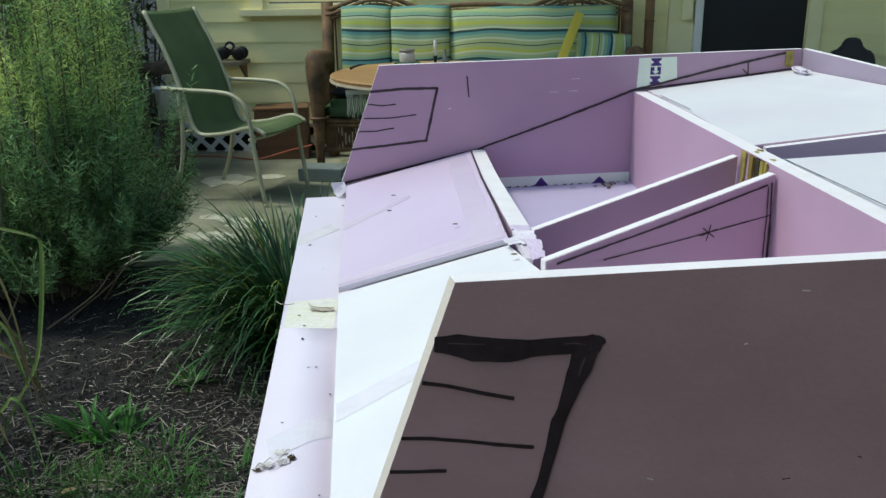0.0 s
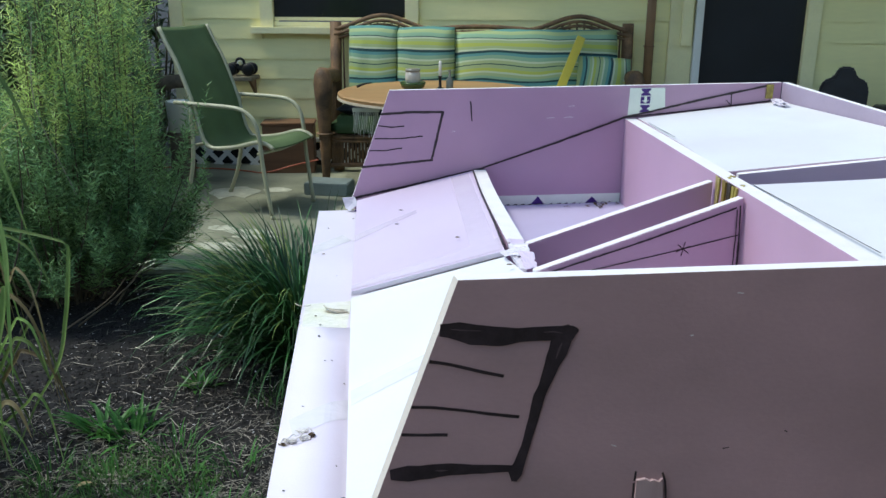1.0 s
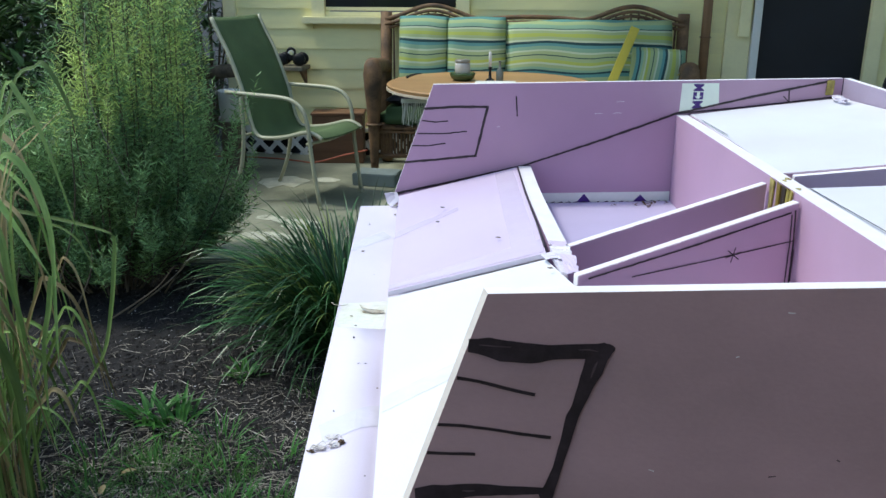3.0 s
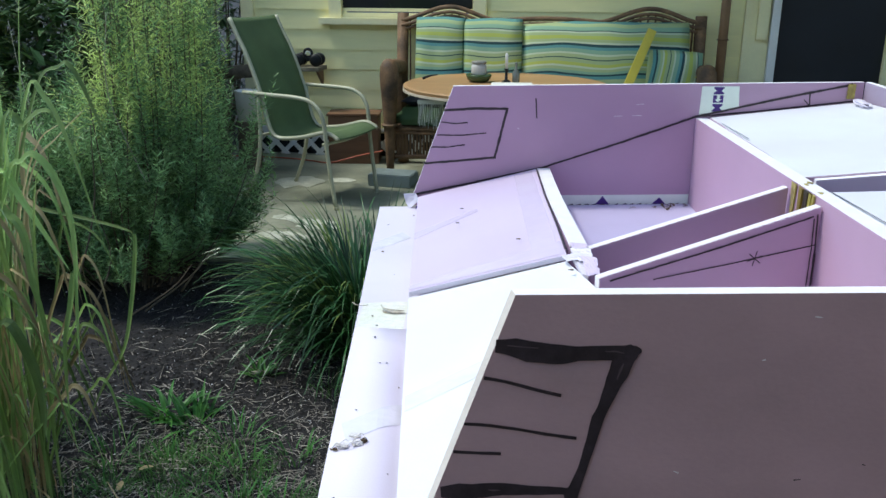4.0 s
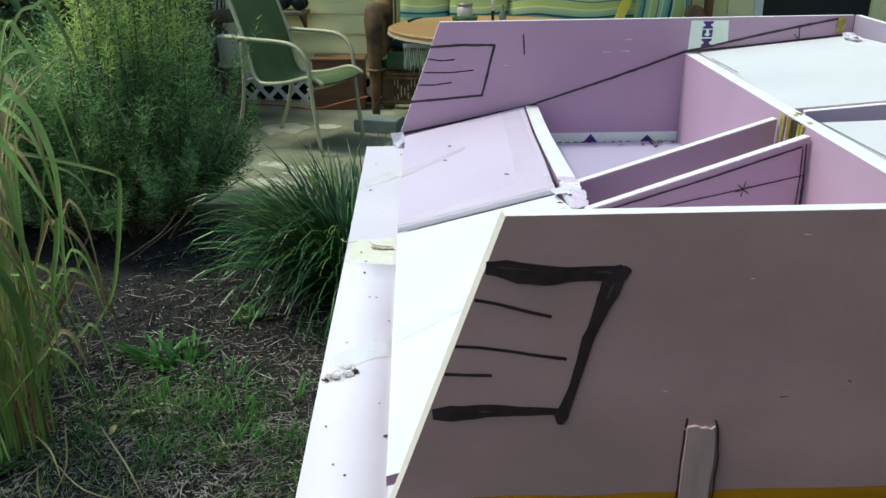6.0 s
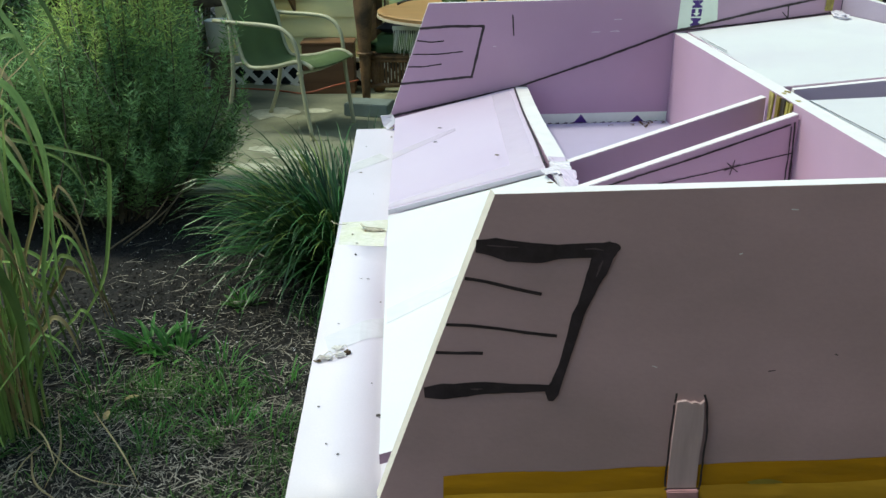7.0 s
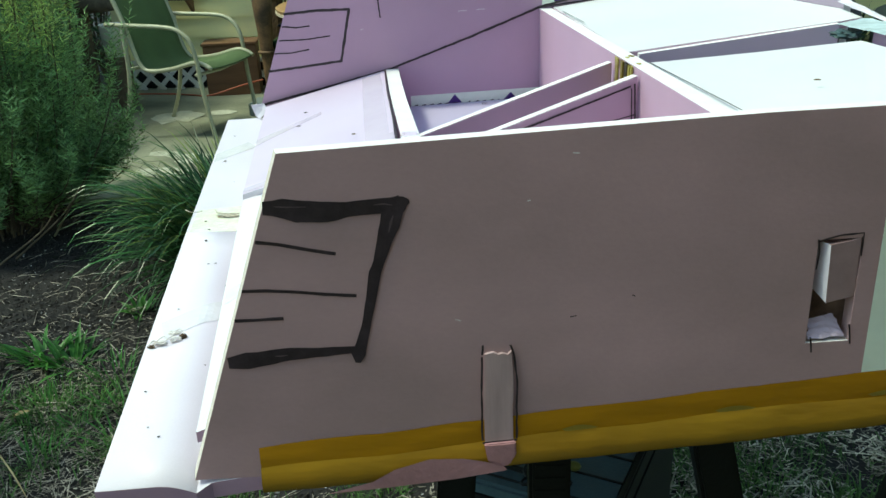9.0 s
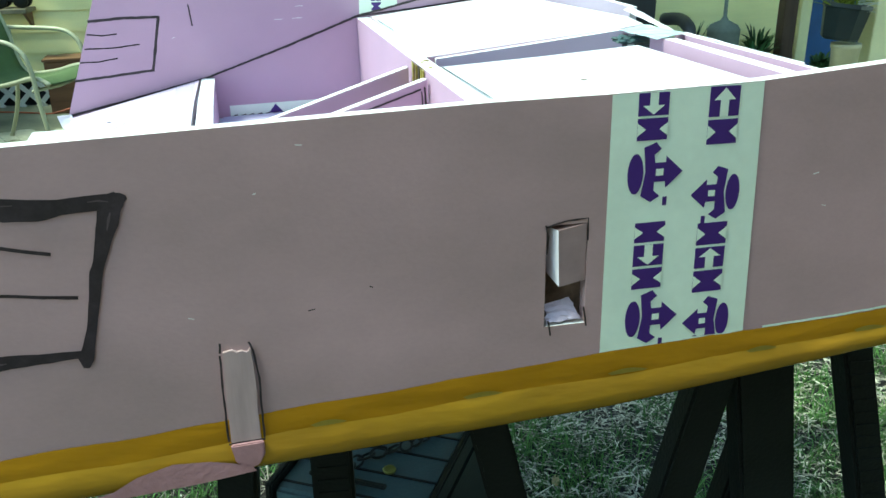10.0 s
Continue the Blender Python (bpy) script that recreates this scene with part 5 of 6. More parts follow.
    # fallen dry blades on the ground round the clump
    for k in range(9):
        x, y, an, ln = rnd.uniform(0.05, 0.45), rnd.uniform(-0.25, 0.15), rnd.uniform(-1.9, -0.2), rnd.uniform(0.12, 0.34)
        bend = rnd.uniform(-0.3, 0.3)
        strip(dry, [(x, y, 0.03 + 0.05 * rnd.random()), (x + 0.5 * ln * math.cos(an), y + 0.5 * ln * math.sin(an), 0.03), (x + ln * math.cos(an + bend), y + ln * math.sin(an + bend), 0.012)], rnd.uniform(0.0014, 0.0036))
    tagged(mesh_of("green_foliage", *green, REED, clump, "pale green blades"), kind="stuff")
    tagged(mesh_of("dry_foliage", *dry, REED_DRY, clump, "dry tan blades"), kind="stuff")


def build_liriope():
    rnd = random.Random(12)
    clump = thing("strap_leaf_clump", "dark green clump of strap-leaved border grass", "ornamental grass", (-0.70, 2.98, 0))
    for name, n, lo, hi, lean, lab in (("inner_foliage", 520, 0.48, 0.74, 26, "upright inner leaves"), ("outer_foliage", 600, 0.40, 0.64, 52, "drooping outer leaves")):
        V, F = [], []
        for i in range(n):
            a, r = rnd.uniform(0, 6.283), 0.20 * math.sqrt(rnd.random())
            blade(V, F, (r * math.cos(a), r * math.sin(a), 0), a + rnd.uniform(-0.6, 0.6), rnd.uniform(lo, hi), rnd.uniform(0.007, 0.0125), rnd.uniform(2, lean) + 60 * r, rnd.uniform(60, 145), 8, rnd.uniform(-0.5, 0.5))
        tagged(mesh_of(name, V, F, LIRIOPE, clump, lab), kind="stuff")
    V, F = [], []
    for i in range(60):
        a = rnd.uniform(2.0, 5.4)
        blade(V, F, (0.1 * math.cos(a), 0.1 * math.sin(a), 0), a + rnd.uniform(-0.3, 0.3), rnd.uniform(0.55, 0.70), 0.008, rnd.uniform(15, 40), rnd.uniform(70, 115), 8, rnd.uniform(-0.4, 0.4))
    tagged(mesh_of("yellowing_foliage", V, F, leaf_mat("yellowing_leaf", (0.24, 0.31, 0.09), (0.12, 0.19, 0.05)), clump, "yellowing outer leaves"), kind="stuff")


def build_weeds():
    """Low rosettes of broad blades, then finer tufts."""
    spots = ((-1.20, 2.30, 0.22, 34, 1), (-1.09, 2.26, 0.19, 26, 1), (-1.006, 2.633, 0.12, 22, 1), (-0.91, 2.168, 0.15, 46, 0), (-1.053, 2.0, 0.14, 44, 0), (-0.711, 2.116, 0.12, 34, 0), (-0.716, 2.544, 0.12, 60, 2), (-0.777, 1.87, 0.14, 46, 0), (-0.66, 1.89, 0.12, 36, 0), (-1.17, 1.86, 0.12, 30, 0), (-0.93, 1.93, 0.10, 30, 0), (-1.38, 1.66, 0.13, 24, 1), (-1.25, 2.02, 0.13, 36, 0), (-0.84, 2.02, 0.13, 40, 0), (-0.98, 1.78, 0.12, 38, 0), (-0.60, 2.30, 0.10, 30, 2))
    for i, (x, y, rad, n, sort) in enumerate(spots):
        rnd = random.Random(30 + i)
        w = thing("grass_tuft", ("low bright green grass tuft in dark mulch", "broad-bladed bright green weed in dark mulch", "fine feathery green tuft in dark mulch")[sort], "grass tuft", (x, y, 0), group="grass tufts in the mulch")
        V, F = [], []
        for k in range(n):
            a, r = rnd.uniform(0, 6.283), rad * (0.25 if sort == 1 else 0.5) * math.sqrt(rnd.random())
            wide = (rnd.uniform(0.003, 0.006), rnd.uniform(0.010, 0.017), rnd.uniform(0.002, 0.0035))[sort]
            lean = (rnd.uniform(15, 65), rnd.uniform(30, 78), rnd.uniform(5, 50))[sort]
            blade(V, F, (r * math.cos(a), r * math.sin(a), ground_z(x, y) - 0.005), a + rnd.uniform(-.7, .7), rad * rnd.uniform(0.4, 0.85), wide, lean, rnd.uniform(15, 65), 5, rnd.uniform(-.5, .5))
        mesh_of("foliage", V, F, GRASS if sort == 2 else WEED, w)


def build_lawn():
    rnd = random.Random(50)
    V, F = [], []

    def dens(x, y):
        n = 0.9 * noise.noise((x * 2.2, y * 2.2, 1.0)) + 1.1 * noise.noise((x * 7, y * 7, 7.0))
        n -= 1.6 * max(0, (x - 2.3) / 1.2, (-0.1 - y) / 0.9, (-1.9 - x) / 0.7) + max(0, (y - 3.5) / 0.4)
        if x > 0.1:
            return 0.62 + n
        return 0.14 + n + (0.2 if y < 1.95 else 0) - 1.0 * max(0, min(1, (y - 2.05) / 0.45))
    made = 0
    while made < 115000:
        x, y = rnd.uniform(-2.8, 3.6), rnd.uniform(-1.1, 3.85)
        if x < 0.2 and y > 2.9 or rnd.random() > dens(x, y):
            continue
        blade(V, F, (x, y, ground_z(x, y) - 0.003), rnd.uniform(0, 6.283), rnd.uniform(0.018, 0.066), rnd.uniform(0.0018, 0.0042), rnd.uniform(5, 75), rnd.uniform(10, 90), 3)
        made += 1
    tagged(mesh_of("lawn_grass", V, F, GRASS), "thin patchy lawn grass", "grass", kind="stuff")
    V, F = [], []
    def straw_piece(V, F, x, y, wide):
        z = ground_z(x, y) + 0.004 + (0.006 if x < 0 else 0.016) * rnd.random()
        a, ln = rnd.uniform(0, 6.283), rnd.uniform(0.006, 0.03) * (3.2 if rnd.random() < 0.13 else 1)
        w = rnd.uniform(0.0005, 0.0017) * wide
        d, s = Vector((math.cos(a), math.sin(a), rnd.uniform(-.15, .2))), Vector((-math.sin(a), math.cos(a), 0))
        p = Vector((x, y, z))
        b = len(V)
        V += [p + s * w, p - s * w, p + d * ln - s * w * .6, p + d * ln + s * w * .6, p + d * ln * .5 + Vector((0, 0, w))]
        F += [(b, b + 1, b + 4), (b + 1, b + 2, b + 4), (b + 2, b + 3, b + 4), (b + 3, b, b + 4)]
    for i in range(54000):
        x, y = (rnd.gauss(0.2, 1.3), rnd.uniform(-0.6, 3.75)) if i < 44000 else (rnd.gauss(-0.9, 0.4), rnd.gauss(1.75, 0.4))
        if x < 0 and i < 44000 and rnd.random() < 0.64 + 0.8 * noise.noise((x * 4, y * 4, 2.0)) + 0.35 * max(0, y - 2.2):
            continue
        straw_piece(V, F, x, y, 1)
    # paler copy of the straw: sunlight on the ground there is in its colour
    V2, F2 = [], []
    stray = random.Random(51)
    for i in range(52000):
        x, y = rnd.uniform(0.25, 2.7), rnd.uniform(1.1, 3.7)
        x, y = abs(x - 0.12 + stray.gauss(0, 0.22)) + 0.12, min(3.8, y + stray.gauss(0, 0.16))
        if rnd.random() < 0.35 + 1.3 * noise.noise((x * 5, y * 5, 2.0)):
            continue
        straw_piece(V2, F2, x, y, 1.8)
    tagged(mesh_of("dry_thatch", V2, F2, leaf_mat("sunlit_dry_thatch", (0.58, 0.56, 0.45), (0.25, 0.24, 0.19), trans=0.0, island=0.7, scale=5)), "dry thatch between the grass, paled to look sunlit", "litter", kind="stuff")
    # long dry stalks lying on the mulch
    for i in range(420):
        x, y = rnd.uniform(-1.75, 0.0), rnd.uniform(1.5, 3.2)
        a, ln, w, bend = rnd.uniform(0, 6.283), rnd.uniform(0.03, 0.12), rnd.uniform(0.0007, 0.0015), rnd.uniform(-.35, .35)
        p = Vector((x, y, ground_z(x, y) + rnd.uniform(0.006, 0.018)))
        m, s = p + Vector((math.cos(a), math.sin(a), 0.08)) * ln * 0.5, Vector((-math.sin(a), math.cos(a), 0)) * w
        e = m + Vector((math.cos(a + bend), math.sin(a + bend), -0.08)) * ln * 0.5
        b = len(V)
        V += [p + s, p - s, m - s, m + s, e, m + Vector((0, 0, w))]
        F += [(b, b + 1, b + 2, b + 5), (b, b + 5, b + 3), (b + 2, b + 4, b + 5), (b + 5, b + 4, b + 3)]
    tagged(mesh_of("straw_litter", V, F, STRAW), "dry straw, chips and twig litter", "litter", kind="stuff")
    for name, n, r0, r1, m, lab in (("mulch_chips", 34000, 0.0025, 0.009, mat("dark_mulch_chip", (0.022, 0.019, 0.019), 0.95, island=0.85), "dark bark mulch chips"), ("gravel_bits", 5500, 0.0012, 0.0040, mat("pale_grit", (0.52, 0.52, 0.53), 0.9, island=0.7), "pale grit and shell bits")):
        V, F = [], []
        for i in range(n):
            x, y = (rnd.gauss(-1.0, 0.75) if name == "mulch_chips" else rnd.gauss(0.0, 1.3)), rnd.uniform(0.0, 3.8)
            r = rnd.uniform(r0, r1)
            an = rnd.uniform(0, 6.283)
            u, v = Vector((math.cos(an), math.sin(an), rnd.uniform(-.3, .3))) * r * rnd.uniform(1, 2), Vector((-math.sin(an), math.cos(an), 0)) * r * 0.7
            p = Vector((x, y, ground_z(x, y) + 0.001))
            b = len(V)
            V += [p + u, p + v, p - u, p - v, p + Vector((0.1 * r, 0, 0.8 * r))]
            F += [(b, b + 1, b + 4), (b + 1, b + 2, b + 4), (b + 2, b + 3, b + 4), (b + 3, b, b + 4)]
        tagged(mesh_of(name, V, F, m), lab, "mulch" if n > 9000 else "gravel", kind="stuff")
    for k, (x, y, rz, sz) in enumerate(((-1.129, 1.958, 20, 0.045), (-1.136, 1.856, 100, 0.04), (-0.55, 2.05, 200, 0.04), (0.55, 1.9, 40, 0.05), (0.9, 2.2, 160, 0.05), (0.75, 1.6, 70, 0.04), (1.1, 1.5, 230, 0.05))):
        V, F = [], []
        blade(V, F, (0, 0, 0.006), 0, sz, sz * 0.5, 70, 45, 5)
        lf = mesh_of("fallen_leaf", V, F, REED_DRY)
        lf.matrix_basis = pose(x, y, 0.010, 0, 0, rz)
        tagged(lf, "curled dry tan leaf on the ground", "leaf", group="fallen leaves")


# ---- patio furniture ----
def build_sling_chair():
    ch = thing("patio_chair", "olive green sling patio chair with sage metal frame", "chair", (-1.555, 5.16, 0.02), -17)
    hw = 0.235
    back = [(-0.425, 1.12), (-0.375, 1.02), (-0.310, 0.90), (-0.225, 0.68), (-0.185, 0.52), (-0.155, 0.445), (-0.10, 0.41), (0.06, 0.425), (0.215, 0.465), (0.285, 0.458), (0.330, 0.432)]
    prof = curve_pts([(u, 0, z) for u, z in back], 4)
    for v in (-hw, hw):
        part("side_rail", tube([p + Vector((0, v, 0)) for p in prof], 0.013, 8), FRAME_PAINT, ch, smooth=True)
        arm = curve_pts([(-0.335, v * 1.12, 0.680), (-0.15, v * 1.14, 0.676), (0.05, v * 1.15, 0.672), (0.155, v * 1.14, 0.655), (0.225, v * 1.12, 0.595), (0.252, v * 1.10, 0.49), (0.265, v * 1.09, 0.32), (0.308, v * 1.06, 0.006)], 5)
        part("arm_and_leg", tube(arm, 0.013, 8), FRAME_PAINT, ch, "bent tube armrest and front leg", smooth=True)
        leg = curve_pts([(-0.225, v * 1.1, 0.67), (-0.225, v * 1.1, 0.42), (-0.265, v * 1.1, 0.2), (-0.350, v * 1.14, 0.006)], 5)
        part("rear_leg", tube(leg, 0.013, 8), FRAME_PAINT, ch, smooth=True)
        for u in (0.308, -0.350):
            part("foot_cap", lathe([(0.014, 0), (0.016, 0.004), (0.016, 0.02), (0.014, 0.022)], 10, at=(u, v * 1.06 if u > 0 else v * 1.14, -0.001)), FRAME_PAINT, ch)
    bm = bmesh.new()
    prev = None
    for i, p in enumerate(prof):
        q = prof[min(i + 1, len(prof) - 1)] - prof[max(0, i - 1)]
        nrm = Vector((-q.z, 0, q.x)).normalized()
        row = []
        for k in range(9):
            s = -1 + 2 * k / 8
            sag = 0.018 * (1 - s * s)
            row.append(bm.verts.new(p + Vector((0, s * (hw - 0.004), 0)) - nrm * sag))
        if prev:
            for k in range(8):
                bm.faces.new((prev[k], prev[k + 1], row[k + 1], row[k]))
        prev = row
    r = bmesh.ops.extrude_face_region(bm, geom=list(bm.faces))
    bmesh.ops.translate(bm, verts=[g for g in r["geom"] if isinstance(g, bmesh.types.BMVert)], vec=(0.002, 0, 0.002))
    part("sling", bm, SLING, ch, "stretched olive green fabric", smooth=True)
    for u, z in ((-0.225, 0.42), (0.238, 0.40)):
        part("cross_bar", tube([(u, -hw * 1.1, z), (u, 0, z - 0.012), (u, hw * 1.1, z)], 0.010, 8), FRAME_PAINT, ch, smooth=True)


def stripes(name, vertical=False, seed=0.0):
    """Woven cushion cloth: bands of pale green, yellow-green, teal, white and near-black."""
    m = bpy.data.materials.new(name)
    m.use_nodes = True
    t = m.node_tree
    b = t.nodes["Principled BSDF"]
    b.inputs["Roughness"].default_value = 0.85
    co = t.nodes.new("ShaderNodeTexCoord")
    sep = t.nodes.new("ShaderNodeSeparateXYZ")
    t.links.new(co.outputs["Object"], sep.inputs[0])
    nz = t.nodes.new("ShaderNodeTexNoise")
    nz.inputs["Scale"].default_value, nz.inputs["Detail"].default_value = 2.2, 1
    t.links.new(co.outputs["Object"], nz.inputs["Vector"])
    add = t.nodes.new("ShaderNodeMath")
    add.operation = "MULTIPLY_ADD"
    add.inputs[1].default_value = 0.11
    t.links.new(nz.outputs[0], add.inputs[0])
    t.links.new(sep.outputs["X" if vertical else "Z"], add.inputs[2])
    mul = t.nodes.new("ShaderNodeMath")
    mul.operation, mul.inputs[1].default_value = "MULTIPLY_ADD", 2.7
    mul.inputs[2].default_value = seed
    t.links.new(add.outputs[0], mul.inputs[0])
    fr = t.nodes.new("ShaderNodeMath")
    fr.operation = "FRACT"
    t.links.new(mul.outputs[0], fr.inputs[0])
    r = t.nodes.new("ShaderNodeValToRGB")
    r.color_ramp.interpolation = "CONSTANT"
    P, Y, W, K, G, B = (0.33, 0.42, 0.21), (0.40, 0.46, 0.10), (0.48, 0.55, 0.38), (0.015, 0.055, 0.06), (0.22, 0.37, 0.25), (0.10, 0.27, 0.26)
    bands = ((0, B), (0.06, K), (0.095, G), (0.14, P), (0.19, W), (0.22, Y), (0.27, P), (0.33, K), (0.345, P), (0.40, W), (0.43, G), (0.50, B), (0.55, K), (0.595, W), (0.63, P), (0.68, Y), (0.75, P), (0.80, W), (0.83, K), (0.845, G), (0.92, P))
    els = r.color_ramp.elements
    els.remove(els[1])
    els[0].position, els[0].color = 0, (*bands[0][1], 1)
    for pos, c in bands[1:]:
        els.new(pos).color = (*c, 1)
    t.links.new(fr.outputs[0], r.inputs[0])
    t.links.new(r.outputs[0], b.inputs["Base Color"])
    n2 = t.nodes.new("ShaderNodeTexNoise")
    n2.inputs["Scale"].default_value = 500
    t.links.new(co.outputs["Object"], n2.inputs["Vector"])
    bp = t.nodes.new("ShaderNodeBump")
    bp.inputs["Strength"].default_value, bp.inputs["Distance"].default_value = 0.3, 0.003
    t.links.new(n2.outputs[0], bp.inputs["Height"])
    t.links.new(bp.outputs[0], b.inputs["Normal"])
    return m


def pillow_bm(w, h, d, n=10, puff=1.0, seed=0):
    """A stuffed cushion, w by h, d thick, with soft edges and slight creases."""
    bm = bmesh.new()
    rows = {}
    for sgn in (1, -1):
        for j in range(n + 1):
            for i in range(n + 1):
                u, v = -1 + 2 * i / n, -1 + 2 * j / n
                k = (1 - abs(u) ** 4) ** 0.5 * (1 - abs(v) ** 4) ** 0.5
                if k < 1e-6 and sgn < 0:
                    rows[sgn, i, j] = rows[1, i, j]
                    continue
                crease = 0.10 * noise.noise((u * 2.2 + seed, v * 1.4, seed))
                rows[sgn, i, j] = bm.verts.new((u * w / 2 * (1 - 0.02 * v * v), -sgn * d / 2 * k * (puff + crease), v * h / 2 * (1 - 0.025 * u * u) + 0.01 * noise.noise((u * 2 + seed, seed, 0)) * w))
        for j in range(n):
            for i in range(n):
                f = [rows[sgn, i, j], rows[sgn, i + 1, j], rows[sgn, i + 1, j + 1], rows[sgn, i, j + 1]]
                bm.faces.new(f if sgn > 0 else f[::-1])
    return bm


SOFA_Y = 6.28


def build_sofa():
    so = thing("wicker_sofa", "brown wicker sofa with scalloped rattan back frame", "sofa", (-0.136, SOFA_Y, 0.03))
    hw = 1.067
    shared = {}

    def canes(x, y, z, h, r):
        """One upright cane; alike canes share a mesh."""
        if (h, r) not in shared:
            shared[h, r] = part("cane", tube([(0, 0, 0), (0, 0, h)], r, 6), WICKER, so)
            ob = shared[h, r]
        else:
            ob = new("cane", shared[h, r].data)
            ob.parent = so
        ob.matrix_basis = pose(x, y, z)
    # scalloped top rail of three bundled canes
    for k, (off, r) in enumerate(((0.0, 0.016), (-0.035, 0.012), (-0.065, 0.012))):
        pts = []
        for i in range(61):
            s = i / 60
            pts.append((-hw + 2 * hw * s, 0.0 - 0.012 * (k % 2), 1.052 + off + 0.075 * max(0, math.sin(s * 3 * math.pi)) ** 2 + 0.02 * abs(math.sin(s * 3 * math.pi))))
        part("top_rail", tube(pts, r, 7), WICKER, so, "bent rattan cane rail", smooth=True)
    for s in (-1, 1):
        part("back_post", tube([(s * hw, 0, 0), (s * hw, 0.0, 0.6), (s * (hw - 0.005), 0.03, 1.10)], 0.042, 10), WICKER, so, smooth=True)
        # rolled arm: bulbous front that narrows down to a bound leg
        prof = [(0.0, 0.026), (0.10, 0.030), (0.22, 0.036), (0.40, 0.044), (0.52, 0.053), (0.62, 0.062), (0.70, 0.067), (0.76, 0.062), (0.80, 0.044), (0.815, 0.018)]
        bm = lathe([(r, z) for z, r in prof], 16, at=(s * (hw - 0.005), -0.49, 0))
        arm = part("arm_front", bm, WICKER, so, "woven rolled arm front", smooth=True)
        part("arm_rest", tube(curve_pts([(s * (hw - 0.005), -0.49, 0.755), (s * hw, -0.3, 0.745), (s * hw, -0.05, 0.72)], 5), 0.052, 10), WICKER, so, "woven rolled armrest", smooth=True)
        for i in range(9):
            canes(s * hw, -0.45 + i * 0.05, 0.14, 0.56, 0.009)
        for z in (0.36, 0.60):
            part("binding", tube([(s * (hw - 0.005) + 0.050 * math.cos(a), -0.49 + 0.050 * math.sin(a), z) for a in (2 * math.pi * q / 14 for q in range(14))], 0.011, 6, closed=True), WICKER, arm)
    part("seat_rail", tube([(-hw, -0.46, 0.335), (hw, -0.46, 0.335)], 0.020, 8), WICKER, so, smooth=True)
    part("seat_rail", tube([(-hw, -0.46, 0.305), (hw, -0.46, 0.305)], 0.014, 8), WICKER, so, smooth=True)
    part("low_stretcher", tube(curve_pts([(-hw, -0.47, 0.13), (-0.5, -0.475, 0.145), (0.5, -0.475, 0.145), (hw, -0.47, 0.13)], 5), 0.016, 8), WICKER, so, smooth=True)
    for i in range(86):
        canes(-hw + 0.05 + i * (2 * hw - 0.1) / 85, -0.46, 0.14, 0.165, 0.0095)
    for i in range(40):
        x = -hw + 0.06 + i * (2 * hw - 0.12) / 39
        canes(x, 0.012, 0.3, round(0.75 + 0.05 * max(0, math.sin((x + hw) / (2 * hw) * 3 * math.pi)) ** 2, 2), 0.007)
    part("seat_deck", box(-hw + 0.03, hw - 0.03, -0.45, -0.03, 0.31, 0.345), WICKER, so)
    green = mat("dull_green_seat_cloth", (0.05, 0.10, 0.035), 0.9, vary=0.12, scale=8, fine=300, bump=0.4)
    for cx in (-0.68, 0.02, 0.72):
        c = part("seat_cushion", box(-0.347, 0.347, -0.22, 0.22, -0.075, 0.075, 0.045), green)
        for p in c.data.polygons:
            p.use_smooth = True
        tagged(c, "dull green seat cushion on the wicker sofa", "cushion", group="seat cushions")
        c.matrix_basis = Matrix.Translation((-0.136 + cx, SOFA_Y - 0.27, 0.425)) @ pose(0, 0, 0, 0, 0, 0)
    cloth = stripes("striped_cushion_cloth", seed=0.12)
    for k, (x0, x1, zt, tilt) in enumerate(((-1.085, -0.722, 1.115, 0), (-0.742, -0.305, 1.108, -1.0), (-0.325, 0.852, 1.09, -0.8))):
        w, h = x1 - x0, zt - 0.52
        c = part("back_cushion", pillow_bm(w, h, 0.15, 16, seed=3.1 * k), cloth)
        for p in c.data.polygons:
            p.use_smooth = True
        tagged(c, "green, teal and yellow striped back cushion", "cushion", group="striped back cushions")
        c.matrix_basis = Matrix.Translation(((x0 + x1) / 2, SOFA_Y - 0.105, zt - h / 2)) @ pose(0, 0, 0, -9, tilt, 0)
    up = stripes("striped_pillow_cloth", True, 0.3)
    c = part("throw_pillow", pillow_bm(0.37, 0.40, 0.14, 12, seed=9), up)
    tagged(c, "upright striped throw pillow on the sofa", "pillow")
    c.matrix_basis = Matrix.Translation((0.74, SOFA_Y - 0.24, 0.715)) @ pose(0, 0, 0, -12, 3, 0)
    for p in c.data.polygons:
        p.use_smooth = True
    st = part("yellow_board", box(-0.030, 0.030, -0.014, 0.014, 0, 0.62, 0.003), mat("yellow_paint", (0.62, 0.52, 0.06), 0.5, vary=0.1))
    tagged(st, "yellow painted board leaning on the sofa", "board")
    st.matrix_basis = Matrix.Translation((0.355, SOFA_Y - 0.42, 0.50)) @ pose(0, 0, 0, -18, 22, 0)
    yl = part("yellow_cup", lathe([(0.03, 0), (0.04, 0.02), (0.045, 0.07), (0.04, 0.075), (0.0001, 0.07)], 14), mat("bright_yellow", (0.72, 0.60, 0.02), 0.4))
    tagged(yl, "small bright yellow cup on the sofa arm", "cup")
    yl.matrix_basis = pose(0.865, SOFA_Y - 0.25, 0.675)
    # near-black padded form on the seat's left end
    part_l = part("folded_cloth", pillow_bm(0.42, 0.28, 0.08, 8, seed=5), mat("dark_navy", (0.008, 0.012, 0.022), 0.9, vary=0.2))
    tagged(part_l, "dark navy form on the sofa seat", "cloth")
    part_l.matrix_basis = Matrix.Translation((-0.93, SOFA_Y - 0.26, 0.542)) @ pose(0, 0, 0, 90, 0, 0)


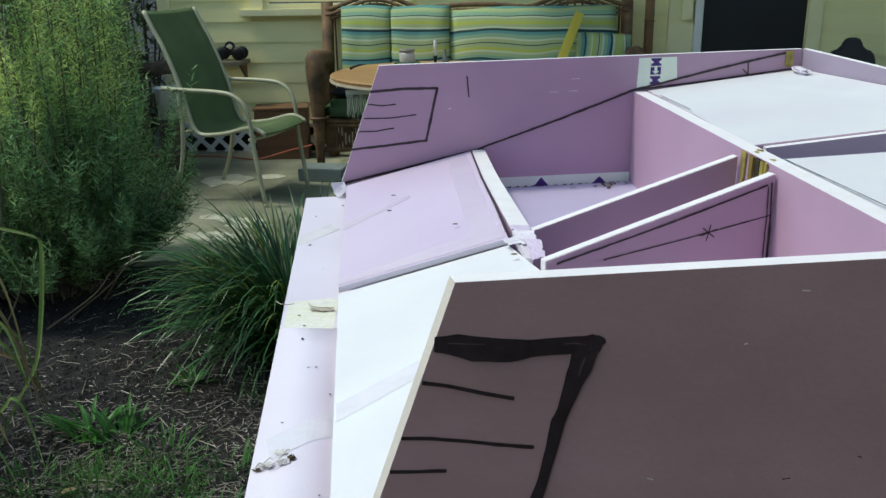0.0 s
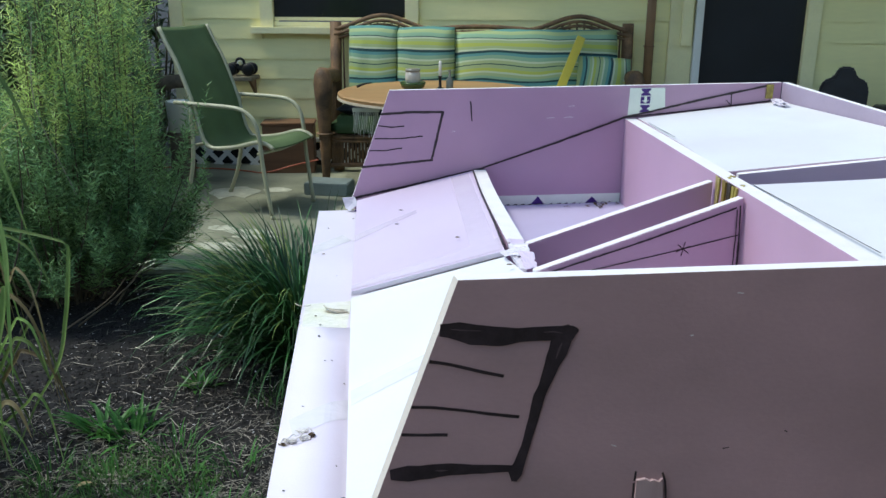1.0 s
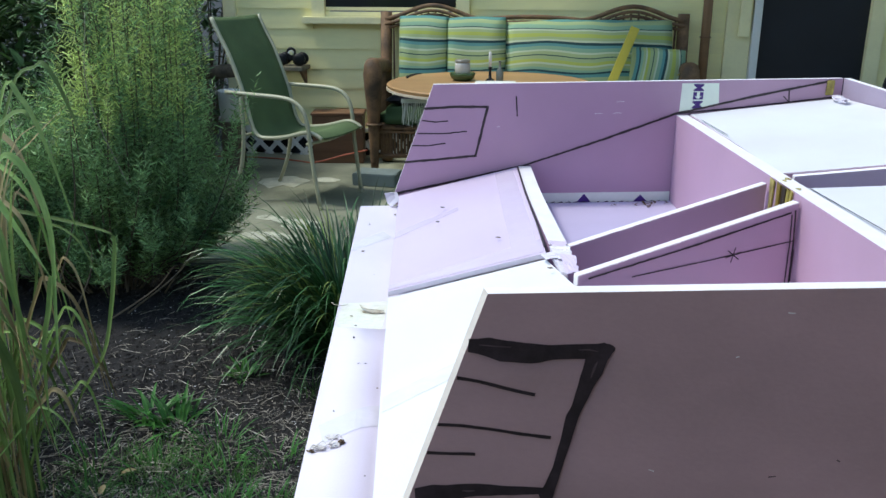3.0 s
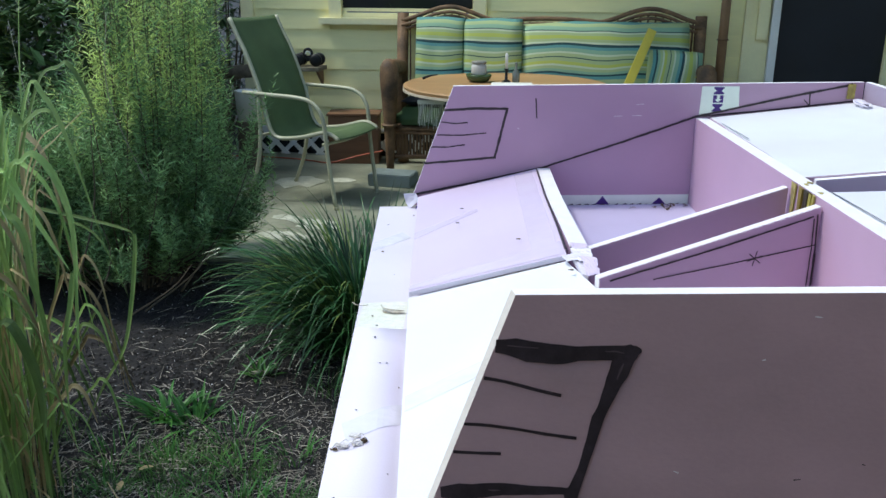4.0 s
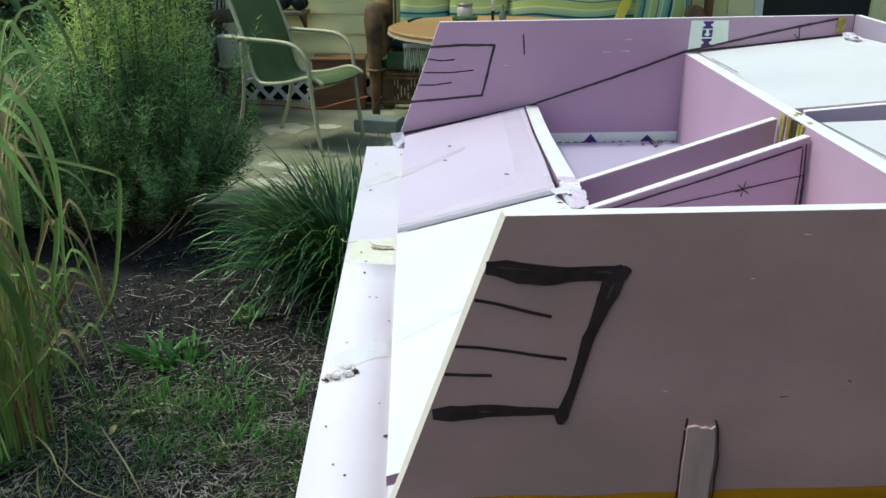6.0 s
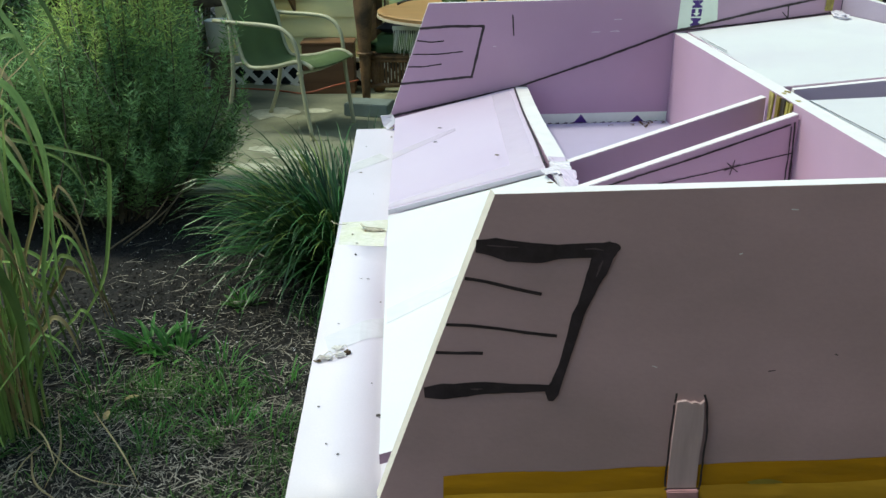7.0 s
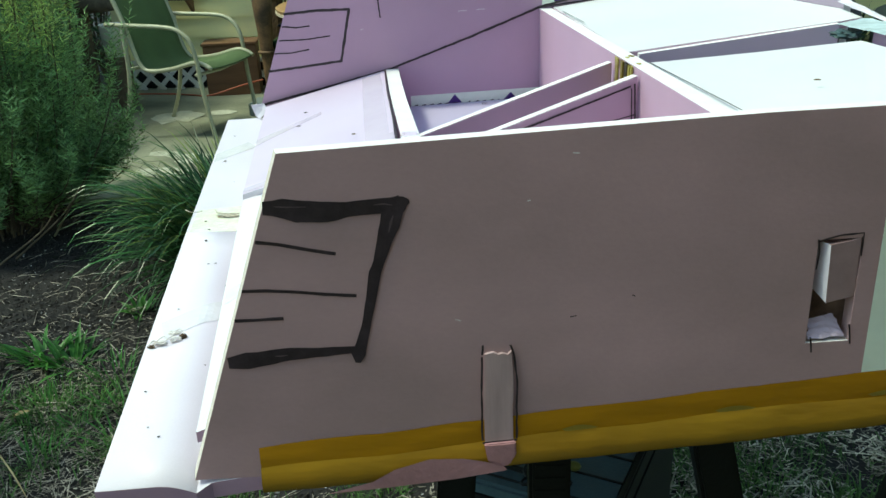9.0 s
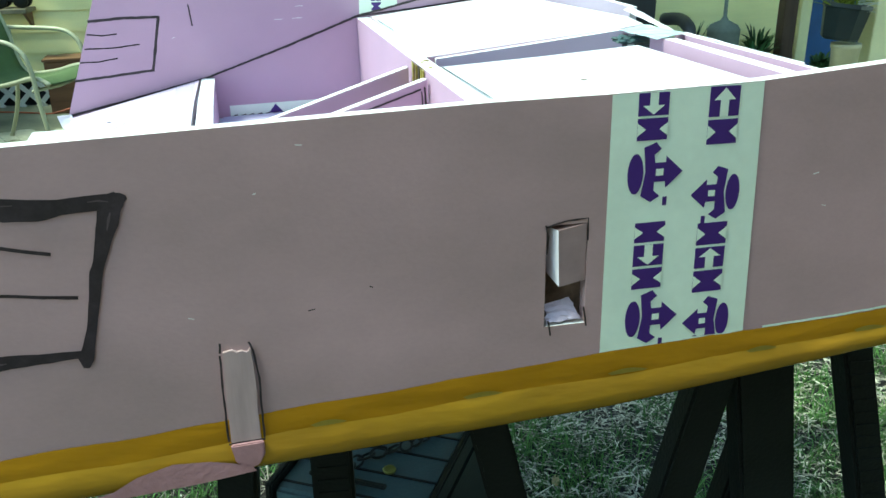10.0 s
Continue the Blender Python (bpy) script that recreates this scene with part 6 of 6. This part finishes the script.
def build_table():
    cx, cy, z = -0.36, 5.45, 0.735
    tb = thing("patio_table", "round tan wooden patio table with dark pedestal", "table", (cx, cy, 0.02))
    bm = lathe([(0.60, z - 0.05), (0.655, z - 0.045), (0.66, z - 0.028), (0.645, z - 0.02), (0.0001, z - 0.02)], 56)
    part("tabletop", bm, TABLE_WOOD, tb)
    part("edge_band", lathe([(0.645, z - 0.062), (0.663, z - 0.060), (0.663, z - 0.047), (0.645, z - 0.046)], 56), mat("pale_edge_band", (0.62, 0.54, 0.42), 0.5), tb)
    part("pedestal", lathe([(0.06, 0.05), (0.05, 0.2), (0.04, 0.4), (0.06, z - 0.064)], 16), BLACK_PLASTIC, tb)
    for k in range(4):
        a = k * math.pi / 2 + 0.5
        part("foot", tube([(0, 0, 0.09), (0.18 * math.cos(a), 0.18 * math.sin(a), 0.07), (0.33 * math.cos(a), 0.33 * math.sin(a), 0.02)], 0.02, 7), BLACK_PLASTIC, tb)
    top = z + 0.001
    def on(name, bm, m, x, y, lab, cat, smooth=True):
        o = part(name, bm, m, smooth=smooth)
        o.matrix_basis = pose(x, y, top)
        return tagged(o, lab, cat)
    jar = thing("candle_jar", "green glass bowl with a white candle jar and metal lid", "jar", (-0.545, 5.52, top))
    part("bowl", lathe([(0.05, 0), (0.075, 0.015), (0.085, 0.045), (0.08, 0.05), (0.0001, 0.045)], 20), mat("green_glass", (0.05, 0.09, 0.03), 0.15), jar, smooth=True)
    glass = part("jar", lathe([(0.045, 0.046), (0.05, 0.055), (0.05, 0.10), (0.042, 0.115)], 20), mat("milky_jar", (0.62, 0.60, 0.55), 0.2), jar, smooth=True)
    part("lid", lathe([(0.047, 0.115), (0.049, 0.118), (0.049, 0.130), (0.044, 0.133), (0.0001, 0.133)], 20), mat("worn_tin", (0.36, 0.35, 0.31), 0.35, 0.5), glass, "worn tin lid", smooth=True)
    st = thing("candlestick", "white taper candle in a dark candlestick", "candle", (-0.365, 5.50, top))
    part("holder", lathe([(0.028, 0), (0.03, 0.008), (0.010, 0.02), (0.008, 0.075), (0.014, 0.085), (0.014, 0.09)], 14), BLACK_PLASTIC, st, smooth=True)
    part("candle", lathe([(0.0095, 0.09), (0.0095, 0.18), (0.006, 0.186)], 12), WHITE_PAINT, st, smooth=True)
    on("glass_bottle", lathe([(0.022, 0), (0.024, 0.01), (0.024, 0.06), (0.008, 0.085), (0.008, 0.12), (0.011, 0.125)], 14), mat("clear_grey_glass", (0.22, 0.24, 0.20), 0.08), -0.305, 5.53, "small clear glass bottle on the table", "bottle")
    tray = part("serving_tray", box(-0.11, 0.15, -0.07, 0.07, 0, 0.018, 0.006), WHITE_PAINT)
    tray.matrix_basis = pose(-0.33, 5.30, top, 0, 0, 8)
    tagged(tray, "white rectangular tray on the table", "tray")
    on("dark_leaf_ornament", tube(curve_pts([(-0.05, 0, 0.01), (0, 0, 0.028), (0.05, 0.01, 0.035)], 4), 0.010, 6, r2=0.003), BLACK_PLASTIC, -0.87, 5.55, "dark curved ornament on the table", "ornament")
    # towel that hangs from the table's rim
    rnd = random.Random(3)
    tw = thing("fringed_towel", "pale striped towel with fringe hanging at the table", "towel", (-0.735, 5.03, 0.665))
    FR = mat("pale_fringe", (0.45, 0.47, 0.42), 0.9, rand=0.3)
    part("hem", box(-0.126, 0.04, -0.003, 0.006, -0.012, 0.012, 0.002), FR, tw)
    for i in range(18):
        x = -0.12 + 0.009 * i
        ln = 0.11 + 0.05 * rnd.random()
        pts = [(x + 0.004 * math.sin(k + i), 0.004 * math.sin(i), -0.01 - ln * k / 4) for k in range(5)]
        part("strand", tube(pts, 0.0034, 5, r2=0.0022), FR, tw)


def build_patio_clutter():
    bx = thing("wooden_crate", "reddish-brown wooden crate by the wall", "crate", (-1.575, 6.27, 0.02), 8)
    part("body", box(-0.19, 0.19, -0.11, 0.11, 0, 0.36, 0.004), WOOD, bx)
    part("lid", box(-0.20, 0.20, -0.12, 0.12, 0.362, 0.38, 0.004), WOOD, bx)
    shelf = thing("wall_shelf", "weathered grey wooden shelf board on the wall", "shelf", (-1.965, WALL_Y - 0.03, 0.700))
    part("board", box(-0.16, 0.14, -0.22, 0.0, 0, 0.03, 0.004), mat("weathered_board", (0.25, 0.22, 0.15), 0.9, vary=0.25), shelf)
    part("bracket", prism([(0.09, 0, -0.12), (0.09, 0, 0), (0.09, -0.15, 0)], (0.02, 0, 0)), WOOD, shelf)
    toy = thing("toy_truck", "black toy truck with fat wheels on the shelf", "toy", (-1.935, WALL_Y - 0.14, 0.732))
    part("chassis", box(-0.07, 0.07, -0.03, 0.03, 0.035, 0.075, 0.01), BLACK_PLASTIC, toy)
    for x in (-0.068, 0.068):
        for y in (-0.045, 0.045):
            w = part("wheel", lathe([(0.018, -0.022), (0.045, -0.018), (0.048, 0.0), (0.045, 0.018), (0.018, 0.022)], 16), BLACK_PLASTIC, toy, smooth=True)
            w.matrix_basis = Matrix.Translation((x, y, 0.048)) @ pose(0, 0, 0, 90, 0, 0)
    part("roll_bar", tube([(0.03 * math.cos(a), -0.01, 0.095 + 0.03 * math.sin(a)) for a in (2 * math.pi * q / 16 for q in range(16))], 0.011, 6, closed=True), BLACK_PLASTIC, toy, smooth=True)
    part("white_ring", tube([(0.02 * math.cos(a), -0.022, 0.09 + 0.02 * math.sin(a)) for a in (math.pi * q / 8 for q in range(9))], 0.004, 5), WHITE_PAINT, toy)
    lp = part("hose", tube(curve_pts([(-3.0, 6.2, 0.027), (-2.5, 6.26, 0.027), (-2.1, 6.24, 0.027), (-1.9, 6.18, 0.027), (-1.72, 6.08, 0.04), (-1.5, 6.08, 0.10), (-1.3, 6.0, 0.16)], 6), 0.006, 6), mat("faded_orange_cord", (0.42, 0.10, 0.05), 0.5), smooth=True)
    tagged(lp, "thin faded orange cord on the patio", "cord")
    wb = part("white_bucket", lathe([(0.075, 0), (0.09, 0.21), (0.094, 0.215), (0.085, 0.22), (0.07, 0.2), (0.0001, 0.19)], 20), WHITE_PAINT, smooth=True)
    stump = part("stump", lathe([(0.09, 0), (0.085, 0.15), (0.08, 0.35), (0.0001, 0.352)], 14), STEM)
    stump.matrix_basis = pose(-2.28, 5.9, 0.02)
    tagged(stump, "grey tree stump used as a stand", "stump")
    wb.matrix_basis = pose(-2.28, 5.9, 0.373)
    tagged(wb, "white plastic bucket on a stump behind the chair", "bucket")
    lg = part("log", tube([(-2.75, 6.2, 0.66), (-2.25, 6.05, 0.72)], 0.05, 10), STEM, smooth=True)
    post = part("log_post", tube([(-2.6, 6.17, 0.02), (-2.6, 6.17, 0.64)], 0.05, 9), STEM)
    tagged(post, "rough grey log post", "post")
    tagged(lg, "weathered log lying across a post", "log")
    blk = part("concrete_block", box(-0.15, 0.15, -0.1, 0.1, 0, 0.085, 0.006), mat("pale_block", (0.20, 0.25, 0.25), 0.9, vary=0.12, scale=8, fine=90, bump=0.4))
    blk.matrix_basis = pose(-1.13, 5.56, 0.02, 0, 0, -6)
    tagged(blk, "pale concrete block beside the sofa leg", "block")
    bam = thing("bamboo_pole", "brown bamboo pole leaning by the door", "pole", (1.092, WALL_Y - 0.10, 0.02))
    part("cane", tube([(-0.012, -0.10, 0), (0.0, 0.0, 1.2), (0.012, 0.06, 2.3)], 0.034, 10), mat("brown_bamboo", (0.24, 0.13, 0.06), 0.45, vary=0.15), bam, smooth=True)
    for z in (0.55, 0.95, 1.30):
        part("node", tube([(0.0365 * math.cos(a) - 0.012 + z * 0.01, 0.0365 * math.sin(a) - 0.10 + z * 0.0833, z) for a in (2 * math.pi * q / 14 for q in range(14))], 0.005, 5, closed=True), WOOD, bam)
    vent = part("door_shade", box(1.325, 1.40, WALL_Y - 0.06, WALL_Y - 0.024, 0.97, 1.9, 0.003), TRIM_PAINT)
    tagged(vent, "cream shutter strip beside the screen door", "shutter", kind="structure")
    dk = thing("dark_patio_chair", "dark grey plastic armchair against the wall", "chair", (2.430, 6.08, 0.035))
    GREY = mat("charcoal_resin", (0.034, 0.035, 0.042), 0.5, vary=0.15)
    outline = [(-0.185, 0.30), (-0.19, 0.66), (-0.16, 0.725), (-0.085, 0.75), (-0.06, 0.805), (-0.04, 0.82), (0.04, 0.82), (0.06, 0.805), (0.085, 0.75), (0.16, 0.725), (0.19, 0.66), (0.185, 0.30)]
    part("backrest", prism([(0.88 * x, 0.05, z) for x, z in outline], (0, 0.05, 0), 0.012), GREY, dk, smooth=False)
    part("seat", box(-0.22, 0.22, -0.40, 0.06, 0.36, 0.41, 0.02), GREY, dk)
    for s in (-1, 1):
        part("armrest", tube(curve_pts([(s * 0.24, 0.06, 0.52), (s * 0.27, -0.15, 0.54), (s * 0.26, -0.36, 0.50), (s * 0.25, -0.40, 0.35)], 5), 0.045, 9), GREY, dk, smooth=True)
        for y in (-0.38, 0.05):
            part("leg", tube([(s * 0.22, y, 0.38), (s * 0.25, y * 1.05, 0.0)], 0.028, 8), GREY, dk)


def build_east_patio():
    """Pots, post, blue door and plants past the hull's stern."""
    d2 = tagged(new("door_2"), "blue painted door in the house wall", "door", kind="structure")
    part("door_leaf", box(3.96, 4.40, WALL_Y - 0.05, WALL_Y - 0.012, 0.1, 2.1, 0.004), mat("cobalt_door_paint", (0.015, 0.075, 0.24), 0.45, vary=0.1), d2)
    part("door_frame", box(3.87, 3.956, WALL_Y - 0.06, WALL_Y - 0.012, 0.1, 2.15, 0.003), TRIM_PAINT, d2)
    part("step", box(3.85, 4.6, WALL_Y - 0.45, WALL_Y - 0.06, 0.0, 0.12, 0.008), CONCRETE, d2)
    post = part("porch_post", prism([(3.63, 6.20, 0), (3.735, 6.20, 0), (3.735, 6.31, 0), (3.63, 6.31, 0)], (0, 0, 2.8), 0.006), mat("dark_brown_post", (0.07, 0.038, 0.025), 0.7, vary=0.2, stretch=(3, 3, 0.4)))
    tagged(post, "dark brown square wooden porch post", "post", kind="structure")
    pil = part("pillar", box(3.86, 4.02, 5.42, 5.58, 0, 2.8, 0.005), TRIM_PAINT)
    tagged(pil, "cream painted porch pillar", "pillar", kind="structure")
    # unseen roof, inferred from the posts; widened to shade the sofa and door
    roof = thing("porch_roof", "unseen flat white porch roof on posts, widened to shade the sofa", "roof", (0, 0, 0), kind="structure")
    part("roof_deck", box(-0.72, 9, 4.75, 6.44, 2.84, 2.92, 0.005), WHITE_PAINT, roof)
    part("fascia", box(-0.72, 9, 4.72, 4.748, 2.80, 2.95, 0.004), TRIM_PAINT, roof)
    part("beam", box(-0.70, 9, 5.42, 5.56, 2.802, 2.838, 0.004), TRIM_PAINT, roof)
    pole = part("metal_pole", tube([(4.05, 5.35, 0), (3.99, 5.35, 0.9), (3.965, 5.35, 1.6)], 0.011, 8), mat("pale_metal", (0.5, 0.53, 0.5), 0.35, 0.6), smooth=True)
    tagged(pole, "thin pale metal pole", "pole")
    cp = part("cream_pot", lathe([(0.085, 0), (0.10, 0.05), (0.125, 0.40), (0.135, 0.41), (0.135, 0.44), (0.115, 0.44), (0.0001, 0.42)], 20), mat("cream_glaze", (0.50, 0.44, 0.27), 0.5, vary=0.1), smooth=True)
    cp.matrix_basis = pose(3.645, 5.36, 0.02) @ Matrix.Diagonal((0.72, 0.72, 1, 1))
    tagged(cp, "cream glazed pot with a black planter set on it", "pot")
    hp = thing("black_planter", "tilted black planter with yellow and white leaves", "planter", (3.575, 5.36, 0.03))
    pot = part("pot", lathe([(0.105, 0.445), (0.122, 0.46), (0.150, 0.645), (0.160, 0.655), (0.156, 0.68), (0.135, 0.67), (0.0001, 0.64)], 8), mat("blue_black_pot", (0.016, 0.026, 0.030), 0.35, vary=0.25), hp)
    pot.matrix_basis = pose(-0.045, 0, 0.012, 0, 7, 0)
    V, F = [], []
    rnd = random.Random(77)
    for k in range(120):
        a, r = rnd.uniform(0, 6.283), rnd.uniform(0, 0.13)
        blade(V, F, (r * math.cos(a), r * math.sin(a), rnd.uniform(0.66, 0.76)), a + rnd.uniform(-.8, .8), rnd.uniform(0.05, 0.13), rnd.uniform(0.015, 0.04), rnd.uniform(10, 80), rnd.uniform(20, 80), 3)
    mesh_of("foliage", V, F, leaf_mat("yellow_green_leaf", (0.38, 0.42, 0.05), (0.10, 0.18, 0.03), island=0.5), hp)
    V, F = [], []
    for k in range(16):
        a = rnd.uniform(-0.8, 0.9)
        blade(V, F, (0.12 * math.cos(a), 0.12 * math.sin(a) - 0.05, rnd.uniform(0.64, 0.74)), a, rnd.uniform(0.06, 0.10), rnd.uniform(0.03, 0.05), rnd.uniform(50, 90), 60, 3)
    mesh_of("white_leaf", V, F, WHITE_PAINT, hp, "white variegated leaves")
    cp = thing("grey_plant_pot", "grey lidded urn by the wall", "urn", (3.115, 6.1, -0.03))
    part("urn", lathe([(0.09, 0), (0.115, 0.05), (0.118, 0.49), (0.122, 0.50), (0.10, 0.535), (0.03, 0.57), (0.014, 0.60), (0.012, 0.85), (0.0001, 0.86)], 18), mat("grey_stone", (0.19, 0.22, 0.20), 0.85, vary=0.2), cp, smooth=True)
    yu = thing("yucca", "dark spiky yucca in a low pot", "plant", (2.90, 6.12, 0.02))
    V, F = [], []
    for k in range(26):
        a = rnd.uniform(0, 6.283)
        blade(V, F, (0, 0, 0.22), a, rnd.uniform(0.22, 0.34), 0.028, rnd.uniform(5, 70), rnd.uniform(0, 25), 4)
    mesh_of("foliage", V, F, LIRIOPE, yu)
    part("pot", lathe([(0.09, 0), (0.12, 0.18), (0.125, 0.2), (0.0001, 0.19)], 16), mat("dull_clay", (0.10, 0.085, 0.07), 0.9), yu, smooth=True)
    for (x, y, h, sd) in ((3.42, 6.15, 0.42, 1), (3.30, 5.95, 0.32, 2), (3.80, 5.9, 0.2, 3), (2.78, 5.95, 0.30, 4)):
        pl = thing("potted_plant", "dark leafy plant in a low grey pot", "plant", (x, y, 0.02), group="potted plants by the wall")
        rr = random.Random(sd)
        part("pot", lathe([(0.08, 0), (0.11, 0.13), (0.115, 0.15), (0.0001, 0.14)], 16), mat("grey_pot", (0.09, 0.095, 0.09), 0.9), pl, smooth=True)
        V, F = [], []
        for k in range(110):
            a = rr.uniform(0, 6.283)
            blade(V, F, (0.06 * math.cos(a), 0.06 * math.sin(a), 0.14 + rr.random() * h * 0.5), a, rr.uniform(0.3, 0.7) * h * 0.6, 0.025, rr.uniform(5, 60), rr.uniform(20, 80), 4)
        mesh_of("foliage", V, F, BROAD_DARK if sd % 2 else LIRIOPE, pl)


# ---- under the hull ----
def build_sawhorses():
    def leg(h, xt, zt, xb, wt, wb, y, depth=0.04, ribs=False):
        lg = part("leg", prism([(xt - wt / 2, y, zt), (xt + wt / 2, y, zt), (xb + wb / 2, y, 0), (xb - wb / 2, y, 0)], (0, depth, 0), 0.004), BLACK_PLASTIC, h)
        if ribs:
            for k in range(30):
                f = 0.02 + 0.02 * k
                x, z, w = xt + (xb - xt) * f, zt * (1 - f), (wt + (wb - wt) * f) * 0.36
                part("leg_rib", box(x - w, x + w, y - 0.0015, y + 0.004, z - 0.003, z + 0.003), BLACK_PLASTIC, lg)

    def horse(cx, top, far, legs):
        h = thing("sawhorse", "black plastic folding sawhorse under the hull", "sawhorse", (0, 0, 0), group="sawhorses")
        part("beam", box(cx - 0.05, cx + 0.05, 0.76, 1.638, top - 0.06, top, 0.006), BLACK_PLASTIC, h)
        for xt, zt, xb, wt, wb, y, ribs in legs:
            leg(h, xt, min(zt, top - 0.012), xb, wt, wb, y, ribs=ribs)
        for xb in far:
            leg(h, xb - 0.04, top - 0.062, xb, 0.05, 0.055, 1.66)
        part("beam", box(min(cx, *far) - 0.06, max(cx, *far) + 0.03, 1.64, 1.72, top - 0.061, top - 0.001, 0.006), BLACK_PLASTIC, h)
    horse(0.30, 0.862, (0.23, 0.62), ((0.162, 0.84, 0.10, 0.042, 0.055, 0.75, False), (0.258, 0.85, 0.265, 0.047, 0.05, 0.752, True), (0.418, 0.85, 0.62, 0.045, 0.055, 0.75, False)))
    horse(0.79, 0.884, (1.26, 1.31), ((0.715, 0.865, 0.535, 0.045, 0.06, 0.75, False), (0.755, 0.87, 0.885, 0.072, 0.062, 0.755, False), (0.792, 0.72, 0.655, 0.026, 0.045, 0.80, False), (0.862, 0.87, 1.09, 0.036, 0.046, 0.75, True)))
    bx = thing("tool_box", "black tool box with grey-blue ribbed lid", "tool box", (0.354, 1.247, 0.0), 65)
    part("body", box(-0.2265, 0.2265, -0.1375, 0.1375, 0.0, 0.42, 0.012), BLACK_PLASTIC, bx)
    lid = part("lid", box(-0.218, 0.218, -0.127, 0.127, 0.422, 0.45, 0.006), BLUE_GREY, bx, "grey-blue ribbed lid")
    for k in range(7):
        part("lid_rib", box(-0.197 + k * 0.064, -0.1935 + k * 0.064, -0.122, 0.122, 0.45, 0.4525), BLACK_PLASTIC, lid)
    for q in (-1, 1):
        part("lid_edge", box(-0.2265, 0.2265, q * 0.1325 - 0.006, q * 0.1325 + 0.006, 0.422, 0.462, 0.003), BLACK_PLASTIC, lid)
    part("lid_grip", box(-0.175, -0.165, -0.05, 0.085, 0.4526, 0.460, 0.002), BLACK_PLASTIC, lid)
    ch = thing("chain", "black plastic chain on the tool box lid", "chain", (0.325, 1.155, 0.4555), 48)
    for k in range(11):
        ring = [(0.016 * math.cos(a), 0.0095 * math.sin(a), 0) for a in (2 * math.pi * q / 14 for q in range(14))]
        l = part("link", tube(ring, 0.0025, 6, closed=True), BLACK_PLASTIC, ch, smooth=True)
        l.matrix_basis = Matrix.Translation((-0.10 + 0.021 * k, 0.025 * math.sin(k * 0.55), 0.003)) @ pose(0, 0, 0, 25 if k % 2 else -20, 0, 20 * math.sin(k))
    rg = part("brass_knob", lathe([(0.010, 0), (0.0115, 0.003), (0.010, 0.006), (0.006, 0.005), (0.0001, 0.005)], 18), mat("dull_brass", (0.20, 0.20, 0.05), 0.4, 0.5), smooth=True)
    rg.matrix_basis = pose(0.336, 1.117, 0.4535)
    tagged(rg, "small dull brass cap on the lid", "cap")


def build_unseen_wall():
    # unseen wall, added to keep sky light off the near side and warm it
    w = part("wall_south", box(-1.2, 9, -1.75, -1.55, 0, 4.2), mat("warm_bounce_tan", (0.50, 0.32, 0.16), 0.95, vary=0.3, scale=2, fine=20, bump=0.6))
    tagged(w, "unseen reddish-tan wall added to block sky light and bounce warm light", "wall", kind="structure")


build_ground()
build_slab_patches()
build_house()
build_unseen_wall()
build_boat()
build_sling_chair()
build_sofa()
build_table()
build_patio_clutter()
build_east_patio()
build_sawhorses()
build_rosemary()
build_back_shrubs()
build_reeds()
build_liriope()
build_weeds()
build_lawn()
